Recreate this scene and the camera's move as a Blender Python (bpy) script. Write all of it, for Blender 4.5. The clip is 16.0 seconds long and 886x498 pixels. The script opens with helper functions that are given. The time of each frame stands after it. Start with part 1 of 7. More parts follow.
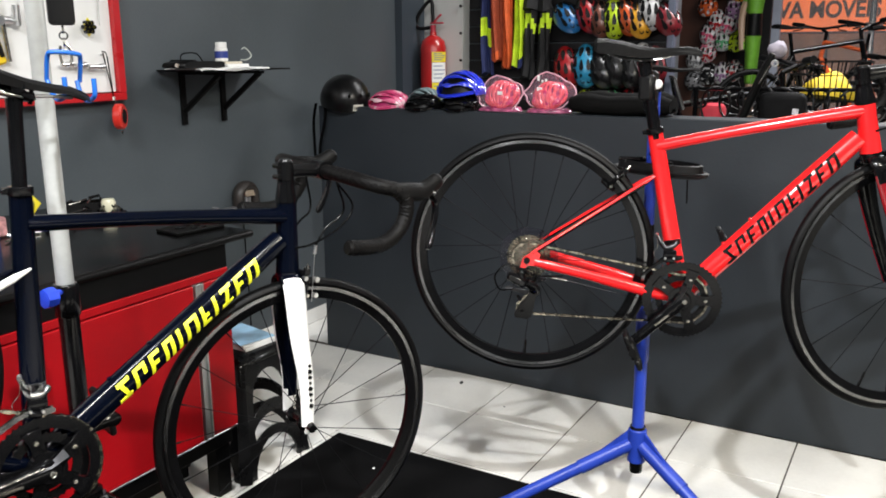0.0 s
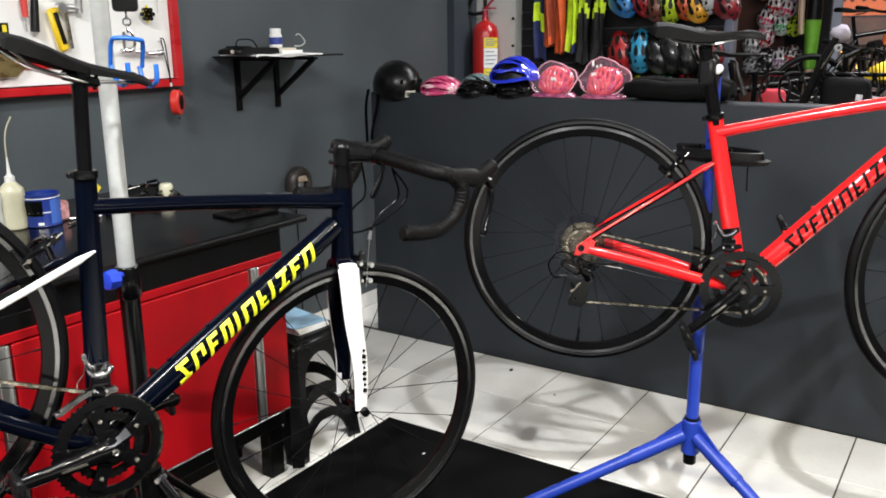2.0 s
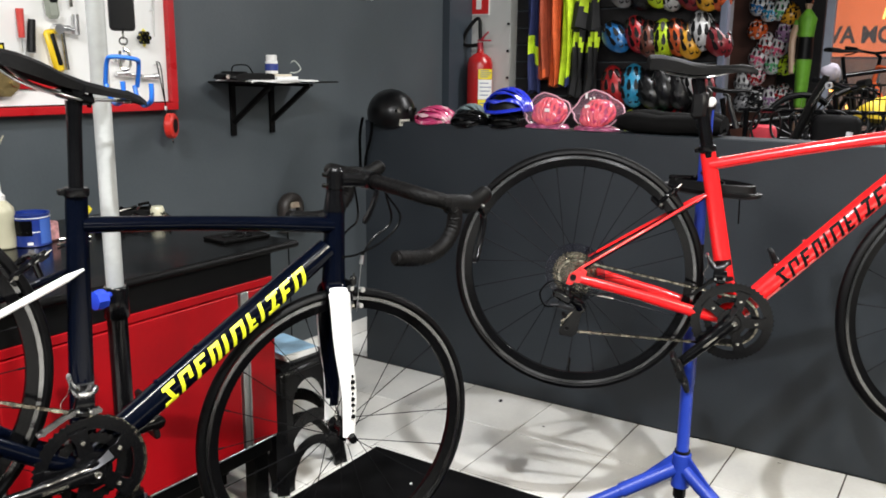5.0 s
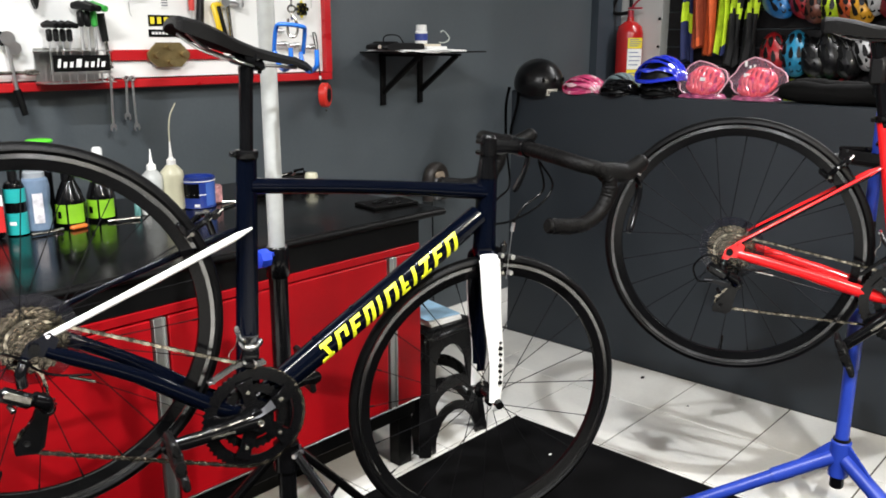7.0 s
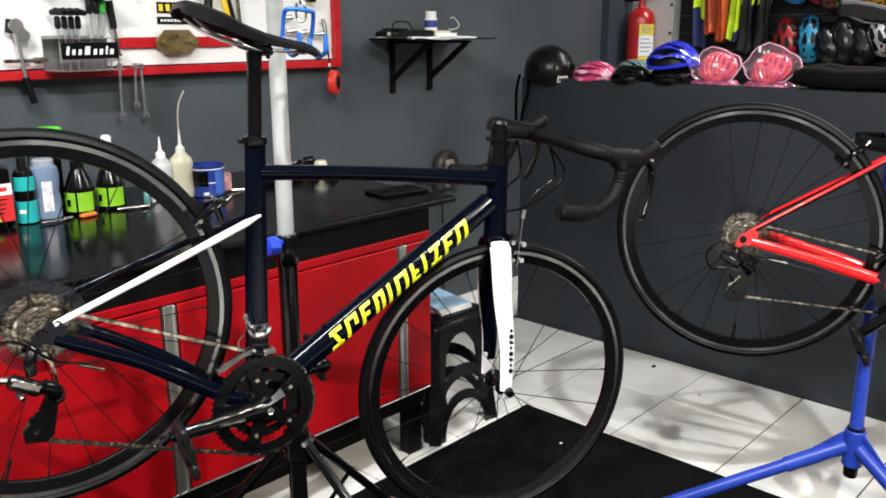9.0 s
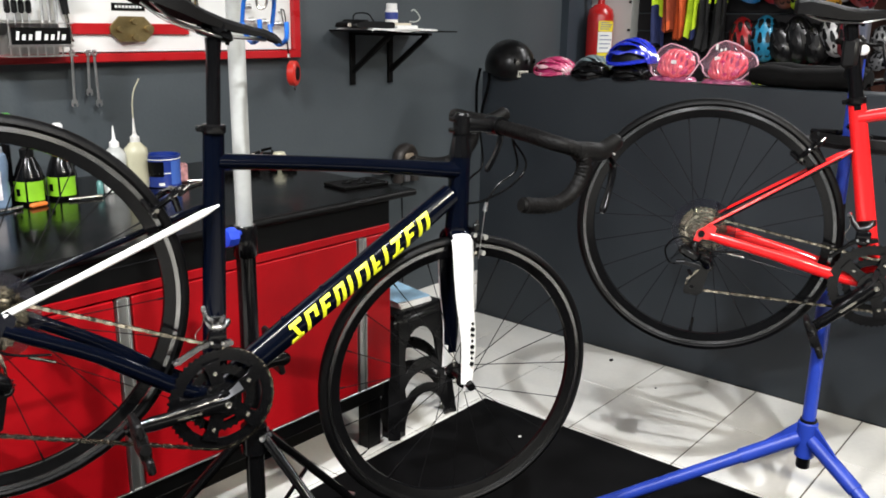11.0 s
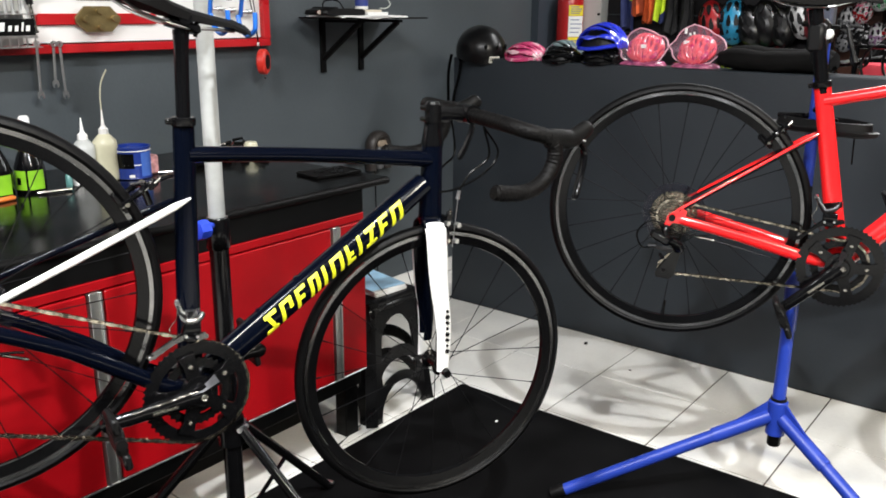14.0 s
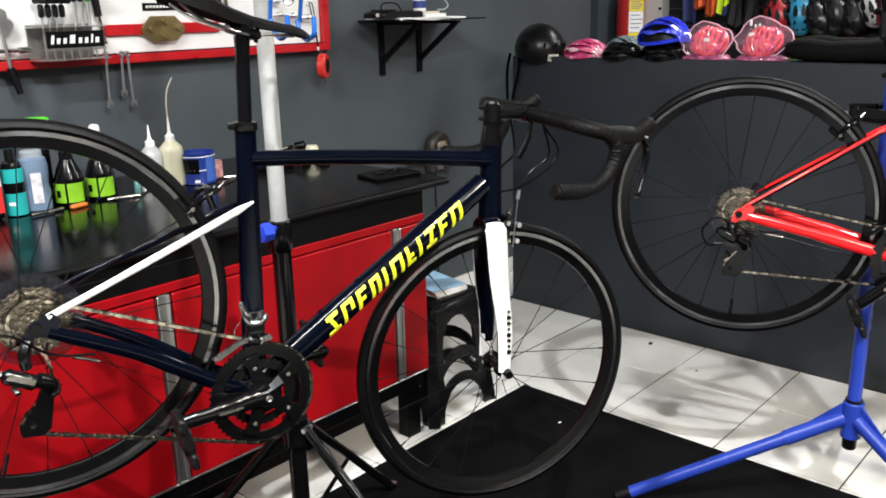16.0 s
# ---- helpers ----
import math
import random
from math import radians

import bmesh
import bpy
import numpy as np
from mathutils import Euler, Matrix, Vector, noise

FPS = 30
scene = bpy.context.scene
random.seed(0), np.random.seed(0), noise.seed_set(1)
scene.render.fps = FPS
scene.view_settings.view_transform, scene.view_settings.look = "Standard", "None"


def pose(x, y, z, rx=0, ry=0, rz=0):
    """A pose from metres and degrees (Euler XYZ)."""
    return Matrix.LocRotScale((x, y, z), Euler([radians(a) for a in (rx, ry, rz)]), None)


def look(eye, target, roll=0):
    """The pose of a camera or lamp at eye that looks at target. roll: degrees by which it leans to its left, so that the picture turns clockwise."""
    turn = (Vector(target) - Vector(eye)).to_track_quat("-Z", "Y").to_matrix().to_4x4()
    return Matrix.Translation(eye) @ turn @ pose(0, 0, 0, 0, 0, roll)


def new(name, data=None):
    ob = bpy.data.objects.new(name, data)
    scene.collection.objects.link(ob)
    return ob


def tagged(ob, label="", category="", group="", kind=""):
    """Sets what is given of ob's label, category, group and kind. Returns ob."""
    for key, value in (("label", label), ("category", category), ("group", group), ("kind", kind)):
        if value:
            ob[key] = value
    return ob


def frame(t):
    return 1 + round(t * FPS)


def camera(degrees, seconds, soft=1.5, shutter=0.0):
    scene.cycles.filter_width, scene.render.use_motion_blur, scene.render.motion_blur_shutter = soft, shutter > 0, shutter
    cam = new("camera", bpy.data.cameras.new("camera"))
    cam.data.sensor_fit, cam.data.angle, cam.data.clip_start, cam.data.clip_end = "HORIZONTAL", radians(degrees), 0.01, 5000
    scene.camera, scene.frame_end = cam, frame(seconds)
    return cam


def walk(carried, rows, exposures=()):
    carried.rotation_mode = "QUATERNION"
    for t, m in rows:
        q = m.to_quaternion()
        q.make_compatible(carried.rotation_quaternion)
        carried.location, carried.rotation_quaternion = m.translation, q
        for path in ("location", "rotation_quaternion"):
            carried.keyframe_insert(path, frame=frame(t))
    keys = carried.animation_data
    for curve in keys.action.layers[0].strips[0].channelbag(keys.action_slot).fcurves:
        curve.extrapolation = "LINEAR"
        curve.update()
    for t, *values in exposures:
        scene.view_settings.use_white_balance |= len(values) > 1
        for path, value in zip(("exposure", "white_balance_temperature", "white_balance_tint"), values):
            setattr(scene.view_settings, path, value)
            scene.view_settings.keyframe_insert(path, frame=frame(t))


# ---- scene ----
cam = camera(55.39, 16.0, soft=1.75)
# time, eye x y z, heading from +x, tilt, lean to the right
PATH = [
    (0, -0.0053, -0.0154, 1.4690, 30.083, -13.350, 0.295),
    (0.5, -0.0098, -0.0083, 1.4661, 31.042, -13.404, -0.060),
    (1, -0.0033, -0.0066, 1.4659, 31.995, -13.186, 0.333),
    (1.5, -0.0037, -0.0022, 1.4632, 32.591, -13.576, 0.499),
    (2, -0.0089, 0.0016, 1.4661, 33.395, -14.213, 0.554),
    (2.5, -0.0217, -0.0020, 1.4676, 34.103, -12.408, 0.893),
    (3, -0.0099, 0.0000, 1.4621, 33.369, -11.399, 0.414),
    (3.2, -0.0071, -0.0017, 1.4607, 32.924, -11.451, 0.214),
    (5.3, -0.0068, 0.0106, 1.4526, 32.963, -12.198, -0.871),
    (5.5, -0.0162, 0.0159, 1.4526, 34.971, -12.206, -0.458),
    (6, -0.0242, 0.0275, 1.4488, 39.336, -12.459, 0.454),
    (6.5, -0.0277, 0.0309, 1.4433, 41.196, -12.937, 0.467),
    (7, -0.0288, 0.0332, 1.4387, 42.152, -13.936, -0.109),
    (7.5, -0.0286, 0.0324, 1.4405, 43.109, -14.457, 0.106),
    (8, -0.0244, 0.0393, 1.4361, 43.573, -14.224, 0.265),
    (8.5, -0.0204, 0.0428, 1.4324, 43.220, -14.447, 0.207),
    (10.8, -0.0175, 0.0535, 1.4284, 40.472, -14.970, -0.798),
    (11, -0.0168, 0.0569, 1.4213, 39.865, -14.969, -0.956),
    (11.5, -0.0109, 0.0574, 1.4153, 38.837, -15.456, -1.123),
    (12, -0.0123, 0.0612, 1.4161, 39.164, -16.150, -0.384),
    (12.5, -0.0109, 0.0610, 1.4234, 39.579, -16.185, -0.327),
    (13, -0.0136, 0.0567, 1.4256, 38.843, -16.166, -0.906),
    (13.5, -0.0115, 0.0523, 1.4234, 38.146, -16.453, -0.782),
    (14, -0.0188, 0.0514, 1.4304, 38.103, -15.955, -0.431),
    (14.5, -0.0147, 0.0568, 1.4271, 38.814, -15.533, 0.100),
    (15, -0.0174, 0.0523, 1.4286, 40.167, -15.652, 0.542),
    (15.5, -0.0138, 0.0525, 1.4283, 41.608, -15.660, 1.041),
    (16, -0.0122, 0.0548, 1.4279, 42.402, -15.876, 1.395),
]


def aim(x, y, z, heading, tilt, lean):
    a, b = radians(heading), radians(tilt)
    ahead = Vector((math.cos(a) * math.cos(b), math.sin(a) * math.cos(b), math.sin(b)))
    return look((x, y, z), Vector((x, y, z)) + ahead, -lean)


walk(cam, [(t, aim(*r)) for t, *r in PATH])

# ---- light: a workshop lamp placed from shadows, added fill lamps, night outside ----
world = bpy.data.worlds.new("night")
scene.world = world
world.use_nodes = True
world.node_tree.nodes["Background"].inputs[0].default_value = (0.06, 0.07, 0.10, 1)
world.node_tree.nodes["Background"].inputs[1].default_value = 0.35
scene.view_settings.exposure = 0.06


def lamp(name, at, to, size, watts, colour, size_y=None):
    data = bpy.data.lights.new(name, "AREA")
    data.shape = "RECTANGLE" if size_y else "DISK"
    data.size, data.energy, data.color = size, watts, colour
    if size_y:
        data.size_y = size_y
    ob = new(name, data)
    ob.matrix_world = look(at, to)
    return ob


WHITE = (0.985, 0.98, 0.985)
lamp("workshop_lamp", (0.45, -0.36, 3.02), (0.45, -0.36, 0), 0.07, 122, (0.965, 0.98, 1.0))
# Unseen fill lamps, added to brighten bench, floor and showroom.
lamp("bench_tube", (-0.6, 1.0, 3.05), (-0.6, 1.0, 0), 1.2, 140, WHITE, 0.12)
lamp("entry_tube", (0.9, -1.9, 3.05), (0.9, -1.9, 0), 0.12, 165, (1.0, 0.93, 0.80), 1.2)
lamp("showroom_tube", (4.35, 0.6, 3.05), (4.35, 0.6, 0), 0.25, 70, WHITE, 2.4)
lamp("showroom_tube_far", (6.6, -0.6, 3.05), (6.6, -0.6, 0), 0.25, 135, WHITE, 2.4)

# ---- materials ----
def mat(name, colour, rough=0.5, metal=0.0, var=0.0, scale=8.0, bump=0.0, bscale=60.0, coat=0.0, fine=0.0,
        rvar=0.0, alpha=1.0, trans=0.0, emit=None, strength=0.0, each=0.0, spec=0.5, stretch=(1, 1, 1)):
    m = bpy.data.materials.new(name)
    m.use_nodes = True
    nt = m.node_tree
    b = nt.nodes["Principled BSDF"]
    b.inputs["Base Color"].default_value = (*colour, 1)
    b.inputs["Roughness"].default_value = rough
    b.inputs["Metallic"].default_value = metal
    b.inputs["Coat Weight"].default_value = coat
    b.inputs["Coat Roughness"].default_value = 0.06
    b.inputs["Alpha"].default_value = alpha
    b.inputs["Transmission Weight"].default_value = trans
    b.inputs["Specular IOR Level"].default_value = spec
    if emit:
        b.inputs["Emission Color"].default_value = (*emit, 1)
        b.inputs["Emission Strength"].default_value = strength
    if var or bump or fine or rvar or each:
        tc = nt.nodes.new("ShaderNodeTexCoord")
        mp = nt.nodes.new("ShaderNodeMapping")
        mp.inputs["Scale"].default_value = stretch
        nt.links.new(tc.outputs["Object"], mp.inputs[0])
        n1 = nt.nodes.new("ShaderNodeTexNoise")
        n1.inputs["Scale"].default_value, n1.inputs["Detail"].default_value = scale, 5
        nt.links.new(mp.outputs[0], n1.inputs["Vector"])
        n2 = nt.nodes.new("ShaderNodeTexNoise")
        n2.inputs["Scale"].default_value, n2.inputs["Detail"].default_value = bscale, 3
        nt.links.new(mp.outputs[0], n2.inputs["Vector"])
        hsv = nt.nodes.new("ShaderNodeHueSaturation")
        hsv.inputs["Color"].default_value = (*colour, 1)

        def span(src, lo, hi, a=0.3, z=0.7):
            r = nt.nodes.new("ShaderNodeMapRange")
            r.inputs["From Min"].default_value, r.inputs["From Max"].default_value = a, z
            r.inputs["To Min"].default_value, r.inputs["To Max"].default_value = lo, hi
            nt.links.new(src, r.inputs[0])
            return r.outputs[0]

        def times(p, q):
            k = nt.nodes.new("ShaderNodeMath")
            k.operation = "MULTIPLY"
            nt.links.new(p, k.inputs[0])
            nt.links.new(q, k.inputs[1])
            return k.outputs[0]

        v = times(span(n1.outputs[0], 1 - var, 1 + var), span(n2.outputs[0], 1 - fine, 1 + fine))
        if each:
            oi = nt.nodes.new("ShaderNodeObjectInfo")
            v = times(v, span(oi.outputs["Random"], 1 - each, 1 + each, 0, 1))
        nt.links.new(v, hsv.inputs["Value"])
        nt.links.new(hsv.outputs[0], b.inputs["Base Color"])
        if rvar:
            nt.links.new(span(n1.outputs[0], max(rough - rvar, 0.02), min(rough + rvar, 1)), b.inputs["Roughness"])
        if bump:
            bp = nt.nodes.new("ShaderNodeBump")
            bp.inputs["Strength"].default_value, bp.inputs["Distance"].default_value = bump, 0.004
            nt.links.new(n2.outputs[0], bp.inputs["Height"])
            nt.links.new(bp.outputs[0], b.inputs["Normal"])
    return m


M = dict(
    wall=mat("grey_wall_paint", (0.0665, 0.0785, 0.0870), 0.42, var=0.10, scale=2.2, bump=0.12, bscale=90, fine=0.03, rvar=0.08),
    # Pilaster: darker, bluer copy of the wall grey, with its shade painted in.
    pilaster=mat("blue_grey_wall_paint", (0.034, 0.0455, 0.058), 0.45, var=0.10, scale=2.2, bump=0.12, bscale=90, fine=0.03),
    # Low wall: back wall's grey darkened, part of its shade in the colour.
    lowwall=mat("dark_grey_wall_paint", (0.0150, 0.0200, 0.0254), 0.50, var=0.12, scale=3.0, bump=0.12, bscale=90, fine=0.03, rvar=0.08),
    pale=mat("pale_wall_paint", (0.56, 0.57, 0.55), 0.6, var=0.05, scale=3, bump=0.08),
    ceiling=mat("white_ceiling_paint", (0.42, 0.42, 0.41), 0.8, var=0.04, scale=2, bump=0.05),
    tile=mat("white_floor_tile", (0.84, 0.83, 0.79), 0.16, var=0.04, scale=6, fine=0.02, rvar=0.05, each=0.03),
    grout=mat("dark_grout", (0.06, 0.052, 0.042), 0.9, var=0.25, scale=30, bump=0.3),
    rubber_mat=mat("black_rubber_mat", (0.0032, 0.0032, 0.0035), 0.8, var=0.3, scale=7, bump=0.35, bscale=300, fine=0.25, spec=0.06),
    navy=mat("navy_bike_paint", (0.0009, 0.0017, 0.0050), 0.14, coat=0.06, var=0.12, scale=4, spec=0.12),
    white_paint=mat("white_bike_paint", (0.82, 0.82, 0.80), 0.28, coat=0.5, var=0.02, scale=5),
    red_paint=mat("red_bike_paint", (0.70, 0.012, 0.014), 0.24, coat=0.8, var=0.05, scale=4),
    deep_red=mat("dark_red_carbon_paint", (0.20, 0.006, 0.010), 0.22, coat=0.8, var=0.15, scale=5),
    yellow=mat("yellow_decal", (0.78, 0.80, 0.02), 0.4, var=0.03, scale=9),
    black_decal=mat("black_decal", (0.003, 0.003, 0.003), 0.5, var=0.1, spec=0.1),
    rubber=mat("tyre_rubber", (0.0022, 0.0022, 0.0024), 0.45, var=0.25, scale=14, fine=0.15, bump=0.15, bscale=220, spec=0.12),
    folded=mat("dusty_folded_tyre", (0.0022, 0.0021, 0.0021), 0.75, var=0.3, scale=20, bump=0.3, bscale=90, spec=0.1),
    rim=mat("black_anodised_rim", (0.0025, 0.0025, 0.0028), 0.16, var=0.2, scale=9, spec=0.2),
    track=mat("machined_brake_track", (0.22, 0.22, 0.225), 0.24, 1.0, var=0.25, scale=20, stretch=(1, 1, 1)),
    spoke=mat("black_steel_spoke", (0.004, 0.004, 0.0045), 0.6, spec=0.08),
    black=mat("satin_black_alloy", (0.0030, 0.0030, 0.0033), 0.26, var=0.2, scale=20, spec=0.22),
    gloss=mat("gloss_black_part", (0.0028, 0.0028, 0.0032), 0.16, coat=0.0, var=0.1, spec=0.28),
    plastic=mat("matt_black_plastic", (0.0028, 0.0028, 0.0030), 0.45, var=0.2, scale=16, bump=0.1, spec=0.25),
    tape=mat("black_bar_tape", (0.0032, 0.0030, 0.0030), 0.5, var=0.25, scale=30, bump=0.5, bscale=160, spec=0.12),
    hood=mat("rubber_brake_hood", (0.0036, 0.0036, 0.0036), 0.45, var=0.15, bump=0.25, bscale=260, spec=0.13),
    saddle=mat("black_saddle_cover", (0.0040, 0.0039, 0.004), 0.55, var=0.2, scale=12, bump=0.2, bscale=200, spec=0.16),
    steel=mat("polished_steel", (0.74, 0.74, 0.74), 0.30, 1.0, var=0.1, scale=25),
    dull=mat("dull_steel", (0.46, 0.44, 0.40), 0.24, 1.0, var=0.35, scale=30, fine=0.3),
    cog=mat("oily_cog_steel", (0.48, 0.42, 0.34), 0.18, 1.0, var=0.4, scale=120, fine=0.6, bump=0.5, bscale=330),
    darksteel=mat("dark_polished_crank_face", (0.055, 0.055, 0.058), 0.34, 1.0, var=0.3, scale=30),
    chain=mat("oiled_chain_steel", (0.42, 0.38, 0.31), 0.20, 1.0, var=0.35, scale=60, fine=0.3),
    clear=mat("smoky_plastic_disc", (0.012, 0.012, 0.018), 0.15, alpha=0.38),
    cable=mat("black_cable_housing", (0.0022, 0.0022, 0.0025), 0.25, spec=0.14),
    laminate=mat("black_gloss_laminate", (0.0020, 0.0019, 0.0019), 0.16, var=0.3, scale=6, spec=0.13, rvar=0.07, bump=0.03, bscale=30),
    bench_black=mat("black_painted_board", (0.0018, 0.0018, 0.0018), 0.5, var=0.3, scale=10, bump=0.1, spec=0.15),
    bench_red=mat("red_bench_laminate", (0.285, 0.0025, 0.0056), 0.40, var=0.08, scale=4, rvar=0.1, fine=0.03, spec=0.2),
    board_red=mat("red_frame_paint", (0.45, 0.008, 0.012), 0.35, var=0.08, scale=8, rvar=0.1),
    board_white=mat("white_tool_board", (0.83, 0.83, 0.81), 0.35, var=0.03, scale=4),
    alu=mat("brushed_aluminium", (0.62, 0.62, 0.60), 0.34, 1.0, var=0.1, scale=6, fine=0.1, stretch=(1, 1, 0.05)),
    greypole=mat("worn_pale_grey_paint", (0.36, 0.37, 0.36), 0.42, var=0.16, scale=7, rvar=0.1, fine=0.05),
    blue=mat("blue_stand_paint", (0.017, 0.045, 0.34), 0.36, var=0.22, scale=9, rvar=0.1),
    hookblue=mat("blue_plastic_dip", (0.008, 0.10, 0.42), 0.4, var=0.1),
    stool=mat("black_moulded_plastic", (0.003, 0.003, 0.0034), 0.30, var=0.15, scale=12, rvar=0.08, spec=0.35),
    paper=mat("white_paper", (0.80, 0.80, 0.78), 0.7, var=0.03, scale=20),
    sky_print=mat("blue_and_white_cover_print", (0.30, 0.50, 0.68), 0.3, var=0.45, scale=9),
    green_sign=mat("green_exit_sign", (0.004, 0.05, 0.022), 0.4),
    red_sign=mat("red_fire_sign", (0.62, 0.02, 0.02), 0.4),
    ext_red=mat("extinguisher_red", (0.42, 0.012, 0.012), 0.25, coat=0.4, var=0.06),
    label_yellow=mat("yellow_label", (0.80, 0.66, 0.03), 0.5, var=0.05),
    slat=mat("black_slat_board", (0.010, 0.009, 0.010), 0.4, var=0.3, scale=12, spec=0.3),
    brass=mat("bronze_plate", (0.36, 0.27, 0.12), 0.38, 0.85, var=0.2, scale=30),
    wood=mat("dark_brown_board", (0.07, 0.022, 0.012), 0.5, var=0.3, scale=5, stretch=(1, 1, 0.1)),
    frame_blue=mat("pale_blue_steel", (0.46, 0.50, 0.60), 0.4, var=0.06),
    skin=mat("beige_mannequin_plastic", (0.50, 0.33, 0.22), 0.5),
    glow=mat("lit_orange_sign", (0.75, 0.22, 0.07), 0.6, emit=(1.0, 0.20, 0.05), strength=0.55, var=0.2, scale=1.5),
    streetlight=mat("warm_street_glow", (1, 0.5, 0.1), 0.5, emit=(1.0, 0.42, 0.08), strength=5.0),
    road=mat("night_asphalt", (0.05, 0.05, 0.05), 0.8, var=0.3, scale=2),
    glass=mat("window_glass", (0.9, 0.95, 1.0), 0.03, alpha=0.10),
    bottle_clear=mat("cloudy_clear_plastic", (0.70, 0.72, 0.70), 0.25, alpha=0.55),
    wrap=mat("clear_plastic_wrap", (0.95, 0.55, 0.72), 0.06, alpha=0.08),
)



def islands(m, lo, hi):
    """Brightness of each loose piece of a mesh varied between lo and hi."""
    nt = m.node_tree
    b = nt.nodes["Principled BSDF"]
    g = nt.nodes.new("ShaderNodeNewGeometry")
    r = nt.nodes.new("ShaderNodeMapRange")
    r.inputs["To Min"].default_value, r.inputs["To Max"].default_value = lo, hi
    h = nt.nodes.new("ShaderNodeHueSaturation")
    nt.links.new(g.outputs["Random Per Island"], r.inputs[0])
    nt.links.new(r.outputs[0], h.inputs["Value"])
    src = b.inputs["Base Color"].links
    if src:
        nt.links.new(src[0].from_socket, h.inputs["Color"])
    else:
        h.inputs["Color"].default_value = b.inputs["Base Color"].default_value
    nt.links.new(h.outputs[0], b.inputs["Base Color"])


def brushed(m):
    """Turned metal: the sheen runs along the grooves round the y axis."""
    nt = m.node_tree
    t = nt.nodes.new("ShaderNodeTangent")
    t.direction_type, t.axis = "RADIAL", "Y"
    b = nt.nodes["Principled BSDF"]
    b.inputs["Anisotropic"].default_value = 0.9
    b.inputs["Anisotropic Rotation"].default_value = 0.25
    nt.links.new(t.outputs[0], b.inputs["Tangent"])


def patterned(name, a, b, c, scale):
    """Printed plastic in three colours."""
    m = bpy.data.materials.new(name)
    m.use_nodes = True
    nt = m.node_tree
    p = nt.nodes["Principled BSDF"]
    p.inputs["Roughness"].default_value = 0.25
    p.inputs["Coat Weight"].default_value = 0.3
    tc = nt.nodes.new("ShaderNodeTexCoord")
    n = nt.nodes.new("ShaderNodeTexNoise")
    n.inputs["Scale"].default_value, n.inputs["Detail"].default_value = scale, 2
    r = nt.nodes.new("ShaderNodeValToRGB")
    r.color_ramp.interpolation = "CONSTANT"
    e = r.color_ramp.elements
    e[0].position, e[0].color = 0.0, (*a, 1)
    e[1].position, e[1].color = 0.47, (*b, 1)
    x = e.new(0.58)
    x.color = (*c, 1)
    nt.links.new(tc.outputs["Object"], n.inputs["Vector"])
    nt.links.new(n.outputs[0], r.inputs[0])
    nt.links.new(r.outputs[0], p.inputs["Base Color"])
    return m


# Uneven brightness paints glints onto the chain links and cogs.
islands(M["chain"], 0.10, 1.2)
islands(M["cog"], 0.35, 1.1)
brushed(M["track"])

TINT = {}


def tint(name, colour, rough=0.4, coat=0.0, var=0.08, scale=14, bump=0.0):
    """A plain coloured plastic, cloth or paint, made once."""
    if name not in TINT:
        TINT[name] = mat(name, colour, rough, coat=coat, var=var, scale=scale, bump=bump)
    return TINT[name]


# ---- mesh helpers ----
def part(name, bm, material, parent=None, label="", smooth=True, second=None):
    me = bpy.data.meshes.new(name)
    bmesh.ops.recalc_face_normals(bm, faces=bm.faces)
    bm.to_mesh(me)
    bm.free()
    me.materials.append(material)
    for extra in second or ():
        me.materials.append(extra)
    if smooth:
        me.shade_smooth()
        me.set_sharp_from_angle(angle=radians(38))
    ob = new(name, me)
    if parent:
        ob.parent = parent
    if label:
        ob["label"] = label
    return ob


def thing(name, label, category, m=None, group=""):
    ob = new(name)
    ob.empty_display_size = 0.05
    if m is not None:
        ob.matrix_world = m
    return tagged(ob, label, category, group)


def alike(ob, m, parent=None):
    c = new(ob.name.split(".")[0], ob.data)
    c.parent = parent or ob.parent
    c.matrix_basis = m
    return c


def box(bm, centre, size, bevel=0.0, m=None, seg=1):
    r = bmesh.ops.create_cube(bm, size=1)
    vs = r["verts"]
    bmesh.ops.scale(bm, vec=size, verts=vs)
    if bevel:
        es = list({e for v in vs for e in v.link_edges})
        g = bmesh.ops.bevel(bm, geom=es, offset=bevel, segments=seg, affect="EDGES", profile=0.5)
        vs = list({v for f in g["faces"] for v in f.verts} | {v for v in vs if v.is_valid})
    bmesh.ops.translate(bm, vec=centre, verts=vs)
    if m is not None:
        bmesh.ops.transform(bm, matrix=m, verts=vs)
    return vs


def rings(bm, loops, closed=False, caps=True):
    """Skin over loops of points, each of the same count."""
    vs = [[bm.verts.new(p) for p in lp] for lp in loops]
    n = len(vs[0])
    pairs = list(zip(vs, vs[1:])) + ([(vs[-1], vs[0])] if closed else [])
    fs = []
    for a, b in pairs:
        for i in range(n):
            fs.append(bm.faces.new((a[i], a[(i + 1) % n], b[(i + 1) % n], b[i])))
    if caps and not closed:
        fs.append(bm.faces.new(vs[0][::-1]))
        fs.append(bm.faces.new(vs[-1]))
    return fs


def smooth_path(pts, n=6):
    """Catmull-Rom through the points."""
    p = [Vector(q) for q in pts]
    p = [2 * p[0] - p[1]] + p + [2 * p[-1] - p[-2]]
    out = []
    for i in range(1, len(p) - 2):
        a, b, c, d = p[i - 1:i + 3]
        for k in range(n):
            t = k / n
            out.append(0.5 * (2 * b + (c - a) * t + (2 * a - 5 * b + 4 * c - d) * t * t + (3 * b - a - 3 * c + d) * t ** 3))
    return out + [p[-2]]


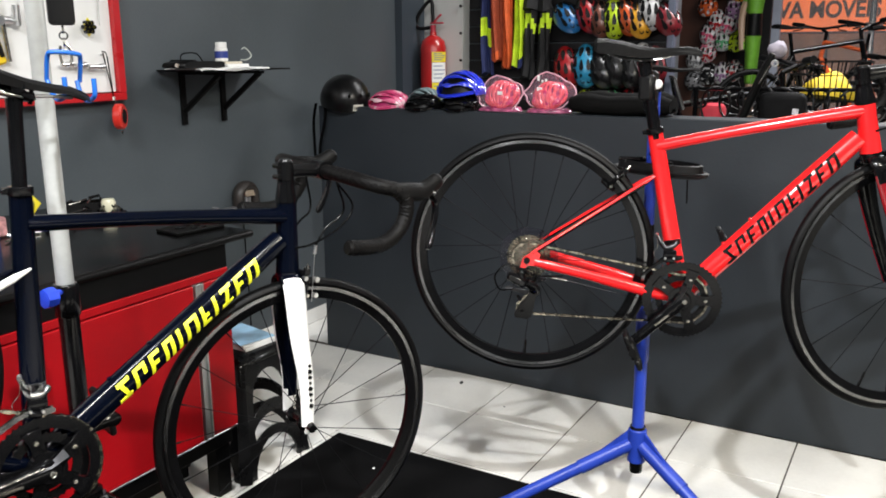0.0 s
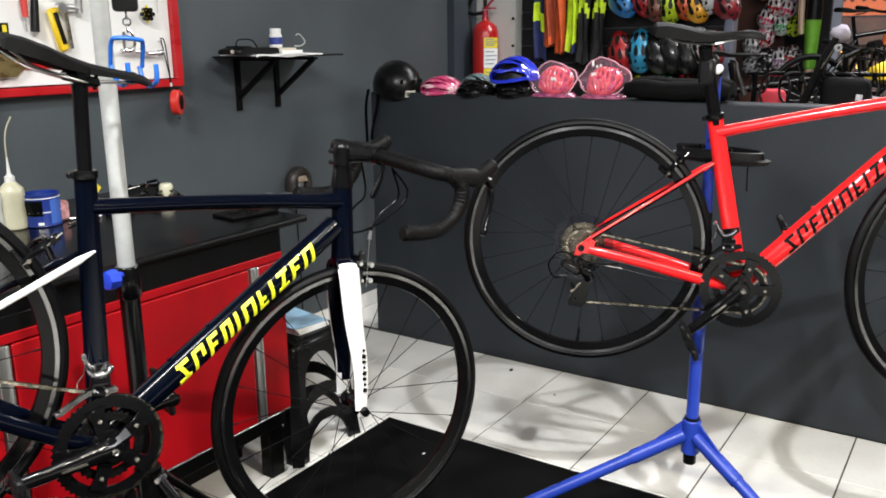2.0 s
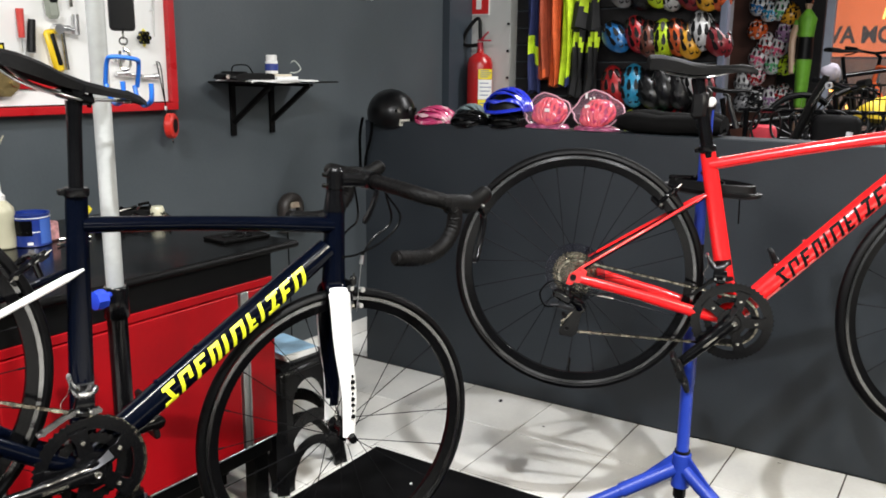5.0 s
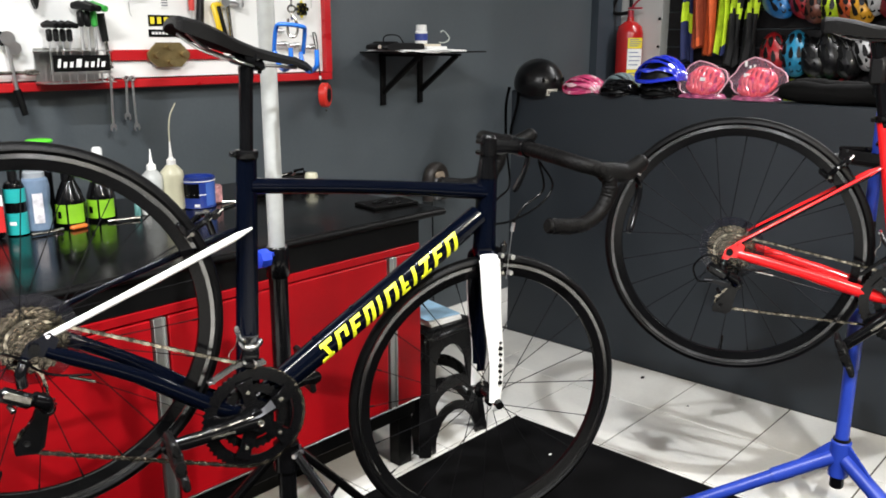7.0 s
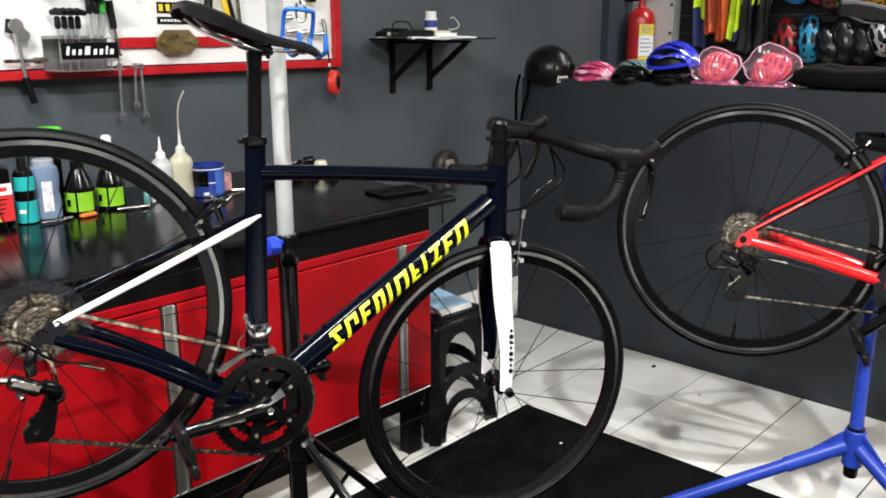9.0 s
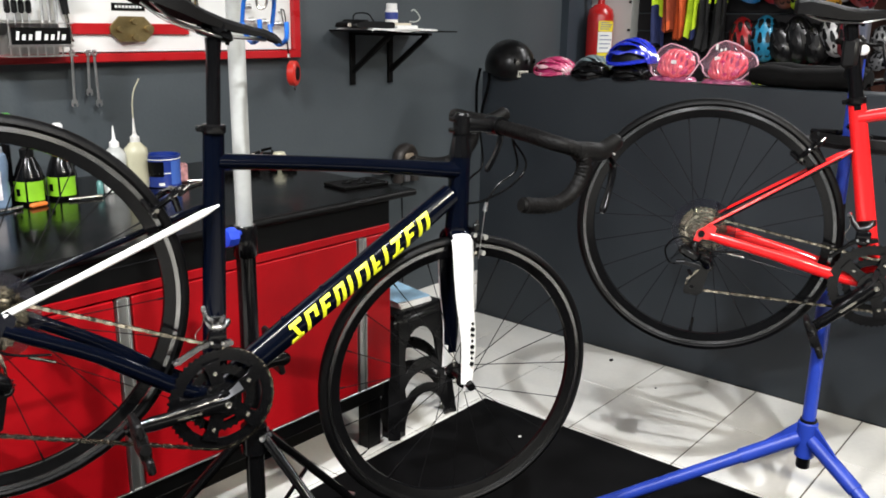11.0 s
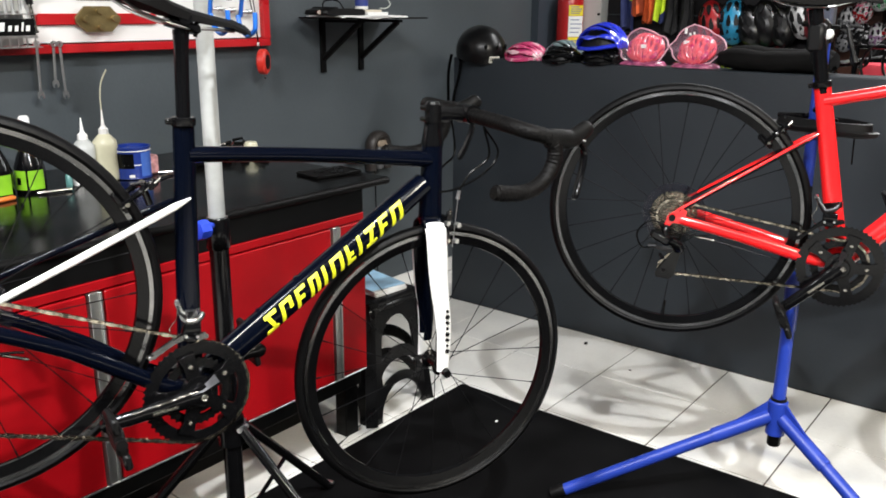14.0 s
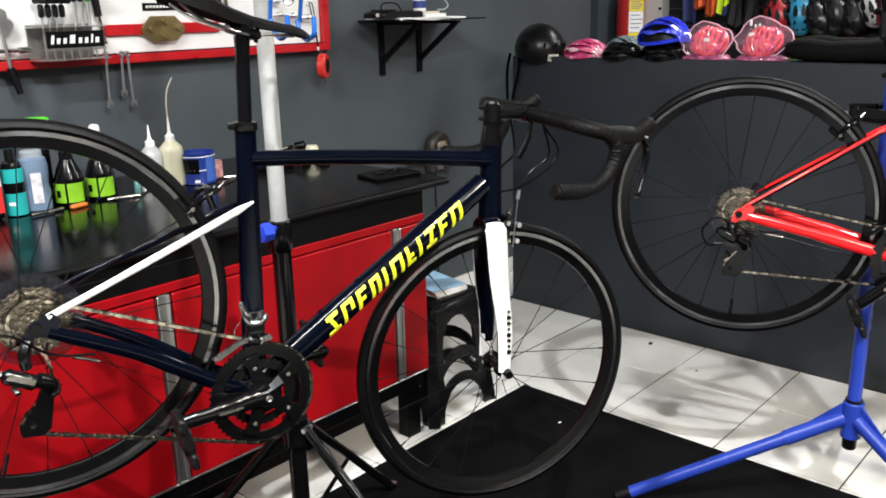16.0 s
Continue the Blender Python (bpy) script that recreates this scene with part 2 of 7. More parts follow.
def sweep(bm, pts, r, n=10, closed=False, flat=None, caps=True):
    """A tube along pts. r: radius or a list; flat: (across, along) factors, with 'across' along the local y axis."""
    p = [Vector(q) for q in pts]
    k = len(p)
    loops = []
    side = None
    for i in range(k):
        if closed:
            d = p[(i + 1) % k] - p[i - 1]
        else:
            d = p[min(i + 1, k - 1)] - p[max(i - 1, 0)]
        d.normalize()
        if side is None:
            ref = Vector((0, 1, 0)) if abs(d.y) < 0.9 else Vector((0, 0, 1))
            side = (ref - d * ref.dot(d)).normalized()
        else:
            side = (side - d * side.dot(d)).normalized()
        up = d.cross(side)
        rr = r[i] if isinstance(r, (list, tuple)) else r
        fa, fb = flat if flat else (1, 1)
        loops.append([p[i] + side * (math.cos(2 * math.pi * j / n) * rr * fa) + up * (math.sin(2 * math.pi * j / n) * rr * fb) for j in range(n)])
    return rings(bm, loops, closed, caps)


def rod(bm, a, b, r, r2=None, n=12, flat=None):
    return sweep(bm, [a, b], [r, r if r2 is None else r2], n, flat=flat)


def lathe(bm, profile, n=24, axis="z", at=(0, 0, 0), caps=True, closed=False):
    """Turn a profile of (radius, height) about an axis through at."""
    at = Vector(at)
    loops = []
    for rad, h in profile:
        lp = []
        for j in range(n):
            a = 2 * math.pi * j / n
            c, s = rad * math.cos(a), rad * math.sin(a)
            q = {"z": (c, s, h), "y": (c, h, s), "x": (h, c, s)}[axis]
            lp.append(at + Vector(q))
        loops.append(lp)
    return rings(bm, loops, closed=closed, caps=caps)


def plate(bm, outline, depth, m=None, holes=()):
    """A flat plate from an outline in x, z (with holes), depth along y, standing round y = 0."""
    me = bpy.data.curves.new("outline", "CURVE")
    me.dimensions = "2D"
    me.fill_mode = "BOTH"
    me.extrude = depth / 2
    for lp in (outline, *holes):
        sp = me.splines.new("POLY")
        sp.points.add(len(lp) - 1)
        for q, (x, z) in zip(sp.points, lp):
            q.co = (x, z, 0, 1)
        sp.use_cyclic_u = True
    ob = bpy.data.objects.new("outline", me)
    tmp = ob.to_mesh()
    own = bmesh.new()
    own.from_mesh(tmp)
    ob.to_mesh_clear()
    bpy.data.objects.remove(ob)
    bpy.data.curves.remove(me)
    bmesh.ops.remove_doubles(own, verts=own.verts, dist=1e-5)
    turn = Matrix.Rotation(radians(90), 4, "X")
    bmesh.ops.transform(own, matrix=(m @ turn if m is not None else turn), verts=own.verts)
    hold = bpy.data.meshes.new("hold")
    own.to_mesh(hold)
    own.free()
    bm.from_mesh(hold)
    bpy.data.meshes.remove(hold)


def disc(r, n=24, cx=0.0, cz=0.0, a0=0.0):
    return [(cx + r * math.cos(a0 + 2 * math.pi * i / n), cz + r * math.sin(a0 + 2 * math.pi * i / n)) for i in range(n)]


B = bmesh.new

# ---- the room ----
WX, WY, WH = 3.2314, 2.545, 1.207          # low wall: face, end, height
BY = 2.85                                  # back wall
TS = 0.40                                  # tile pitch
CEIL = 3.1


def slab(name, lo, hi, material, label="", category="", bevel=0.0, kind="structure"):
    bm = B()
    lo, hi = Vector(lo), Vector(hi)
    c = (lo + hi) / 2
    box(bm, (0, 0, 0), hi - lo, bevel)
    ob = part(name, bm, material, None, label, smooth=False)
    ob.location = c
    return tagged(ob, label, category, "", kind)


floor = slab("floor", (-3, -5, -0.12), (10.12, 3.0, -0.004), M["grout"], "white tiled floor with dark joints", "floor")
slab("wall_north", (-3.0, BY, 0), (4.62, BY + 0.15, CEIL), M["wall"], "dark grey painted workshop wall", "wall")
slab("wall_pilaster", (4.38, BY - 0.05, 0), (4.638, BY - 0.002, CEIL), M["pilaster"], "grey painted pilaster at the wall's end, shade put into its colour", "wall")
slab("wall_low", (WX, -4.2, 0), (WX + 0.15, WY, WH), M["lowwall"], "low grey painted dividing wall, shade put into its colour", "wall", bevel=0.004)
slab("wall_pale", (4.65, 2.535, 0), (4.80, BY + 0.15, CEIL), M["pale"], "pale grey wall strip behind the fire extinguisher", "wall")
slab("wall_divider", (4.74, 1.28, 0), (4.90, 2.534, CEIL), M["wall"], "dark partition behind the slat wall", "wall")
# Unseen walls and ceiling, their tone lowered to limit bounced light.
slab("wall_west", (-3.15, -5, 0), (-3.0, 3.0, CEIL), M["wall"], "unseen wall, kept dark to limit bounced light", "wall")
slab("wall_south", (-3.15, -5.15, 0), (10.1, -5.0, CEIL), M["wall"], "unseen wall, kept dark to limit bounced light", "wall")
slab("ceiling", (-3.15, -5.15, CEIL), (10.1, 3.0, CEIL + 0.1), M["ceiling"], "unseen ceiling, greyed to limit bounced light", "ceiling")
slab("baseboard", (-3.0, BY - 0.012, 0), (4.39, BY - 0.001, 0.075), M["tile"], "white tile skirting along the wall", "baseboard")
mat_ob = slab("floor_mat", (-0.5, -1.0, 0.0005), (2.43, 1.872, 0.009), M["rubber_mat"], "thin black rubber mat on the tiles", "mat", bevel=0.002, kind="thing")


# ---- racing bicycles; x ahead, y to the left, z up from the rear axle ----
# bottom bracket, seat clamp, head tube top and foot, front axle, down tube end, top tube start and end, stay end, saddle
LARGE = dict(bb=(0.4251, -0.0942), seat=(0.291, 0.400), top=(0.835, 0.488), foot=(0.877, 0.341), axle=0.999, down=(0.838, 0.402),
             t0=(0.312, 0.345), t1=(0.833, 0.455), stay=(0.332, 0.268), saddle=(0.232, 0.604), logo=(0.163, 0.382))
SMALL = dict(bb=(0.4158, -0.0772), seat=(0.307, 0.359), top=(0.809, 0.456), foot=(0.838, 0.339), axle=0.975, down=(0.805, 0.372),
             t0=(0.316, 0.320), t1=(0.810, 0.440), stay=(0.318, 0.243), saddle=(0.267, 0.583), logo=(0.139, 0.367))


def flat_point(q):
    return Vector((q[0], 0, q[1]))



def wheel(name, parent, m, rear, label=""):
    """Rim with its tyre, tracks, hub, spokes and valve, about the y axis."""
    bm = B()
    lathe(bm, [(0.3100, -0.0105), (0.3100, 0.0105), (0.2905, 0.0065), (0.2895, 0.0), (0.2905, -0.0065)], 72, "y", closed=True)
    rim = part(name, bm, M["rim"], parent, label)
    rim.matrix_basis = m
    for s in (-1, 1):
        bm = B()
        lathe(bm, [(0.3186, s * 0.0104), (0.3186, s * 0.0116), (0.3108, s * 0.0114), (0.3108, s * 0.0100)], 72, "y", closed=True)
        part("brake_track", bm, M["track"], rim, "silver machined brake track")
    bm = B()
    prof = [(0.3246 + 0.0137 * math.cos(a) * (1.0 if math.cos(a) > 0 else 0.50), 0.0138 * math.sin(a)) for a in [2 * math.pi * i / 12 for i in range(12)]]
    lathe(bm, prof, 84, "y", closed=True)
    part("tyre", bm, M["rubber"], rim, "black road tyre")
    bm = B()
    w = 0.045 if rear else 0.036
    lathe(bm, [(0.006, -w - 0.012), (0.010, -w - 0.010), (0.011, -w), (0.020 if not rear else 0.024, -w + 0.004), (0.020 if not rear else 0.024, -w + 0.008), (0.012, -w + 0.014),
               (0.011, 0), (0.012, w - 0.014), (0.021, w - 0.008), (0.021, w - 0.004), (0.011, w), (0.009, w + 0.010), (0.006, w + 0.012)], 20, "y")
    part("hub", bm, M["black"], rim)
    n = 24 if rear else 20
    for k in range(n):
        s = -1 if k % 2 else 1
        a = 2 * math.pi * k / n
        lead = (1 if (k // 2) % 2 else -1) * (radians(62) if rear else radians(34))
        h = Vector((0.021 * math.cos(a + lead), s * (w - 0.006), 0.021 * math.sin(a + lead)))
        e = Vector((0.291 * math.cos(a), s * 0.002, 0.291 * math.sin(a)))
        bm = B()
        rod(bm, h, e, 0.00105, n=5)
        rod(bm, e + (h - e) * 0.05, e, 0.0019, n=6)
        part("spoke", bm, M["spoke"], rim)
    bm = B()
    rod(bm, (0.006, 0, -0.29), (0.006, 0, -0.252), 0.0028, n=8)
    rod(bm, (0.006, 0, -0.262), (0.006, 0, -0.249), 0.0036, 0.0026, n=8)
    part("valve", bm, M["black"], rim, "black valve stem")
    return rim


def cogs(bm, r, teeth, y, thick, inner, tooth=0.0042):
    out = []
    for i in range(teeth):
        for k, rr in ((0.0, r - tooth), (0.32, r - tooth * 0.5), (0.42, r), (0.58, r), (0.68, r - tooth * 0.5)):
            a = 2 * math.pi * (i + k) / teeth
            out.append((rr * math.cos(a), rr * math.sin(a)))
    plate(bm, out, thick, Matrix.Translation((0, y, 0)), [disc(inner, 28)])


def decal_strokes(bm, a, b, r, strokes):
    """Thin raised shapes on the right side of a tube from a to b: (s0, s1, lo, hi, slant) along and up it, in metres."""
    a, b = Vector(a), Vector(b)
    d = (b - a).normalized()
    up = d.cross(Vector((0, 1, 0)))
    if up.z < 0:
        up = -up
    out = Vector((0, -1, 0))
    for s0, s1, lo, hi, slant in strokes:
        cols = []
        for i in range(6):
            q = lo + (hi - lo) * i / 5
            ang = q / r
            base = up * math.sin(ang) + out * math.cos(ang)
            cols.append([a + d * (s + slant * q) + base * rr for s in (s0, s1) for rr in (r - 0.0015, r + 0.0009)])
        loops = [[c[0], c[1], c[3], c[2]] for c in cols]
        rings(bm, loops)


def script_strokes(start, length, h):
    """A row of eleven slim slanted marks: pairs of bars with short caps."""
    out = []
    widths = [0.88, 0.88, 0.76, 0.76, 0.34, 0.95, 0.66, 0.34, 0.84, 0.76, 0.90]
    unit = length / (sum(widths) + 0.30 * 10)
    lean, s = 0.36, start
    for i, w in enumerate(widths):
        L, t = w * unit, unit * 0.25
        if w < 0.5:
            out.append((s, s + t, -h, h, lean))
        elif i in (0, 8):
            out += [(s, s + L, h * 0.60, h, lean), (s, s + L, -h, -h * 0.60, lean), (s + L * 0.36, s + L * 0.66, -h * 0.62, h * 0.62, -0.10 if i == 0 else 0.62)]
        elif i in (2, 6, 9):
            out += [(s, s + t, -h, h, lean), (s + t, s + L, h * (0.62 if i != 6 else -1), h * (1 if i != 6 else -0.62), lean), (s + t, s + L * 0.78, -h * 0.18, h * 0.16, lean)]
        else:
            out += [(s, s + t, -h, h, lean), (s + L - t, s + L, -h * (0.1 if i == 1 else 1), h, lean), (s + t, s + L - t, h * 0.64, h, lean)]
        s += L + 0.30 * unit
    return out


def chain_run(bm, pts, y0, y1):
    p = [Vector(q) for q in pts]
    total = sum((b - a).length for a, b in zip(p, p[1:]))
    n = int(total / 0.0127)
    step = total / n
    seg, used = 0, 0.0
    for i in range(n):
        s = (i + 0.5) * step
        while seg < len(p) - 2 and s > used + (p[seg + 1] - p[seg]).length:
            used += (p[seg + 1] - p[seg]).length
            seg += 1
        d = (p[seg + 1] - p[seg]).normalized()
        c = p[seg] + d * (s - used)
        up = d.cross(Vector((0, 1, 0)))
        m = Matrix((d, Vector((0, 1, 0)), up)).transposed().to_4x4()
        m.translation = c + Vector((0, y0 + (y1 - y0) * s / total, 0))
        half = 0.0036 if i % 2 else 0.0022
        for sd in (-1, 1):
            box(bm, (0, sd * half, 0), (0.0132, 0.0011, 0.0062 if i % 2 else 0.0050), 0.0, m)
        rl = [m @ Vector((0.0063, sd * 0.0045, 0)) for sd in (-1, 1)]
        rod(bm, rl[0], rl[1], 0.0030, n=6)


def saddle_mesh(bm):
    """Lofted shell: x along from the tail to the nose, top at z = 0."""
    prof = [(-0.004, 0.050, 0.004, 0.024), (0.004, 0.066, 0.009, 0.038), (0.03, 0.072, 0.010, 0.043), (0.07, 0.066, 0.005, 0.040), (0.11, 0.048, -0.003, 0.034),
            (0.15, 0.031, -0.007, 0.027), (0.19, 0.023, -0.007, 0.022), (0.23, 0.020, -0.006, 0.019), (0.255, 0.018, -0.010, 0.016), (0.268, 0.012, -0.016, 0.010)]
    loops = []
    for x, w, z, dpt in prof:
        lp = []
        for a in [2 * math.pi * i / 18 for i in range(18)]:
            c, s = math.cos(a), math.sin(a)
            yy = w * (abs(c) ** 0.75) * (1 if c >= 0 else -1)
            zz = z - (0.010 * abs(c) ** 2 if s >= 0 else dpt * (0.30 + 0.70 * abs(c) ** 3.0) * min(1, -s * 2.2)) - 0.004 * (s < 0)
            if s >= 0 and abs(c) < 0.22 and 0.02 < x < 0.2:
                zz -= 0.004
            lp.append((x, yy, zz))
        loops.append(lp)
    rings(bm, loops)


def racing_bike(label, m, geo, paint, accent, logo, fork_in, steer, bar_steer, crank, nose_label, small=False, nose=0.0):
    BBX, BBZ = geo["bb"]
    SEAT, HT_T, HT_B = flat_point(geo["seat"]), flat_point(geo["top"]), flat_point(geo["foot"])
    AXF = Vector((geo["axle"], 0, 0))
    STEER = (HT_T - HT_B).normalized()
    sadx, sadz = geo["saddle"]
    bike = thing("racing_bicycle", label, "bicycle", m, "racing bicycles on stands")
    # frame
    bm = B()
    bb = Vector((BBX, 0, BBZ))
    rod(bm, bb + Vector((0, -0.036, 0)), bb + Vector((0, 0.036, 0)), 0.024, n=20)
    sdir = (SEAT - bb).normalized()
    sweep(bm, [bb + sdir * 0.01, bb + sdir * 0.10, bb + sdir * 0.30, SEAT], [0.0225, 0.021, 0.0195, 0.0178], 16, flat=(0.86, 1.12))
    d0, d1 = Vector((BBX + 0.012, 0, BBZ + 0.012)), flat_point(geo["down"])
    sweep(bm, [d0, d0.lerp(d1, 0.3), d0.lerp(d1, 0.75), d1], [0.0265, 0.0285, 0.0285, 0.025], 20, flat=(0.96, 1.0))
    t0, t1 = flat_point(geo["t0"]), flat_point(geo["t1"])
    bow = [t0.lerp(t1, k / 8) + Vector((0, 0, 0.004 * math.sin(math.pi * k / 8))) for k in range(9)]
    sweep(bm, bow, [0.0165, 0.0160, 0.0158, 0.0158, 0.0160, 0.0164, 0.017, 0.0182, 0.0195], 16, flat=(1.12, 0.95))
    sweep(bm, [HT_B - STEER * 0.002, HT_B + STEER * 0.03, HT_T - STEER * 0.03, HT_T + STEER * 0.001], [0.0262, 0.0250, 0.0232, 0.0230], 20)
    for s in (-1, 1):
        sweep(bm, smooth_path([(BBX - 0.012, s * 0.024, BBZ + 0.002), (BBX - 0.08, s * 0.036, BBZ + 0.010), (0.18, s * 0.052, -0.034), (0.02, s * 0.066, -0.004)], 4),
              [0.0145] * 4 + [0.0135] * 4 + [0.0115] * 4 + [0.0090], 12, flat=(0.75, 1.15))
        plate(bm, [(0.035, 0.020), (0.030, -0.014), (0.004, -0.014), (-0.012, -0.030), (-0.018, -0.024), (-0.012, 0.004), (0.0, 0.014), (0.018, 0.030)], 0.007, Matrix.Translation((0, s * 0.066, 0)))
        rod(bm, (BBX - 0.037, -0.0235, BBZ + 0.074), (BBX - 0.037, -0.027, BBZ + 0.074), 0.003, n=8)
    for k in (0.27, 0.43):
        c = d0.lerp(d1, k) + Vector((-0.018, 0, 0.020)).normalized() * 0.0255
        rod(bm, c, c + Vector((-0.0045, 0, 0.005)), 0.0042, n=8)
    part("frame", bm, paint, bike)
    for s in (-1, 1):
        bm = B()
        sweep(bm, smooth_path([Vector((0.014, s * 0.066, 0.020)).lerp(Vector((geo["stay"][0], s * 0.016, geo["stay"][1])), k) + Vector((0, s * 0.004 * math.sin(math.pi * k), 0)) for k in (0.0, 0.33, 0.67, 1.0)], 4), [0.0054] * 5 + [0.0060] * 4 + [0.0064] * 3 + [0.0022], 14, flat=(0.8, 1.1))
        st = part("seat_stay", bm, accent, bike, "seat stay in " + ("white and navy" if accent is M["white_paint"] else "red"), second=[paint if not small else M["gloss"]])
        if small:
            for f in st.data.polygons:
                f.material_index = 1 if f.normal.z < 0.0 else 0
        else:
            for f in st.data.polygons:
                f.material_index = int(f.normal.y > (0.15 if s < 0 else 0.75) or s > 0 > f.normal.y - 0.75)
    bm = B()
    decal_strokes(bm, d0, d1, 0.0284, script_strokes(*geo["logo"], 0.0205))
    part("logo", bm, logo, bike, "slanted block logo on the down tube")
    # seat post, clamp, saddle
    bm = B()
    lathe(bm, [(0.0215, -0.006), (0.0225, -0.004), (0.0225, 0.008), (0.0205, 0.010)], 20, "z", closed=False)
    box(bm, (-0.025, 0, 0.002), (0.014, 0.014, 0.011), 0.002)
    bmesh.ops.transform(bm, matrix=Matrix.Translation(SEAT) @ Vector((0, 0, 1)).rotation_difference(sdir).to_matrix().to_4x4(), verts=bm.verts)
    part("seat_clamp", bm, M["black"], bike)
    top = SEAT + sdir * ((sadz - 0.046 - SEAT.z) / sdir.z)
    bm = B()
    sweep(bm, [SEAT - sdir * 0.02, SEAT + sdir * 0.13, top], [0.0165, 0.0165, 0.0175] if small else [0.0130, 0.0130, 0.0150], 16)
    box(bm, top + Vector((0.000, 0, 0.008)), (0.060, 0.050, 0.018), 0.006)
    rod(bm, top + Vector((-0.006, -0.032, 0.020)), top + Vector((-0.006, 0.032, 0.020)), 0.012, n=14)
    box(bm, top + Vector((0.0, 0, 0.026)), (0.055, 0.046, 0.009), 0.003)
    rod(bm, top + Vector((0.028, 0, -0.004)), top + Vector((0.024, 0, 0.032)), 0.004, n=8)
    part("seat_post", bm, M["gloss"], bike)
    bm = B()
    saddle_mesh(bm)
    bmesh.ops.transform(bm, matrix=Matrix.Translation((sadx, 0, sadz)) @ Matrix.Rotation(radians(-nose), 4, "Y") @ Matrix.Diagonal((1, 1, 1.3 if small else 1, 1)) @ Matrix.Translation((-0.130, 0, 0)), verts=bm.verts)
    sad = part("saddle", bm, M["saddle"], bike, nose_label)
    for s in (-1, 1):
        bm = B()
        sweep(bm, smooth_path([(sadx + x, s * y, sadz + z) for x, y, z in ((-0.110, 0.036, -0.025), (-0.075, 0.026, -0.038), (-0.040, 0.022, -0.042), (0.020, 0.022, -0.041), (0.065, 0.014, -0.029), (0.110, 0.004, -0.019))], 4), 0.0031, 8)
        part("saddle_rail", bm, M["steel"], sad, "bright steel saddle rail")
    # drivetrain
    wheel("rear_wheel", bike, Matrix.Identity(4), True)
    rad = [0.062, 0.056, 0.050, 0.0445, 0.040, 0.036, 0.032, 0.028, 0.0245]
    bm = B()
    for i, r in enumerate(rad):
        cogs(bm, r, int(r / 0.00202), -0.0225 - i * 0.0041, 0.0019, max(0.012, r - 0.016))
    rod(bm, (0, -0.02, 0), (0, -0.062, 0), 0.015, n=16)
    part("cassette", bm, M["cog"], bike, "bright steel cassette")
    bm = B()
    lathe(bm, [(0.020, -0.0185), (0.082, -0.0170), (0.082, -0.0180), (0.020, -0.0195)], 40, "y", closed=True)
    part("spoke_guard", bm, M["clear"], bike, "clear plastic spoke guard disc")
    bm = B()
    rod(bm, (0, -0.078, 0), (0, -0.060, 0), 0.0085, 0.010, n=14)
    rod(bm, (0, -0.070, 0), (0, 0.070, 0), 0.0045, n=8)
    rod(bm, (0, 0.060, 0), (0, 0.080, 0), 0.010, 0.0085, n=14)
    sweep(bm, smooth_path([(0.0, 0.076, 0.0), (0.012, 0.082, 0.018), (0.026, 0.082, 0.055)], 3), [0.006] * 3 + [0.005] * 3 + [0.0065], 8, flat=(0.5, 1))
    part("rear_skewer", bm, M["black"], bike)
    bm = B()
    cogs(bm, 0.1050, 52, 0.0, 0.0030, 0.079, 0.004)
    lathe(bm, [(0.036, -0.010), (0.036, 0.004)], 28, "y")
    ring = part("chainring", bm, M["gloss"], bike, "black outer chainring")
    ring.location = (BBX, -0.046, BBZ)
    ring.rotation_euler = (0, crank, 0)
    for i in range(5):
        a = 2 * math.pi * i / 5 + 0.5
        ca, sa = math.cos(a), math.sin(a)
        bm = B()
        plate(bm, [(ca * 0.030 - sa * 0.014, sa * 0.030 + ca * 0.014), (ca * 0.062 - sa * 0.012, sa * 0.062 + ca * 0.012), (ca * 0.084 - sa * 0.017, sa * 0.084 + ca * 0.017),
                   (ca * 0.084 + sa * 0.017, sa * 0.084 - ca * 0.017), (ca * 0.062 + sa * 0.012, sa * 0.062 - ca * 0.012), (ca * 0.030 + sa * 0.014, sa * 0.030 - ca * 0.014)], 0.007, Matrix.Translation((0, -0.004, 0)))
        part("spider_arm", bm, M["gloss"], ring, smooth=False)
    bm = B()
    cogs(bm, 0.0700, 34, 0.009, 0.0028, 0.050, 0.004)
    part("inner_ring", bm, M["black"], ring)
    bolt = None
    for i in range(5):
        a = 2 * math.pi * i / 5 + 0.5
        mm = Matrix.Translation((0.060 * math.cos(a), -0.0085, 0.060 * math.sin(a)))
        if bolt is None:
            bm = B()
            lathe(bm, [(0.0022, -0.0008), (0.0028, -0.0028), (0.0044, -0.0026), (0.0050, 0.002)], 12, "y")
            bolt = part("chainring_bolt", bm, M["dull"], ring, "steel chainring bolt")
            bolt.matrix_basis = mm
        else:
            alike(bolt, mm, ring)
    for s, name in ((-1, "crank_arm"), (1, "crank_arm")):
        bm = B()
        L = 0.1725
        pts = [(0, 0, 0), (0.04 * s, s * 0.004, 0), (0.09 * s, s * 0.010, 0), (0.14 * s, s * 0.013, 0), (L * s, s * 0.013, 0)]
        sweep(bm, smooth_path(pts, 4), [0.0205] * 2 + [0.019] * 3 + [0.0165] * 4 + [0.0145] * 4 + [0.0135] * 4, 14, flat=(0.62, 1.0))
        lathe(bm, [(0.0205, -0.010), (0.023, -0.006), (0.023, 0.008), (0.019, 0.011)], 22, "y")
        lathe(bm, [(0.011, -0.007), (0.0145, -0.005), (0.0145, 0.007), (0.011, 0.009)], 16, "y", at=(L * s, s * 0.013, 0))
        arm = part(name, bm, M["gloss"], bike, "glossy black crank arm")
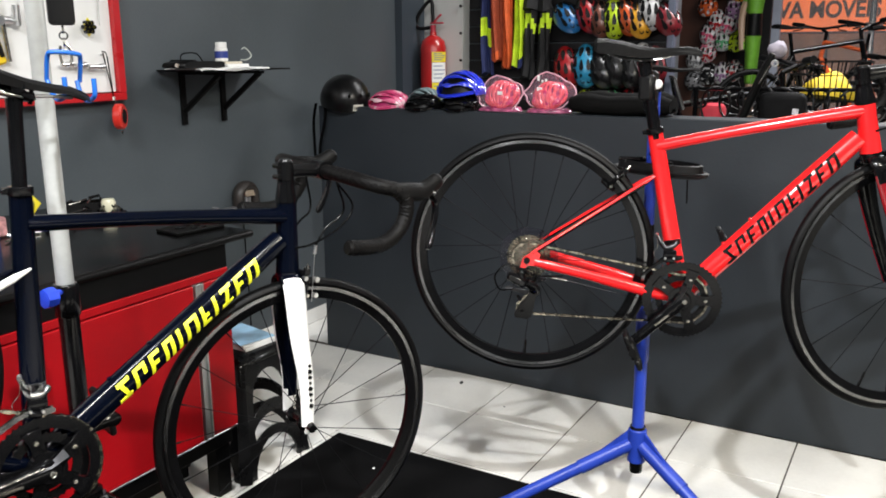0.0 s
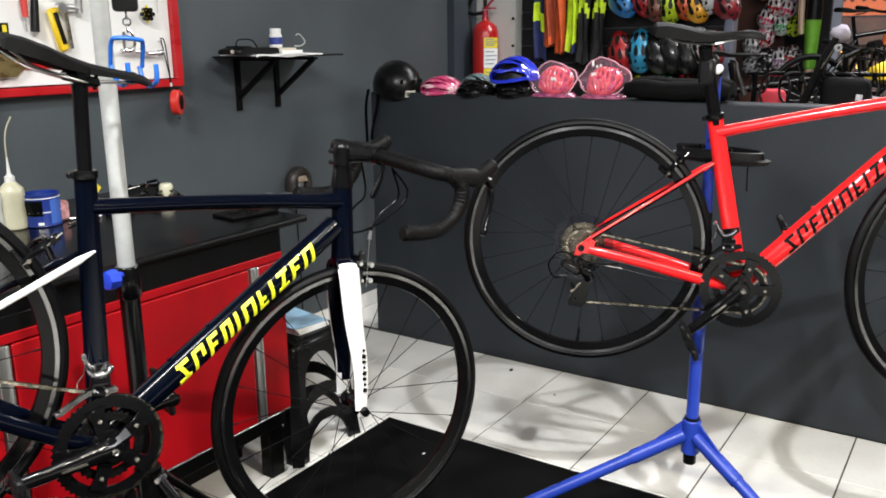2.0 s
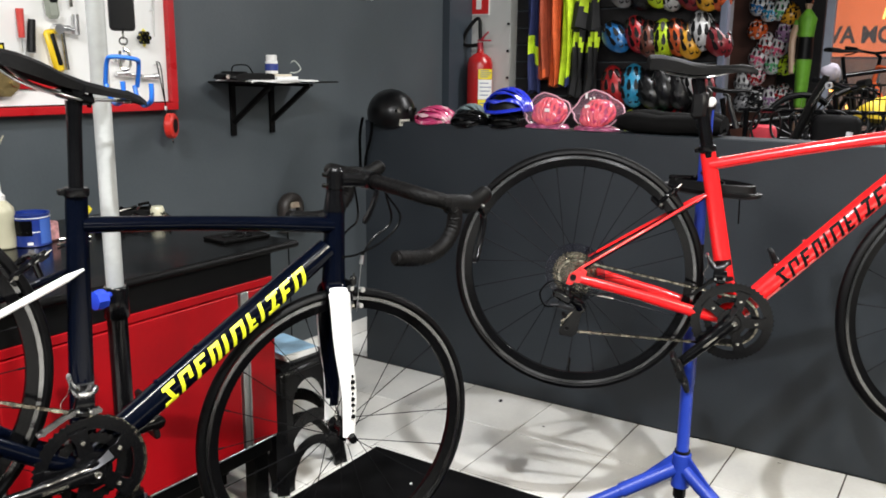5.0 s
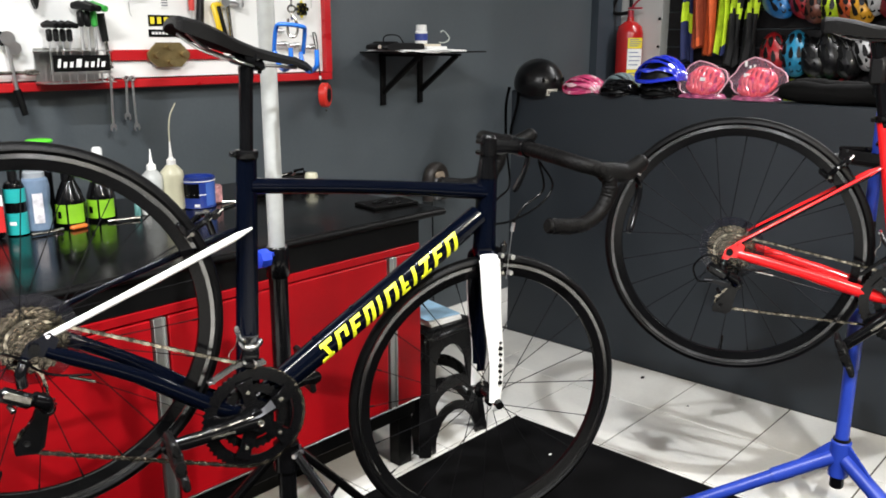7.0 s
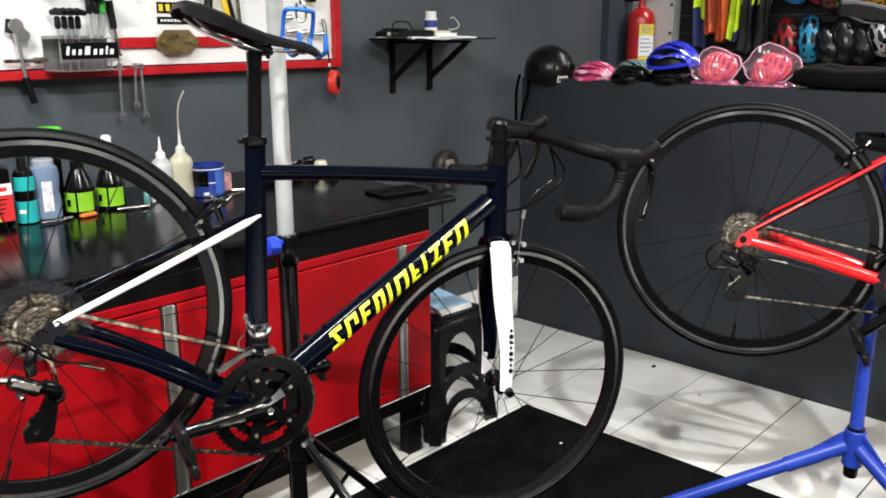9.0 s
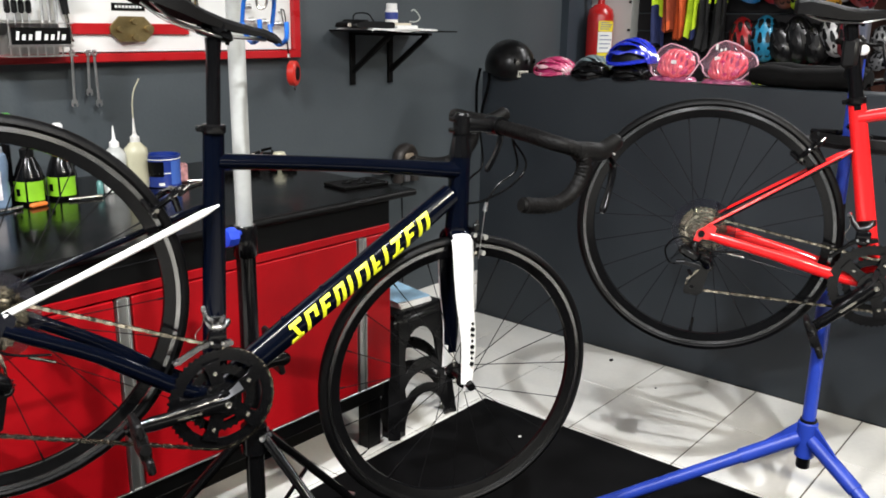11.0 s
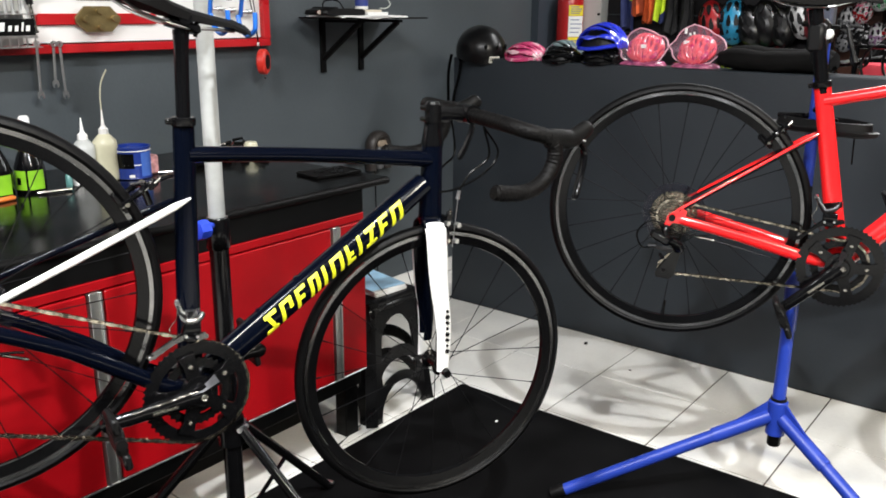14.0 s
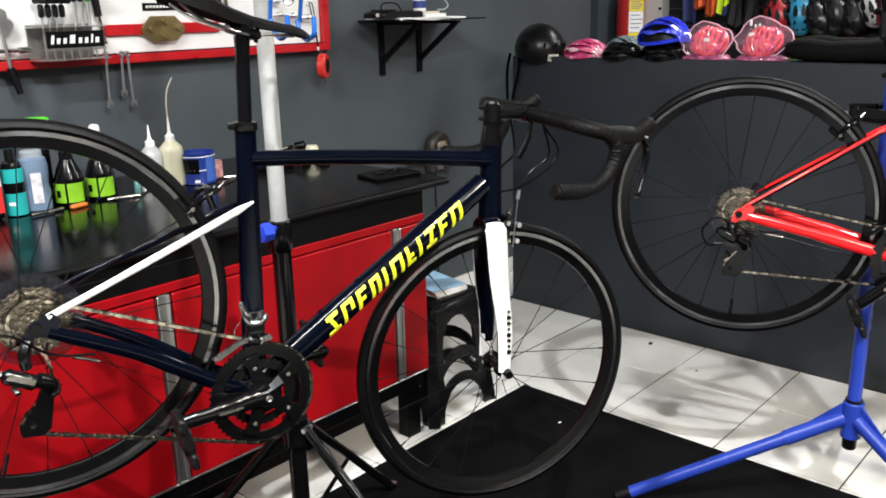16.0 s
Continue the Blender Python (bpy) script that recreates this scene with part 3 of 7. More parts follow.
        arm.location = (BBX, s * 0.058, BBZ)
        arm.rotation_euler = (0, crank, 0)
        bm = B()
        box(bm, (-L * 0.42 if s < 0 else L * 0.42, s * 0.0205, -0.002), (0.046, 0.0012, 0.0058), 0.0)
        part("crank_mark", bm, M["dull"], arm, "grey lettering bar")
        if s < 0:
            # Metal strip put in place of the lights' reflection on the arm.
            bm = B()
            top_edge = [(0.030, 0.036), (0.018, 0.027), (0.004, 0.018), (-0.020, 0.0165), (-0.040, 0.0130)]
            low_edge = [(0.036, 0.022), (0.020, 0.016), (0.004, 0.010), (-0.020, 0.0085), (-0.040, 0.0110)]
            rings(bm, [[(x0, -0.0045 - 0.00007 * i, z0), (x1, -0.0140 + 0.0004 * i, z1), (x1, -0.0125 + 0.0004 * i, z1 - 0.001), (x0, -0.0030, z0 - 0.001)] for i, ((x0, z0), (x1, z1)) in enumerate(zip(top_edge, low_edge))])
            part("crank_facet", bm, M["darksteel"], arm, "dark metal strip for the light reflected on the arm")
            bm = B()
            lathe(bm, [(0.003, -0.0130), (0.0050, -0.0150), (0.0066, -0.0145), (0.0078, -0.0125), (0.0078, -0.008)], 16, "y", at=(0.004, 0, -0.004))
            part("crank_bolt", bm, M["dull"], arm, "steel crank bolt")
        bm = B()
        rod(bm, (0, 0, 0), (0, s * 0.020, 0), 0.0075, n=10)
        rod(bm, (0, s * 0.018, 0), (0, s * 0.085, 0), 0.011, 0.010, n=12)
        box(bm, (0.0, s * 0.050, 0.0), (0.050, 0.056, 0.020), 0.005)
        box(bm, (0.036, s * 0.052, 0.002), (0.030, 0.070, 0.014), 0.004)
        box(bm, (-0.034, s * 0.052, -0.002), (0.030, 0.062, 0.014), 0.004)
        ped = part("pedal", bm, M["plastic"], arm, "black plastic pedal")
        ped.location = (L * s, s * 0.022, 0)
        ped.rotation_euler = (0, radians(64) - crank, 0)
    # chain
    bm = B()
    a_up = [(0.010, 0, 0.040)]
    rr, ry = (0.0670, -0.037) if small else (0.1015, -0.046)
    ringtop = [(BBX + rr * math.cos(a), 0, BBZ + rr * math.sin(a)) for a in [radians(100 - 14 * i) for i in range(15)]]
    chain_run(bm, a_up + ringtop, -0.038, ry)
    low = [(0.040, 0, -0.192), (0.024, 0, -0.192), (0.012, 0, -0.180), (0.014, 0, -0.164), (0.034, 0, -0.130), (0.048, 0, -0.104), (0.040, 0, -0.078)]
    if small:
        low = [(0.010, 0, -0.158), (-0.012, 0, -0.158), (-0.022, 0, -0.146), (-0.018, 0, -0.130), (0.004, 0, -0.105), (0.022, 0, -0.086), (0.022, 0, -0.066)]
    chain_run(bm, [ringtop[-1]] + low + [(0.026, 0, -0.052)] + [(0.041 * math.cos(a), 0, 0.041 * math.sin(a)) for a in [radians(-72 - 16 * i) for i in range(13)]], ry, -0.040)
    part("chain", bm, M["chain"], bike, "oily steel chain with glints in its colour")
    # rear derailleur
    bm = B()
    sweep(bm, smooth_path([(-0.008, -0.068, -0.024), (-0.012, -0.078, -0.045), (-0.004, -0.078, -0.066)], 4), 0.0095, 10)
    box(bm, (0.004, -0.084, -0.084), (0.058, 0.020, 0.026), 0.007, Matrix.Rotation(radians(10), 4, "Y"))
    rod(bm, (0.044, -0.066, -0.104), (0.044, -0.044, -0.104), 0.014, n=14)
    sweep(bm, smooth_path([(0.016, -0.084, -0.082), (0.034, -0.078, -0.088), (0.044, -0.062, -0.102)], 4), [0.013] * 4 + [0.014] * 4 + [0.013], 10)
    for y in (-0.050, -0.037):
        plate(bm, [(0.030, -0.090), (0.050, -0.096), (0.054, -0.140), (0.058, -0.178), (0.048, -0.192), (0.016, -0.198), (0.010, -0.188), (0.028, -0.130)], 0.002, Matrix.Translation((0, y, 0)))
    back = Matrix.Translation((-0.018, 0, 0.018)) @ Matrix.Translation((0.044, 0, -0.104)) @ Matrix.Rotation(radians(14), 4, "Y") @ Matrix.Translation((-0.044, 0, 0.104)) if small else Matrix.Identity(4)
    bmesh.ops.transform(bm, matrix=back, verts=[v for v in bm.verts if v.co.z < -0.06])
    rd = part("rear_derailleur", bm, M["gloss"], bike, "black rear derailleur")
    bm = B()
    box(bm, (0.004, -0.0955, -0.080), (0.044, 0.003, 0.012), 0.001, Matrix.Rotation(radians(10), 4, "Y"))
    rod(bm, (-0.030, -0.080, -0.078), (-0.052, -0.082, -0.080), 0.006, n=8)
    rod(bm, (-0.018, -0.078, -0.100), (-0.010, -0.090, -0.106), 0.005, n=8)
    part("derailleur_plate", bm, M["darksteel"] if small else M["dull"], rd, "silver derailleur face")
    for x, z in ((0.044, -0.106), (0.028, -0.174)):
        bm = B()
        cogs(bm, 0.0185, 11, -0.0435, 0.003, 0.004, 0.004)
        lathe(bm, [(0.004, -0.052), (0.0055, -0.053), (0.0055, -0.036)], 10, "y")
        pj = part("jockey_wheel", bm, M["plastic"], rd)
        pj.location = back @ Vector((x, 0, z))
    bm = B()
    sweep(bm, smooth_path([(0.10, -0.066, -0.036), (0.03, -0.074, -0.040), (-0.045, -0.082, -0.012), (-0.082, -0.084, -0.045), (-0.070, -0.084, -0.082), (-0.045, -0.082, -0.084)], 6), 0.0024, 8)
    part("gear_cable", bm, M["cable"], bike)
    bm = B()
    rod(bm, (0.066, -0.066, -0.044), (0.110, -0.062, -0.049), 0.0034, 0.0030, n=8)
    part("cable_stop", bm, M["dull"], bike, "small steel cable stop under the chain stay")
    bm = B()
    rod(bm, (0.110, -0.062, -0.049), (BBX - 0.05, -0.030, BBZ - 0.022), 0.0008, n=5)
    part("inner_cable", bm, M["cable"], bike, "thin bare gear cable")
    # front derailleur
    fd = bb + Vector((-0.042, -0.036, 0.122))
    up = sdir * 0.150
    bm = B()
    lathe(bm, [(0.0190, -0.009), (0.0222, -0.007), (0.0222, 0.007), (0.0190, 0.009)], 20)
    bmesh.ops.transform(bm, matrix=Matrix.Translation(bb + up) @ Vector((0, 0, 1)).rotation_difference(sdir).to_matrix().to_4x4(), verts=bm.verts)
    sweep(bm, smooth_path([fd + Vector((-0.038, 0.002, 0.046)), fd + Vector((-0.026, -0.004, 0.028)), fd + Vector((-0.012, -0.008, 0.014)), fd + Vector((0.008, -0.008, 0.022)), fd + Vector((0.016, -0.002, 0.034))], 4), [0.0050] * 4 + [0.0066] * 4 + [0.0082] * 4 + [0.0066] * 4 + [0.0045], 10, flat=(0.8, 1.0))
    fdm = part("front_derailleur", bm, M["darksteel"] if small else M["track"], bike, "silver front derailleur with slim steel cage")
    bm = B()
    box(bm, fd + Vector((0.000, -0.006, -0.002)), (0.034, 0.018, 0.026), 0.006, seg=2)
    box(bm, fd + Vector((0.000, -0.010, -0.018)), (0.026, 0.014, 0.014), 0.004)
    part("link_body", bm, M["gloss"], fdm, "black link body")
    for p, q, r in (((-0.012, -0.016, -0.012), (-0.012, -0.021, -0.012), 0.0028), ((0.010, -0.016, -0.010), (0.010, -0.021, -0.010), 0.0028), ((-0.038, 0.000, 0.048), (-0.040, -0.010, 0.046), 0.0045)):
        bm = B()
        rod(bm, fd + Vector(p), fd + Vector(q), r, n=8)
        part("derailleur_bolt", bm, M["steel"], fdm, "small bright bolt")
    bm = B()
    sweep(bm, smooth_path([fd + Vector((-0.036, -0.006, 0.040)), fd + Vector((-0.034, -0.008, 0.016)), fd + Vector((-0.040, -0.008, -0.010)), bb + Vector((-0.030, -0.030, 0.060))], 5), 0.0008, 6)
    part("derailleur_cable", bm, M["dull"], fdm, "bare steel cable")
    bm = B()
    for y in (0.000, -0.013):
        plate(bm, [(-0.070, -0.064), (-0.060, -0.055), (-0.022, -0.016), (-0.008, -0.008), (0.032, -0.004), (0.034, -0.012), (0.018, -0.018), (-0.008, -0.019), (-0.026, -0.030), (-0.056, -0.060), (-0.066, -0.067)], 0.0014, Matrix.Translation(fd + Vector((0, y, 0))))
    box(bm, fd + Vector((-0.062, -0.0065, -0.061)), (0.014, 0.015, 0.005), 0.001)
    part("cage", bm, M["black"] if small else M["track"], fdm, "thin chain cage")
    # rear brake
    brake(bike, Vector((geo["stay"][0] - 0.050, 0, geo["stay"][1] - 0.012)), Vector((-0.043, 0, 0.008)), 38)
    # steered parts
    turn = Matrix.Translation(HT_B) @ Matrix.Rotation(steer, 4, STEER) @ Matrix.Translation(-HT_B)
    bm = B()
    for s in (-1, 1):
        c = HT_B - STEER * 0.012
        sweep(bm, smooth_path([c + Vector((0.002, s * 0.010, 0.0)), c + Vector((0.008, s * 0.036, -0.026)), c + Vector((0.044, s * 0.046, -0.13)), c + Vector((0.088, s * 0.051, -0.235)), AXF + Vector((-0.004, s * 0.054, 0.0))], 5),
              [float(np.interp(i, (0, 4, 8, 13, 20), (0.023, 0.0265, 0.0250, 0.0205, 0.0155))) for i in range(21)], 16, flat=(0.48, 1.0))
        box(bm, AXF + Vector((0.000, s * 0.054, -0.006)), (0.016, 0.008, 0.030), 0.003)
    sweep(bm, [HT_B - STEER * 0.026, HT_B - STEER * 0.012, HT_B - STEER * 0.003], [0.0235, 0.0265, 0.0265], 20)
    fk = part("fork", bm, accent if accent is M["white_paint"] else M["deep_red"], bike, "fork, white outside and navy inside" if accent is M["white_paint"] else "dark red fork with black crown", second=[fork_in])
    for f in fk.data.polygons:
        c = f.center
        near = c.z < 0.045 and accent is M["white_paint"]
        mid = float(np.interp(c.z, (0.0, 0.097, 0.202, 0.306), (0.054, 0.051, 0.046, 0.036)))
        if not near and (abs(c.y) < mid - 0.0015 or abs(c.y) <= 0.012 or (accent is not M["white_paint"] and c.z > 0.27)):
            f.material_index = 1
    fk.matrix_basis = turn
    for k in range(8):
        bm = B()
        box(bm, (geo["axle"] - 0.0400 + 0.0040 * k, -0.0590 - 0.0002 * k, 0.140 - 0.0130 * k), (0.0085 if k % 3 else 0.0045, 0.010, 0.0085 if k % 3 == 1 else 0.0060), 0.0008, None)
        part("mark_bar", bm, M["black_decal"], fk, smooth=False)
    fw = wheel("front_wheel", bike, turn @ Matrix.Translation(AXF) @ Matrix.Rotation(0.35, 4, "Y"), False)
    bm = B()
    rod(bm, AXF + Vector((0, -0.074, -0.002)), AXF + Vector((0, -0.056, 0)), 0.0095, 0.0105, n=14)
    rod(bm, AXF + Vector((0, -0.060, 0)), AXF + Vector((0, 0.060, 0)), 0.004, n=8)
    rod(bm, AXF + Vector((0, 0.056, 0)), AXF + Vector((0, 0.076, 0)), 0.0105, 0.0095, n=14)
    sk = part("front_skewer", bm, M["black"], bike)
    sk.matrix_basis = turn
    brake(bike, HT_B - STEER * 0.012, Vector((0.036, 0, -0.004)), -14, turn)
    # spacers, stem, bar
    bm = B()
    a0 = HT_T
    sweep(bm, [a0, a0 + STEER * 0.004, a0 + STEER * 0.042], [0.0250, 0.0250, 0.0190], 20)
    sweep(bm, [a0 + STEER * 0.0425, a0 + STEER * 0.0480], 0.0192, 20)
    hs = part("headset_spacer", bm, M["gloss"], bike, "black conical headset cover")
    hs.matrix_basis = turn
    turn = Matrix.Translation(HT_B) @ Matrix.Rotation(bar_steer, 4, STEER) @ Matrix.Translation(-HT_B)
    bm = B()
    s0 = a0 + STEER * 0.0690
    fwd = Vector((STEER.z, 0, -STEER.x))
    clamp = s0 + fwd * 0.092 - STEER * 0.003
    sweep(bm, [s0 - STEER * 0.021, s0 - STEER * 0.019, s0 + STEER * 0.019, s0 + STEER * 0.021], [0.0165, 0.0185, 0.0185, 0.0165], 18)
    sweep(bm, [s0 + fwd * 0.012, s0.lerp(clamp, 0.5), clamp - fwd * 0.012], [0.0165, 0.0145, 0.0165], 14)
    rod(bm, clamp + Vector((0, -0.023, 0)), clamp + Vector((0, 0.023, 0)), 0.0215, n=18)
    for z in (-0.012, 0.012):
        rod(bm, s0 - fwd * 0.022 + STEER * z + Vector((0, -0.011, 0)), s0 - fwd * 0.022 + STEER * z + Vector((0, 0.011, 0)), 0.0055, n=8)
    rod(bm, s0 + STEER * 0.021, s0 + STEER * 0.026, 0.0165, 0.014, n=16)
    stm = part("stem", bm, M["black"], bike)
    stm.matrix_basis = turn
    bm = B()
    rot = Matrix.Translation(clamp) @ Matrix.Rotation(radians(3.4 if not small else 0), 4, "X") @ Matrix.Rotation(radians(-4.7), 4, "Y") @ Matrix.Diagonal((1.09, 1.056, 1.13, 1))
    half = [(0, 0.02, 0), (0, 0.10, 0), (0.001, 0.150, -0.001), (0.018, 0.186, -0.003), (0.054, 0.199, -0.005), (0.078, 0.202, -0.018), (0.086, 0.203, -0.045), (0.074, 0.206, -0.078), (0.044, 0.210, -0.104), (0.006, 0.213, -0.116), (-0.046, 0.216, -0.121)]
    rod(bm, rot @ Vector((0, -0.045, 0)), rot @ Vector((0, 0.045, 0)), 0.0155, n=16)
    bar = part("handlebar", bm, M["black"], bike, "black drop handlebar")
    bar.matrix_basis = turn
    for s in (-1, 1):
        bm = B()
        pts = smooth_path([rot @ Vector((x, s * y, z)) for x, y, z in half], 8)
        rr = [0.0158 if i < 3 else 0.0166 + 0.0009 * math.sin(i * 2.6) for i in range(len(pts))]
        sweep(bm, pts, rr, 14)
        part("bar_tape", bm, M["tape"], bar, "wrapped black bar tape")
        bm = B()
        e = rot @ Vector((-0.046, s * 0.216, -0.121))
        rod(bm, e + Vector((0.002, 0, 0)), e + Vector((-0.006, 0, -0.001)), 0.0160, 0.0130, n=14)
        part("end_plug", bm, M["tape"], bar)
        bm = B()
        hp = [rot @ Vector(q) for q in ((0.058, s * 0.200, -0.008), (0.088, s * 0.201, -0.003), (0.114, s * 0.200, 0.000), (0.136, s * 0.198, 0.012), (0.152, s * 0.197, 0.026), (0.160, s * 0.197, 0.035))]
        sweep(bm, smooth_path(hp, 5), [0.0195] * 5 + [0.0195] * 5 + [0.0188] * 5 + [0.0185, 0.0185, 0.018, 0.018, 0.0178] + [0.0175, 0.017, 0.016, 0.0145, 0.0125] + [0.0080], 14, flat=(0.9, 1.08))
        hood = part("brake_hood", bm, M["hood"], bar, "black rubber brake hood")
        bm = B()
        lp = [rot @ Vector(q) for q in ((0.140, s * 0.199, -0.002), (0.160, s * 0.200, -0.018), (0.164, s * 0.203, -0.050), (0.160, s * 0.208, -0.085), (0.154, s * 0.213, -0.110))]
        sweep(bm, smooth_path(lp, 4), [0.0095] * 4 + [0.0105] * 4 + [0.0095] * 4 + [0.0105] * 4 + [0.006], 10, flat=(1.0, 0.55))
        part("brake_lever", bm, M["gloss"], bar, "black brake and shift lever")
        bm = B()
        rod(bm, rot @ Vector((0.136, s * 0.214, 0.004)), rot @ Vector((0.142, s * 0.2165, 0.003)), 0.0022, n=8)
        part("lever_pin", bm, M["steel"], bar)
    from_bar = rot @ Vector((0.004, -0.062, -0.016))
    ends = (("cable", [from_bar, HT_T + Vector((0.118, -0.055, 0.010)), HT_B + Vector((0.050, -0.040, 0.110)), HT_B + Vector((0.039, -0.030, 0.066))]),
            ("cable", [from_bar, HT_T + Vector((0.140, -0.056, 0.024)), HT_B + Vector((0.078, -0.050, 0.116)), HT_B + Vector((0.026, -0.036, 0.068)), HT_B + Vector((-0.008, -0.024, 0.051))]),
            ("cable", [rot @ Vector((0.004, 0.060, -0.016)), HT_T + Vector((0.100, 0.050, 0.000)), HT_B + Vector((0.030, 0.040, 0.110)), HT_B + Vector((-0.008, 0.024, 0.060))]))
    for nm, pts in ends:
        bm = B()
        sweep(bm, smooth_path(pts, 7), 0.0025, 8)
        part(nm, bm, M["cable"], bar, "black brake and gear cable")
    bm = B()
    rod(bm, HT_B + Vector((0.040, -0.030, 0.066)), HT_B + Vector((0.042, -0.030, 0.046)), 0.0042, 0.0052, n=10)
    rod(bm, HT_B + Vector((0.042, -0.030, 0.048)), HT_B + Vector((0.062, -0.031, -0.062)), 0.0010, n=6)
    for x, z, r in ((0.060, -0.010, 0.0062), (0.066, -0.046, 0.0058), (0.030, -0.012, 0.0052)):
        rod(bm, HT_B + Vector((x, -0.026, z)), HT_B + Vector((x, -0.038, z)), r, n=10)
    part("brake_wire", bm, M["steel"], bar, "silver barrel adjuster and bare brake wire")
    return bike


def brake(bike, pivot, off, tilt, turn=None):
    """Dual pivot caliper in front of or behind pivot."""
    bm = B()
    c = pivot + off
    for s in (-1, 1):
        sweep(bm, smooth_path([c + Vector((0, -s * 0.018, 0.016)), c + Vector((0.0, s * 0.012, 0.014)), c + Vector((0, s * 0.031, -0.006)), c + Vector((0, s * 0.024, -0.046))], 4), [0.0085] * 5 + [0.0075] * 4 + [0.0065] * 4, 8, flat=(0.9, 0.9))
        box(bm, c + Vector((-0.004, s * 0.0185, -0.048)), (0.050, 0.009, 0.011), 0.003)
    rod(bm, c + Vector((0.012, 0, 0.008)), c - off + Vector((0, 0, 0.006)), 0.0075, n=10)
    box(bm, c + Vector((0.004, -0.026, 0.026)), (0.018, 0.012, 0.026), 0.004)
    rot = Matrix.Translation(c) @ Matrix.Rotation(radians(tilt), 4, "Y") @ Matrix.Scale(0.86, 4) @ Matrix.Translation(-c)
    bmesh.ops.transform(bm, matrix=rot, verts=bm.verts)
    b = part("brake_caliper", bm, M["gloss"], bike, "black caliper brake")
    if turn is not None:
        b.matrix_basis = turn
    bm = B()
    rod(bm, c + Vector((0.013, 0, 0.008)), c + Vector((0.018, 0, 0.008)), 0.0055, n=10)
    rod(bm, c + Vector((0.004, -0.030, 0.030)), c + Vector((0.004, -0.029, 0.046)), 0.0030, n=8)
    rod(bm, c + Vector((0.004, -0.030, -0.052)), c + Vector((0.004, -0.030, 0.03)), 0.0012, n=6)
    rod(bm, c + Vector((0.004, -0.034, -0.040)), c + Vector((0.004, -0.020, -0.040)), 0.005, n=8)
    bmesh.ops.transform(bm, matrix=rot, verts=bm.verts)
    part("brake_barrel", bm, M["dull"], b, "steel barrel adjuster and bolts")


BLUE = pose(0.5179, 1.4955, 0.9368, -0.64, 18.19, -17.75)
RED = pose(2.0894, 0.9205, 0.9105, -0.63, 2.52, -71.04)
racing_bike("navy and white racing bicycle hung by its saddle", BLUE, LARGE, M["navy"], M["white_paint"], M["yellow"], M["navy"], radians(-9.6), radians(-0.2), radians(-21), "slim black racing saddle", False, 3.5)
racing_bike("bright red racing bicycle clamped in a blue stand", RED, SMALL, M["red_paint"], M["red_paint"], M["black_decal"], M["gloss"], radians(19), radians(14), radians(-46), "slim black racing saddle", True, 2.0)


# ---- workbench against the back wall ----
def simple(name, label, category, bm, material, at=(0, 0, 0), rot=(0, 0, 0), group="", smooth=True, second=None):
    ob = part(name, bm, material, None, "", smooth, second)
    ob.matrix_world = pose(*at, *rot)
    return tagged(ob, label, category, group)


BX, BF, BT = 1.918, 1.907, 0.893        # bench: end, front, height
bench = thing("workbench", "long red workbench with glossy black top", "workbench", pose(0, 0, 0))
bm = B()
box(bm, (0.20, 2.385, 0.520), (3.40, 0.91, 0.54), 0.002)
part("carcass", bm, M["bench_red"], bench, smooth=False)
bm = B()
rings(bm, [[(x, y, z) for y, z in ((1.897, 0.871), (1.897, 0.893), (2.838, 0.893), (2.838, 0.871))] for x in (-1.52, 2.027)])
part("bench_top", bm, M["laminate"], bench, "glossy black laminate bench top", smooth=True)
bm = B()
rings(bm, [[(x, y, z) for y, z in ((1.8965, 0.871), (1.888, 0.8715), (1.883, 0.876), (1.881, 0.882), (1.883, 0.888), (1.888, 0.8922), (1.8965, 0.8928))] for x in (-1.52, 2.027)])
part("edge_band", bm, M["bench_black"], bench, "rounded black front edge")
bm = B()
box(bm, (0.205, 2.36, 0.8315), (3.425, 0.92, 0.078), 0.002)
part("apron", bm, M["bench_black"], bench, "black apron under the bench top", smooth=False)
bm = B()
box(bm, (0.20, 2.48, 0.120), (3.40, 0.70, 0.239), 0.003)
part("plinth", bm, M["bench_black"], bench, "black recessed plinth", smooth=False)
bm = B()
box(bm, (0.20, 1.945, 0.214), (3.42, 0.060, 0.058), 0.003)
part("bottom_rail", bm, M["bench_black"], bench, "black rail under the cabinet doors", smooth=False)
for x in (1.872, 0.98, 0.06, -0.84, -1.46):
    bm = B()
    box(bm, (x, 1.952, 0.092), (0.062, 0.052, 0.183), 0.004)
    part("foot", bm, M["bench_black"], bench, "square black foot", smooth=False)
bm = B()
box(bm, (0.20, BF - 0.003, 0.7805), (3.43, 0.016, 0.024), 0.002)
part("top_rail", bm, M["bench_red"], bench, smooth=False)
bm = B()
box(bm, (0.20, BF - 0.004, 0.2455), (3.43, 0.014, 0.005), 0.001)
part("edge_strip", bm, M["alu"], bench, "thin aluminium edge strip", smooth=False)
edges = [-1.47, -0.596, 0.171, 0.956, 1.768]
for a, b in zip(edges, edges[1:]):
    bm = B()
    box(bm, ((a + b) / 2 + 0.021, BF - 0.003, 0.507), (b - a - 0.048, 0.020, 0.514), 0.003)
    part("cabinet_door", bm, M["bench_red"], bench, smooth=False)
bm = B()
box(bm, (1.861, BF - 0.003, 0.507), (0.112, 0.020, 0.514), 0.003)
part("end_panel", bm, M["bench_red"], bench, smooth=False)
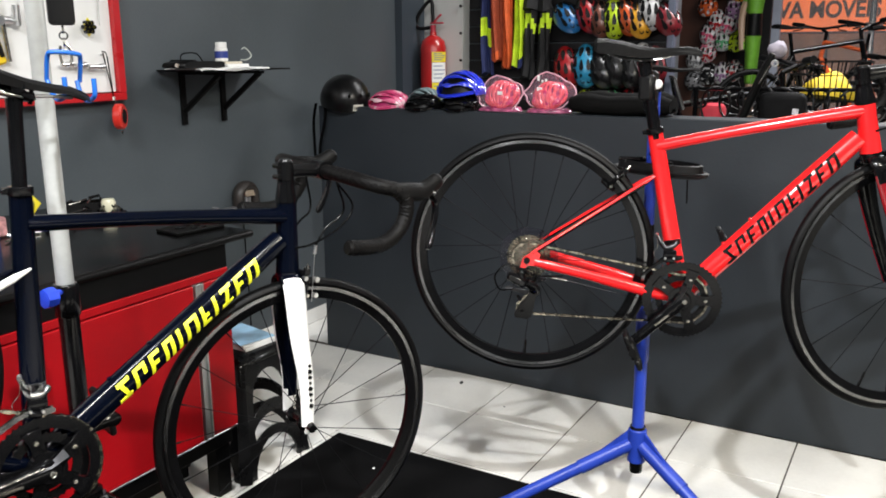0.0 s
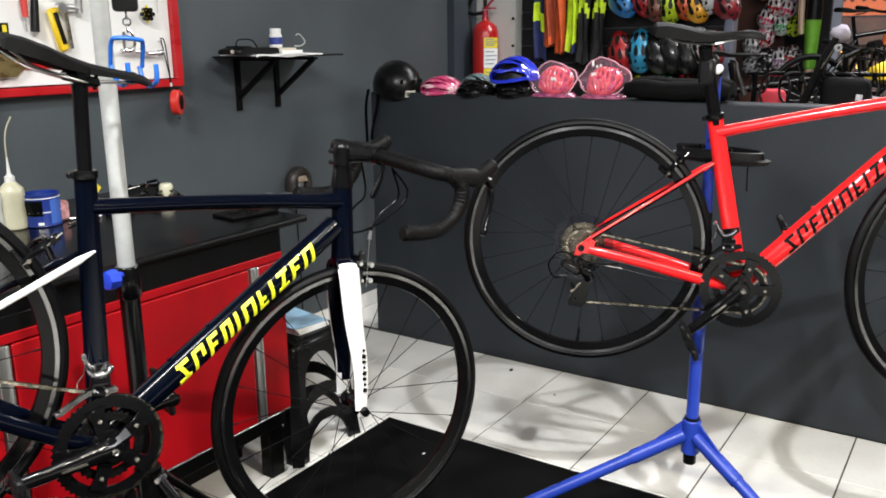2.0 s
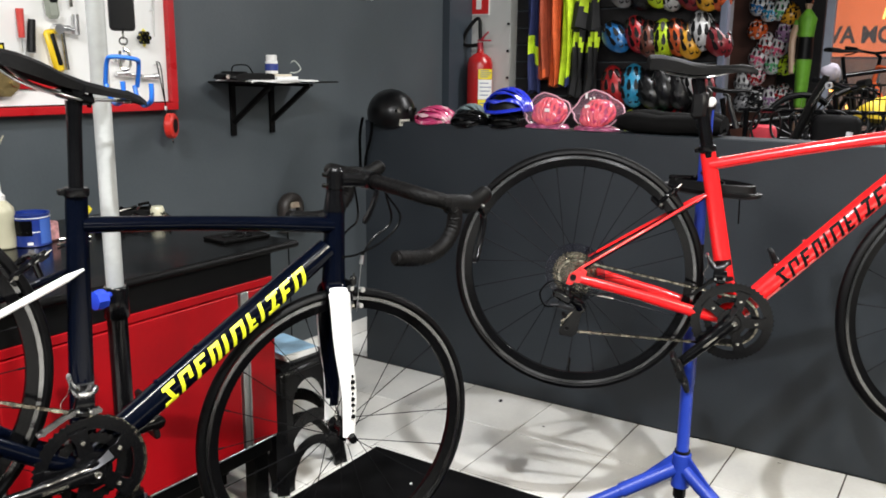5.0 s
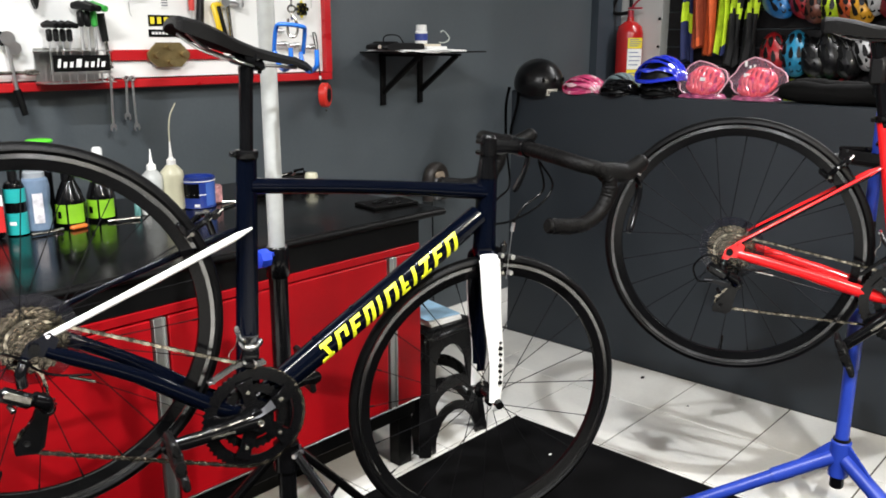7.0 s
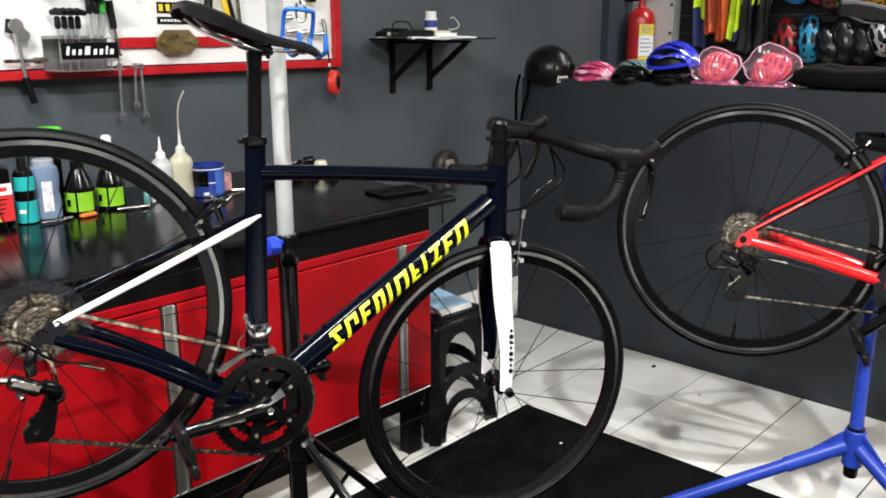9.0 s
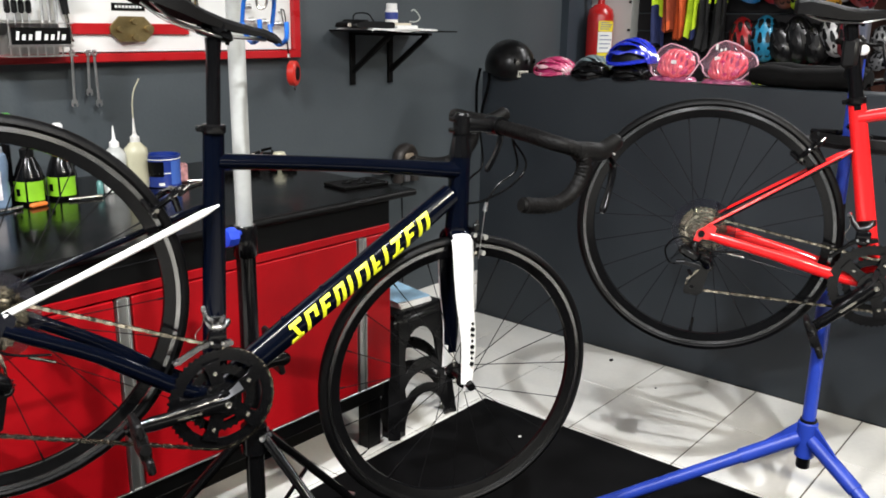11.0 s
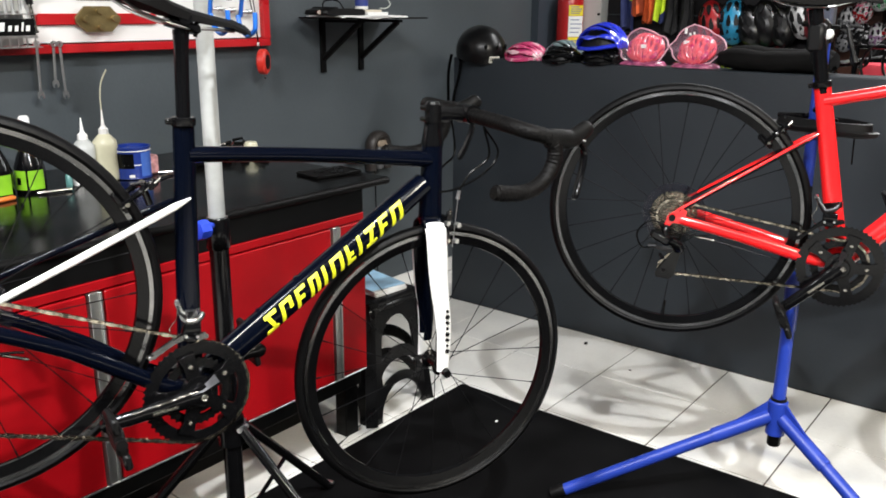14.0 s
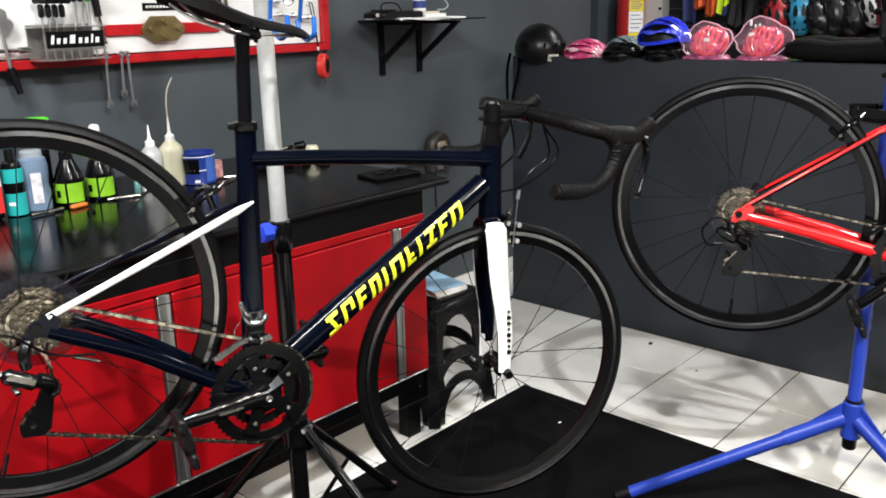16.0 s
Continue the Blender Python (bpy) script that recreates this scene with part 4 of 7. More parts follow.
for x in edges[1:]:
    bm = B()
    box(bm, (x + 0.020, BF - 0.001, 0.507), (0.036, 0.014, 0.516), 0.003)
    box(bm, (x + 0.006, BF - 0.010, 0.507), (0.006, 0.012, 0.516), 0.001)
    box(bm, (x + 0.034, BF - 0.010, 0.507), (0.006, 0.012, 0.516), 0.001)
    part("pull_profile", bm, M["alu"], bench, "aluminium pull profile", smooth=False)


# bench top things, placed to fit the camera's view for a lower top
BEFORE = set(bpy.data.objects)
FITTED_Z = 0.848                              # top height assumed when they were placed
def can(at, r, h, body, label, bands=()):
    ob = thing("paint_can", label, "can", pose(*at))
    bm = B()
    lathe(bm, [(r * 0.96, 0), (r * 1.02, 0.003), (r, 0.006), (r, h - 0.006), (r * 1.03, h - 0.004), (r * 1.03, h), (r * 0.94, h), (r * 0.94, h - 0.012), (0.004, h - 0.012)], 28)
    part("can_body", bm, body, ob)
    for z0, z1, mt, a0, a1 in bands:
        bm = B()
        n = 12
        rings(bm, [[(rr * math.cos(a), rr * math.sin(a), z) for rr, z in ((r + 0.0003, z0), (r + 0.0012, z0), (r + 0.0012, z1), (r + 0.0003, z1))] for a in [a0 + (a1 - a0) * k / n for k in range(n + 1)]])
        part("can_label", bm, mt, ob)
    return ob


def bottle(name, label, at, prof, body, cap=None, cap_prof=None, wrap=None, squash=1.0, turn=0.0):
    ob = thing(name, label, "bottle", pose(*at, 0, 0, turn), "bottles on the workbench")
    bm = B()
    lathe(bm, prof, 24)
    bmesh.ops.scale(bm, vec=(1, squash, 1), verts=bm.verts)
    part("body", bm, body, ob)
    if cap:
        bm = B()
        lathe(bm, cap_prof, 16)
        part("cap", bm, cap, ob)
    for z0, z1, mt, r, a0, a1 in wrap or ():
        bm = B()
        n = 12
        rings(bm, [[(rr * math.cos(a), rr * math.sin(a) * squash, z) for rr, z in ((r, z0), (r + 0.0016, z0), (r + 0.0016, z1), (r, z1))] for a in [a0 + (a1 - a0) * k / n for k in range(n + 1)]])
        part("label_band", bm, mt, ob)
    return ob


FRONT = radians(-130)
dark_blue = tint("dark_blue_can", (0.010, 0.030, 0.20), 0.3, 0.3)
can((1.648, 2.745, FITTED_Z), 0.062, 0.112, dark_blue, "blue paint can with a dark label",
    [(0.040, 0.092, M["gloss"], radians(-175), radians(-118)), (0.010, 0.094, tint("mid_blue_label", (0.05, 0.12, 0.42), 0.4), radians(-95), radians(-50)), (0.098, 0.101, M["paper"], radians(-190), radians(-20)), (0.050, 0.053, M["paper"], radians(-190), radians(-20)), (0.008, 0.018, M["paper"], radians(-135), radians(-118))])
sq = [(0.034, 0), (0.038, 0.004), (0.039, 0.03), (0.036, 0.075), (0.039, 0.110), (0.037, 0.128), (0.020, 0.146), (0.016, 0.150)]
cap1 = [(0.0165, 0.148), (0.0165, 0.166), (0.010, 0.170), (0.0062, 0.178), (0.0020, 0.222)]
bottle("oil_bottle", "small clear squeeze bottle with pointed white nozzle", (1.490, 2.780, FITTED_Z), sq, M["bottle_clear"], tint("white_cap", (0.80, 0.80, 0.78)), cap1)
bottle("oil_bottle", "squeeze bottle of pale yellow oil with long bent tube", (1.560, 2.765, FITTED_Z), [(r * 1.05, h * 1.08) for r, h in sq], tint("cloudy_yellow_plastic", (0.62, 0.60, 0.44), 0.3), tint("white_cap", (0.80, 0.80, 0.78)), [(r, h * 1.08) for r, h in cap1[:4]] + [(0.0030, 0.235), (0.0025, 0.245)])
bm = B()
sweep(bm, smooth_path([(0, 0, 0), (0.001, 0, 0.05), (0.010, 0, 0.095), (0.030, -0.004, 0.135)], 6), 0.0026, 8)
tube = part("nozzle_tube", bm, tint("yellowed_tube", (0.50, 0.48, 0.36)), bpy.data.objects["oil_bottle.001"])
tube.location = (0, 0, 0.242)
green = tint("lime_green_label", (0.23, 0.52, 0.02), 0.45, var=0.2)
for x, y in ((1.190, 2.775), (1.300, 2.785)):
    bottle("lube_bottle", "black bottle with bright green label", (x, y, FITTED_Z),
           [(0.044, 0), (0.047, 0.004), (0.047, 0.080), (0.043, 0.092), (0.034, 0.120), (0.024, 0.140), (0.020, 0.150)], M["gloss"], M["plastic"],
           [(0.021, 0.148), (0.021, 0.172), (0.012, 0.178)], [(0.012, 0.074, green, 0.0465, radians(-190), radians(-132)), (0.012, 0.074, green, 0.0465, radians(-124), radians(-60)), (0.030, 0.052, M["gloss"], 0.048, radians(-168), radians(-152))])
bottle("spray_bottle", "dark spray bottle with white cap", (1.315, 2.815, FITTED_Z), [(0.026, 0), (0.028, 0.004), (0.028, 0.17), (0.018, 0.19)], M["gloss"], tint("white_cap", (0.8, 0.8, 0.78)), [(0.017, 0.19), (0.017, 0.235), (0.012, 0.242)])
bottle("drink_bottle", "cloudy blue plastic bottle with printed oval", (1.080, 2.770, FITTED_Z), [(0.036, 0), (0.042, 0.006), (0.043, 0.06), (0.039, 0.085), (0.042, 0.105), (0.044, 0.140), (0.040, 0.165), (0.032, 0.172)],
       tint("cloudy_blue_plastic", (0.14, 0.20, 0.29), 0.35, var=0.25), tint("grey_cap", (0.3, 0.33, 0.36)), [(0.032, 0.170), (0.032, 0.188), (0.028, 0.192)], [(0.030, 0.125, tint("pale_print", (0.66, 0.64, 0.68), 0.4, var=0.3, scale=60), 0.0425, radians(-125), radians(-85))])
teal = tint("teal_label", (0.02, 0.38, 0.37), 0.35)
bottle("sealant_bottle", "slim black bottle with two teal labels", (1.010, 2.755, FITTED_Z), [(0.029, 0), (0.031, 0.004), (0.031, 0.150), (0.026, 0.165), (0.014, 0.172)], M["gloss"], M["plastic"], [(0.014, 0.17), (0.014, 0.205), (0.010, 0.21)],
       [(0.004, 0.072, teal, 0.0307, radians(-200), radians(-20)), (0.105, 0.148, teal, 0.0307, radians(-200), radians(-20)), (0.035, 0.046, M["paper"], 0.0318, radians(-150), radians(-115))])
jug = thing("sealant_jug", "black jug with red and white label", "jug", pose(0.905, 2.760, FITTED_Z))
bm = B()
box(bm, (0, 0, 0.095), (0.115, 0.085, 0.190), 0.014, seg=2)
rod(bm, (0, 0, 0.185), (0, 0, 0.215), 0.020, n=16)
part("body", bm, M["gloss"], jug)
bm = B()
box(bm, (0.008, -0.0435, 0.120), (0.092, 0.002, 0.034))
part("white_label", bm, M["paper"], jug, smooth=False)
bm = B()
box(bm, (0.008, -0.0435, 0.062), (0.092, 0.002, 0.080))
part("red_label", bm, tint("red_label", (0.62, 0.03, 0.03)), jug, smooth=False)
for k in range(4):
    bm = B()
    box(bm, (0.004, -0.0450, 0.090 - 0.014 * k), (0.070 - 0.009 * k, 0.001, 0.003))
    part("text_bar", bm, M["black_decal"], jug, smooth=False)
bm = B()
box(bm, (0.008, -0.0452, 0.121), (0.062, 0.001, 0.012))
part("text_bar", bm, tint("red_label", (0.62, 0.03, 0.03)), jug, smooth=False)
bm = B()
box(bm, (-0.012, -0.0447, 0.028), (0.048, 0.0012, 0.010))
part("green_band", bm, green, jug, smooth=False)
bm = B()
lathe(bm, [(0.012, 0), (0.040, 0.002), (0.043, 0.012), (0.038, 0.022), (0.012, 0.027)], 24)
bmesh.ops.scale(bm, vec=(1, 1, 0.5), verts=bm.verts)
tall = bottle("cleaner_bottle", "tall black bottle with bright green cap", (1.128, 2.818, FITTED_Z), [(0.028, 0), (0.030, 0.004), (0.030, 0.20), (0.016, 0.26)], M["gloss"])
cp = part("cap", bm, tint("bright_green_cap", (0.10, 0.62, 0.03)), tall)
cp.location = (0, 0, 0.272)
for (x, y, s, c, mt, lab, cat) in ((1.400, 2.730, (0.020, 0.020, 0.050), 0.006, tint("teal_vial", (0.10, 0.25, 0.24)), "small teal vial on the bench", "bottle"),
                                   (1.440, 2.745, (0.026, 0.022, 0.034), 0.003, M["paper"], "small white box on the bench", "box"),
                                   (1.175, 2.695, (0.060, 0.020, 0.014), 0.005, tint("orange_plastic", (0.72, 0.18, 0.03)), "orange plastic tool grip", "tool"),
                                   (1.720, 2.760, (0.050, 0.060, 0.070), 0.008, tint("pink_foil_pack", (0.5, 0.25, 0.25), var=0.5, scale=40), "crumpled printed foil pack", "pack")):
    bm = B()
    box(bm, (0, 0, s[2] / 2), s, c)
    simple("small_item", lab, cat, bm, mt, (x, y, FITTED_Z), (0, 0, 12))
for k, (x, y, a) in enumerate(((1.07, 2.690, 8), (1.33, 2.70, -14), (1.72, 2.66, 24), (1.78, 2.70, -30))):
    bm = B()
    rod(bm, (-0.05, 0, 0.006), (0.03, 0, 0.006), 0.0045, n=8)
    rod(bm, (0.03, 0, 0.006), (0.055, 0, 0.006), 0.0062, n=10)
    simple("hex_driver", "dull steel driver lying on the bench", "tool", bm, M["dull"], (x, y, FITTED_Z), (0, 0, a), "drivers on the workbench")
for k, (x, y) in enumerate(((1.93, 2.74), (2.05, 2.76), (2.14, 2.74), (2.24 - 0.05, 2.70))):
    bm = B()
    box(bm, (0, 0, 0.012), (0.07, 0.035, 0.024), 0.006)
    rod(bm, (-0.03, 0.01, 0.03), (0.04, -0.01, 0.036), 0.006, n=8)
    sweep(bm, smooth_path([(0.03, 0, 0.03), (0.05, 0.01, 0.045), (0.07, 0, 0.03), (0.06, -0.02, 0.01)], 4), 0.003, 6)
    simple("bike_part", "loose black bicycle part on the bench", "spare part", bm, M["gloss"], (x, y, FITTED_Z), (0, 0, 35 * k - 20), "loose parts on the workbench")
tray = thing("parts_tray", "shallow clear-topped tray of small parts on the bench", "tray", pose(2.140, 2.262, FITTED_Z, 0, 0, -8))
bm = B()
box(bm, (0, 0, 0.004), (0.20, 0.13, 0.008), 0.002)
for s in (-1, 1):
    box(bm, (0, s * 0.063, 0.006), (0.20, 0.005, 0.010), 0.002)
    box(bm, (s * 0.098, 0, 0.006), (0.005, 0.122, 0.010), 0.002)
part("body", bm, M["bench_black"], tray, smooth=False)
bm = B()
for k in range(14):
    box(bm, (random.uniform(-0.07, 0.07), random.uniform(-0.04, 0.04), 0.010), (0.022, 0.010, 0.008), 0.001, Matrix.Rotation(random.uniform(-0.5, 0.5), 4, "Z"))
sm = part("small_parts", bm, M["black"], tray, "mixed small dark parts")
sm["kind"] = "stuff"
# scaled about the camera to the bench's height, so the view stays
RAISE = Matrix.Translation((-0.0169, 0.0066, BT + 0.0005 - 0.913 * FITTED_Z)) @ Matrix.Scale(0.913, 4)
for ob in [o for o in bpy.data.objects if o not in BEFORE and o.parent is None]:
    ob.matrix_world = RAISE @ ob.matrix_world
bits = thing("parts_box", "open black box of small metal parts on the bench", "box", pose(1.930, 2.610, BT + 0.0005, 0, 0, -30))
bm = B()
for c, q in (((0, 0, 0.003), (0.150, 0.085, 0.006)), ((0, -0.040, 0.024), (0.150, 0.005, 0.042)), ((0, 0.040, 0.024), (0.150, 0.005, 0.042)), ((-0.0725, 0, 0.024), (0.005, 0.075, 0.042)), ((0.0725, 0, 0.029), (0.005, 0.075, 0.052))):
    box(bm, c, q, 0.001)
part("body", bm, M["plastic"], bits, smooth=False)
for k, (x, y, z, a) in enumerate(((-0.045, 0.0, 0.046, 30), (-0.018, -0.012, 0.044, -20), (0.004, 0.010, 0.046, 10), (0.026, -0.008, 0.045, 65), (0.048, 0.006, 0.060, -35))):
    bm = B()
    rod(bm, (-0.020, 0, -0.004), (0.020, 0, 0.006), 0.0055, 0.0045, n=8)
    bmesh.ops.transform(bm, matrix=pose(x, y, z, 0, 0, a), verts=bm.verts)
    part("metal_part", bm, M["dull"] if k % 2 else M["gloss"], bits, "loose metal part")
bm = B()
lathe(bm, [(0.022, 0), (0.025, 0.004), (0.025, 0.046), (0.020, 0.056)], 18)
simple("small_jar", "cloudy pale yellow plastic jar on the bench", "jar", bm, tint("cloudy_yellow_plastic", (0.16, 0.16, 0.11), 0.4), (1.985, 2.530, BT + 0.0005))
bm = B()
plate(bm, [(0.0, 0.0), (0.032, 0.032), (0.004, 0.064), (0.010, 0.032)], 0.012)
simple("yellow_clip", "yellow triangular plastic clip standing on the bench", "clip", bm, M["label_yellow"], (1.862, 2.790, BT + 0.0005), smooth=False)
horn = thing("wall_buzzer", "dark arched cover round a tan wall fitting", "wall fitting", pose(2.990, 2.85, 0.785) @ Matrix.Scale(1.12, 4))
bm = B()
arch = [(-0.047, -0.032, -0.10), (-0.047, -0.032, -0.04)] + [(0.047 * math.cos(radians(a)), -0.032, 0.046 * math.sin(radians(a))) for a in range(180, -1, -20)] + [(0.049, -0.032, -0.04), (0.052, -0.032, -0.10)]
sweep(bm, arch, 0.021, 12, flat=(1.35, 1.0))
part("body", bm, tint("dark_brown_metal", (0.022, 0.018, 0.016), 0.45), horn)
bm = B()
box(bm, (0.004, -0.050, 0.012), (0.050, 0.020, 0.026), 0.006)
box(bm, (0.020, -0.060, 0.006), (0.012, 0.010, 0.012), 0.003)
part("centre", bm, tint("tan_stone", (0.30, 0.24, 0.18), 0.7), horn)
bm = B()
box(bm, (-0.004, -0.044, -0.050), (0.032, 0.020, 0.096), 0.004)
part("post", bm, tint("grey_plastic_post", (0.12, 0.12, 0.125), 0.5), horn)
bm = B()
box(bm, (-0.115, -0.034, -0.042), (0.150, 0.040, 0.012), 0.003)
box(bm, (-0.184, -0.034, -0.032), (0.010, 0.040, 0.024), 0.003)
part("side_plate", bm, tint("grey_plastic_post", (0.12, 0.12, 0.125), 0.5), horn, "flat grey side plate")
bm = B()
sweep(bm, smooth_path([(0.0, -0.01, -0.06), (0.004, -0.008, -0.2), (0.012, -0.006, -0.45), (0.010, -0.006, -0.84)], 6), 0.0028, 6)
part("lead", bm, M["cable"], horn, "thin black lead down the wall")


# ---- tool board on the wall ----
BDY = 2.815
board = thing("tool_board", "white tool board in a red frame on the wall", "tool board", pose(0, BDY, 0))
bm = B()
box(bm, (0.86, 0.018, 1.74), (2.88, 0.026, 0.86))
part("panel", bm, M["board_white"], board, smooth=False)
for (c, s) in (((0.86, 0.008, 1.2905), (2.95, 0.05, 0.029)), ((0.86, 0.008, 2.19), (2.95, 0.05, 0.034)), ((2.319, 0.008, 1.739), (0.034, 0.05, 0.868)), ((-0.60, 0.008, 1.739), (0.034, 0.05, 0.868))):
    bm = B()
    box(bm, c, s, 0.003)
    part("frame_bar", bm, M["board_red"], board, smooth=False)
bm = B()
box(bm, (1.595, -0.002, 1.385), (0.44, 0.014, 0.036), 0.002)
part("red_rail", bm, M["board_red"], board, smooth=False)
for (x0, x1, z0, z1, ink) in ((1.527, 1.634, 1.483, 1.520, "yellow"), (1.525, 1.648, 1.446, 1.471, "grey"), (1.552, 1.618, 1.608, 1.648, "pale")):
    bm = B()
    box(bm, ((x0 + x1) / 2, 0.003, (z0 + z1) / 2), (x1 - x0, 0.003, z1 - z0))
    st = part("sticker", bm, M["black_decal"], board, "black sticker with a " + ink + " mark", smooth=False)
    k = 4 if ink == "yellow" else 8
    for i in range(k):
        bm = B()
        w = (x1 - x0) * 0.8 / k
        box(bm, (x0 + (x1 - x0) * (0.13 + 0.75 * i / (k - 1) if k > 1 else 0.5) * 0.98, 0.0008, (z0 + z1) / 2), (w * 0.7, 0.0012, (z1 - z0) * (0.62 if ink == "yellow" else 0.34)), 0.0, None)
        part("mark_bar", bm, M["label_yellow"] if ink == "yellow" else M["paper"], st, smooth=False)
for (x, z, w, h) in ((1.598, 1.690, 0.05, 0.045), (1.592, 1.562, 0.030, 0.036)):
    bm = B()
    box(bm, (x, 0.003, z), (w, 0.002, h))
    st = part("sticker", bm, M["paper"], board, "pale sticker with grey bars", smooth=False)
    for i in range(3):
        bm = B()
        box(bm, (x, 0.0012, z + h * (0.25 - 0.25 * i)), (w * 0.8, 0.001, h * 0.12))
        part("mark_bar", bm, tint("grey_print", (0.2, 0.2, 0.22)), st, smooth=False)


def tool(name, label, x, z, pieces, y=-0.022, lean=0.0, group="tools on the board"):
    """A hanging tool; pieces are (part name, material, function that fills a bmesh)."""
    ob = thing(name, label, "tool", pose(x, BDY + y, z, 0, lean, 0), group)
    for pn, mt, fill in pieces:
        bm = B()
        fill(bm)
        part(pn, bm, mt, ob)
    bm = B()
    rod(bm, (0, 0.004, 0.0), (0, -y + 0.006, 0.0), 0.0022, n=6)
    part("hook", bm, M["steel"], ob)
    return ob


def tube_fill(*runs):
    def fill(bm):
        for a, b, r, *r2 in runs:
            rod(bm, a, b, r, r2[0] if r2 else None, 12)
    return fill


# tool rack with T-handle keys
rack = thing("tool_rack", "steel tray rack of T-handle keys on the board", "tool rack", pose(1.225, BDY - 0.055, 1.300), "tools on the board")
bm = B()
box(bm, (0, 0.052, 0.055), (0.205, 0.003, 0.110))
box(bm, (0, 0.0, 0.003), (0.225, 0.105, 0.003))
box(bm, (0, -0.002, 0.102), (0.215, 0.100, 0.003))
for k in range(8):
    box(bm, (-0.092 + 0.0262 * k, -0.050, 0.018), (0.004, 0.003, 0.030))
box(bm, (0, -0.051, 0.034), (0.200, 0.003, 0.006))
part("tray", bm, M["alu"], rack, smooth=False)
bm = B()
box(bm, (0.002, -0.053, 0.064), (0.182, 0.004, 0.050), 0.001)
pl = part("name_plate", bm, M["black_decal"], rack, "black plate with slanted white logo marks", smooth=False)
for i, w in enumerate((0.012, 0.014, 0.014, 0.022, 0.014, 0.014, 0.008, 0.016)):
    x = -0.078 + sum((0.012, 0.014, 0.014, 0.022, 0.014, 0.014, 0.008, 0.016)[:i]) + 0.006 * i
    h = 0.026 if i in (0, 3, 6) else 0.017
    bm = B()
    rings(bm, [[(x + dx + 0.18 * dz, -0.0555 + dy, 0.052 + dz) for dx, dz in ((0, 0), (w * 0.75, 0), (w * 0.75, h), (0, h))] for dy in (0, -0.001)])
    part("logo_mark", bm, M["paper"], pl, "white slanted logo shape", smooth=False)
for k in range(4):
    bm = B()
    x = -0.070 + 0.0215 * k
    rod(bm, (x, 0.0, 0.03), (x, 0.0, 0.150), 0.0032, n=8)
    part("key_shaft", bm, M["steel"], rack)
    bm = B()
    box(bm, (x, 0.0, 0.150), (0.016, 0.018, 0.040), 0.005)
    sweep(bm, [(x - 0.006, 0.022, 0.180), (x, 0.0, 0.184), (x + 0.010, -0.035, 0.178)], [0.009, 0.012, 0.008], 10)
    part("key_handle", bm, M["plastic"], rack, "black T-handle")
for k in range(3):
    bm = B()
    x = 0.040 + 0.022 * k
    rod(bm, (x, 0.01, 0.03), (x, 0.01, 0.185), 0.0052, n=8)
    part("key_shaft", bm, M["steel"], rack)
    bm = B()
    box(bm, (x, 0.01, 0.202), (0.019, 0.022, 0.052), 0.006)
    sweep(bm, [(x - 0.010, 0.035, 0.242), (x, 0.01, 0.244), (x + 0.016, -0.045, 0.232)], [0.011, 0.015, 0.010], 10)
    part("key_handle", bm, M["plastic"] if k < 2 else tint("green_handle", (0.04, 0.36, 0.05)), rack, "large T-handle")
tool("screwdriver", "long dark screwdriver hanging on the board", 1.345, 1.500, [("handle", M["plastic"], tube_fill(((0, 0, 0.02), (0, 0, -0.07), 0.014, 0.011))), ("blade", M["dull"], tube_fill(((0, 0, -0.07), (0, 0, -0.150), 0.006), ((0, 0, -0.15), (0, 0, -0.158), 0.008)))], lean=-7)
def plier_grips(bm):
    plate(bm, [(-0.030, 0.0), (-0.038, 0.075), (-0.020, 0.085), (0.020, 0.085), (0.040, 0.075), (0.026, 0.0), (0.006, -0.080), (0.0, -0.090), (-0.005, -0.080)], 0.020)


def meter_case(bm):
    plate(bm, [(-0.032, 0.0), (-0.038, 0.040), (-0.036, 0.110), (-0.024, 0.124), (0.024, 0.124), (0.036, 0.110), (0.038, 0.040), (0.032, 0.0), (0.020, -0.010), (-0.020, -0.010)], 0.026)


tool("pliers", "black needle-nosed pliers hanging point down on the board", 1.137, 1.618, [("jaws", M["plastic"], plier_grips)])
tool("chain_gauge", "black hand gauge with a thin steel probe on the board", 1.457, 1.600, [("case", M["plastic"], meter_case), ("probe", M["steel"], tube_fill(((-0.008, 0, -0.008), (-0.010, 0, -0.070), 0.0018), ((-0.010, 0, -0.070), (-0.004, 0, -0.088), 0.0015))), ("mark", M["paper"], lambda bm: box(bm, (0.0, -0.0140, 0.020), (0.026, 0.001, 0.012)))])
tool("ratchet", "steel ratchet with black grip hanging on the board", 1.038, 1.440, [("handle", M["steel"], tube_fill(((0, 0, -0.02), (0.004, 0, -0.160), 0.007))), ("head", M["steel"], tube_fill(((0.0, -0.018, 0), (0.0, 0.012, 0), 0.022), ((0.018, -0.01, -0.03), (0.018, 0.01, -0.03), 0.020))), ("grip", M["plastic"], tube_fill(((0.004, 0, -0.155), (0.016, 0, -0.235), 0.012, 0.010))), ("cap", M["plastic"], tube_fill(((-0.02, 0, -0.02), (-0.01, 0, 0.02), 0.011)))], lean=-4)
tool("pipe_tool", "thin steel bar lying along the board's ledge", 1.065, 1.336, [("bar", M["dull"], tube_fill(((-0.07, 0, 0), (0.06, 0, 0), 0.006), ((0.02, 0, 0), (0.05, 0, 0), 0.010)))])
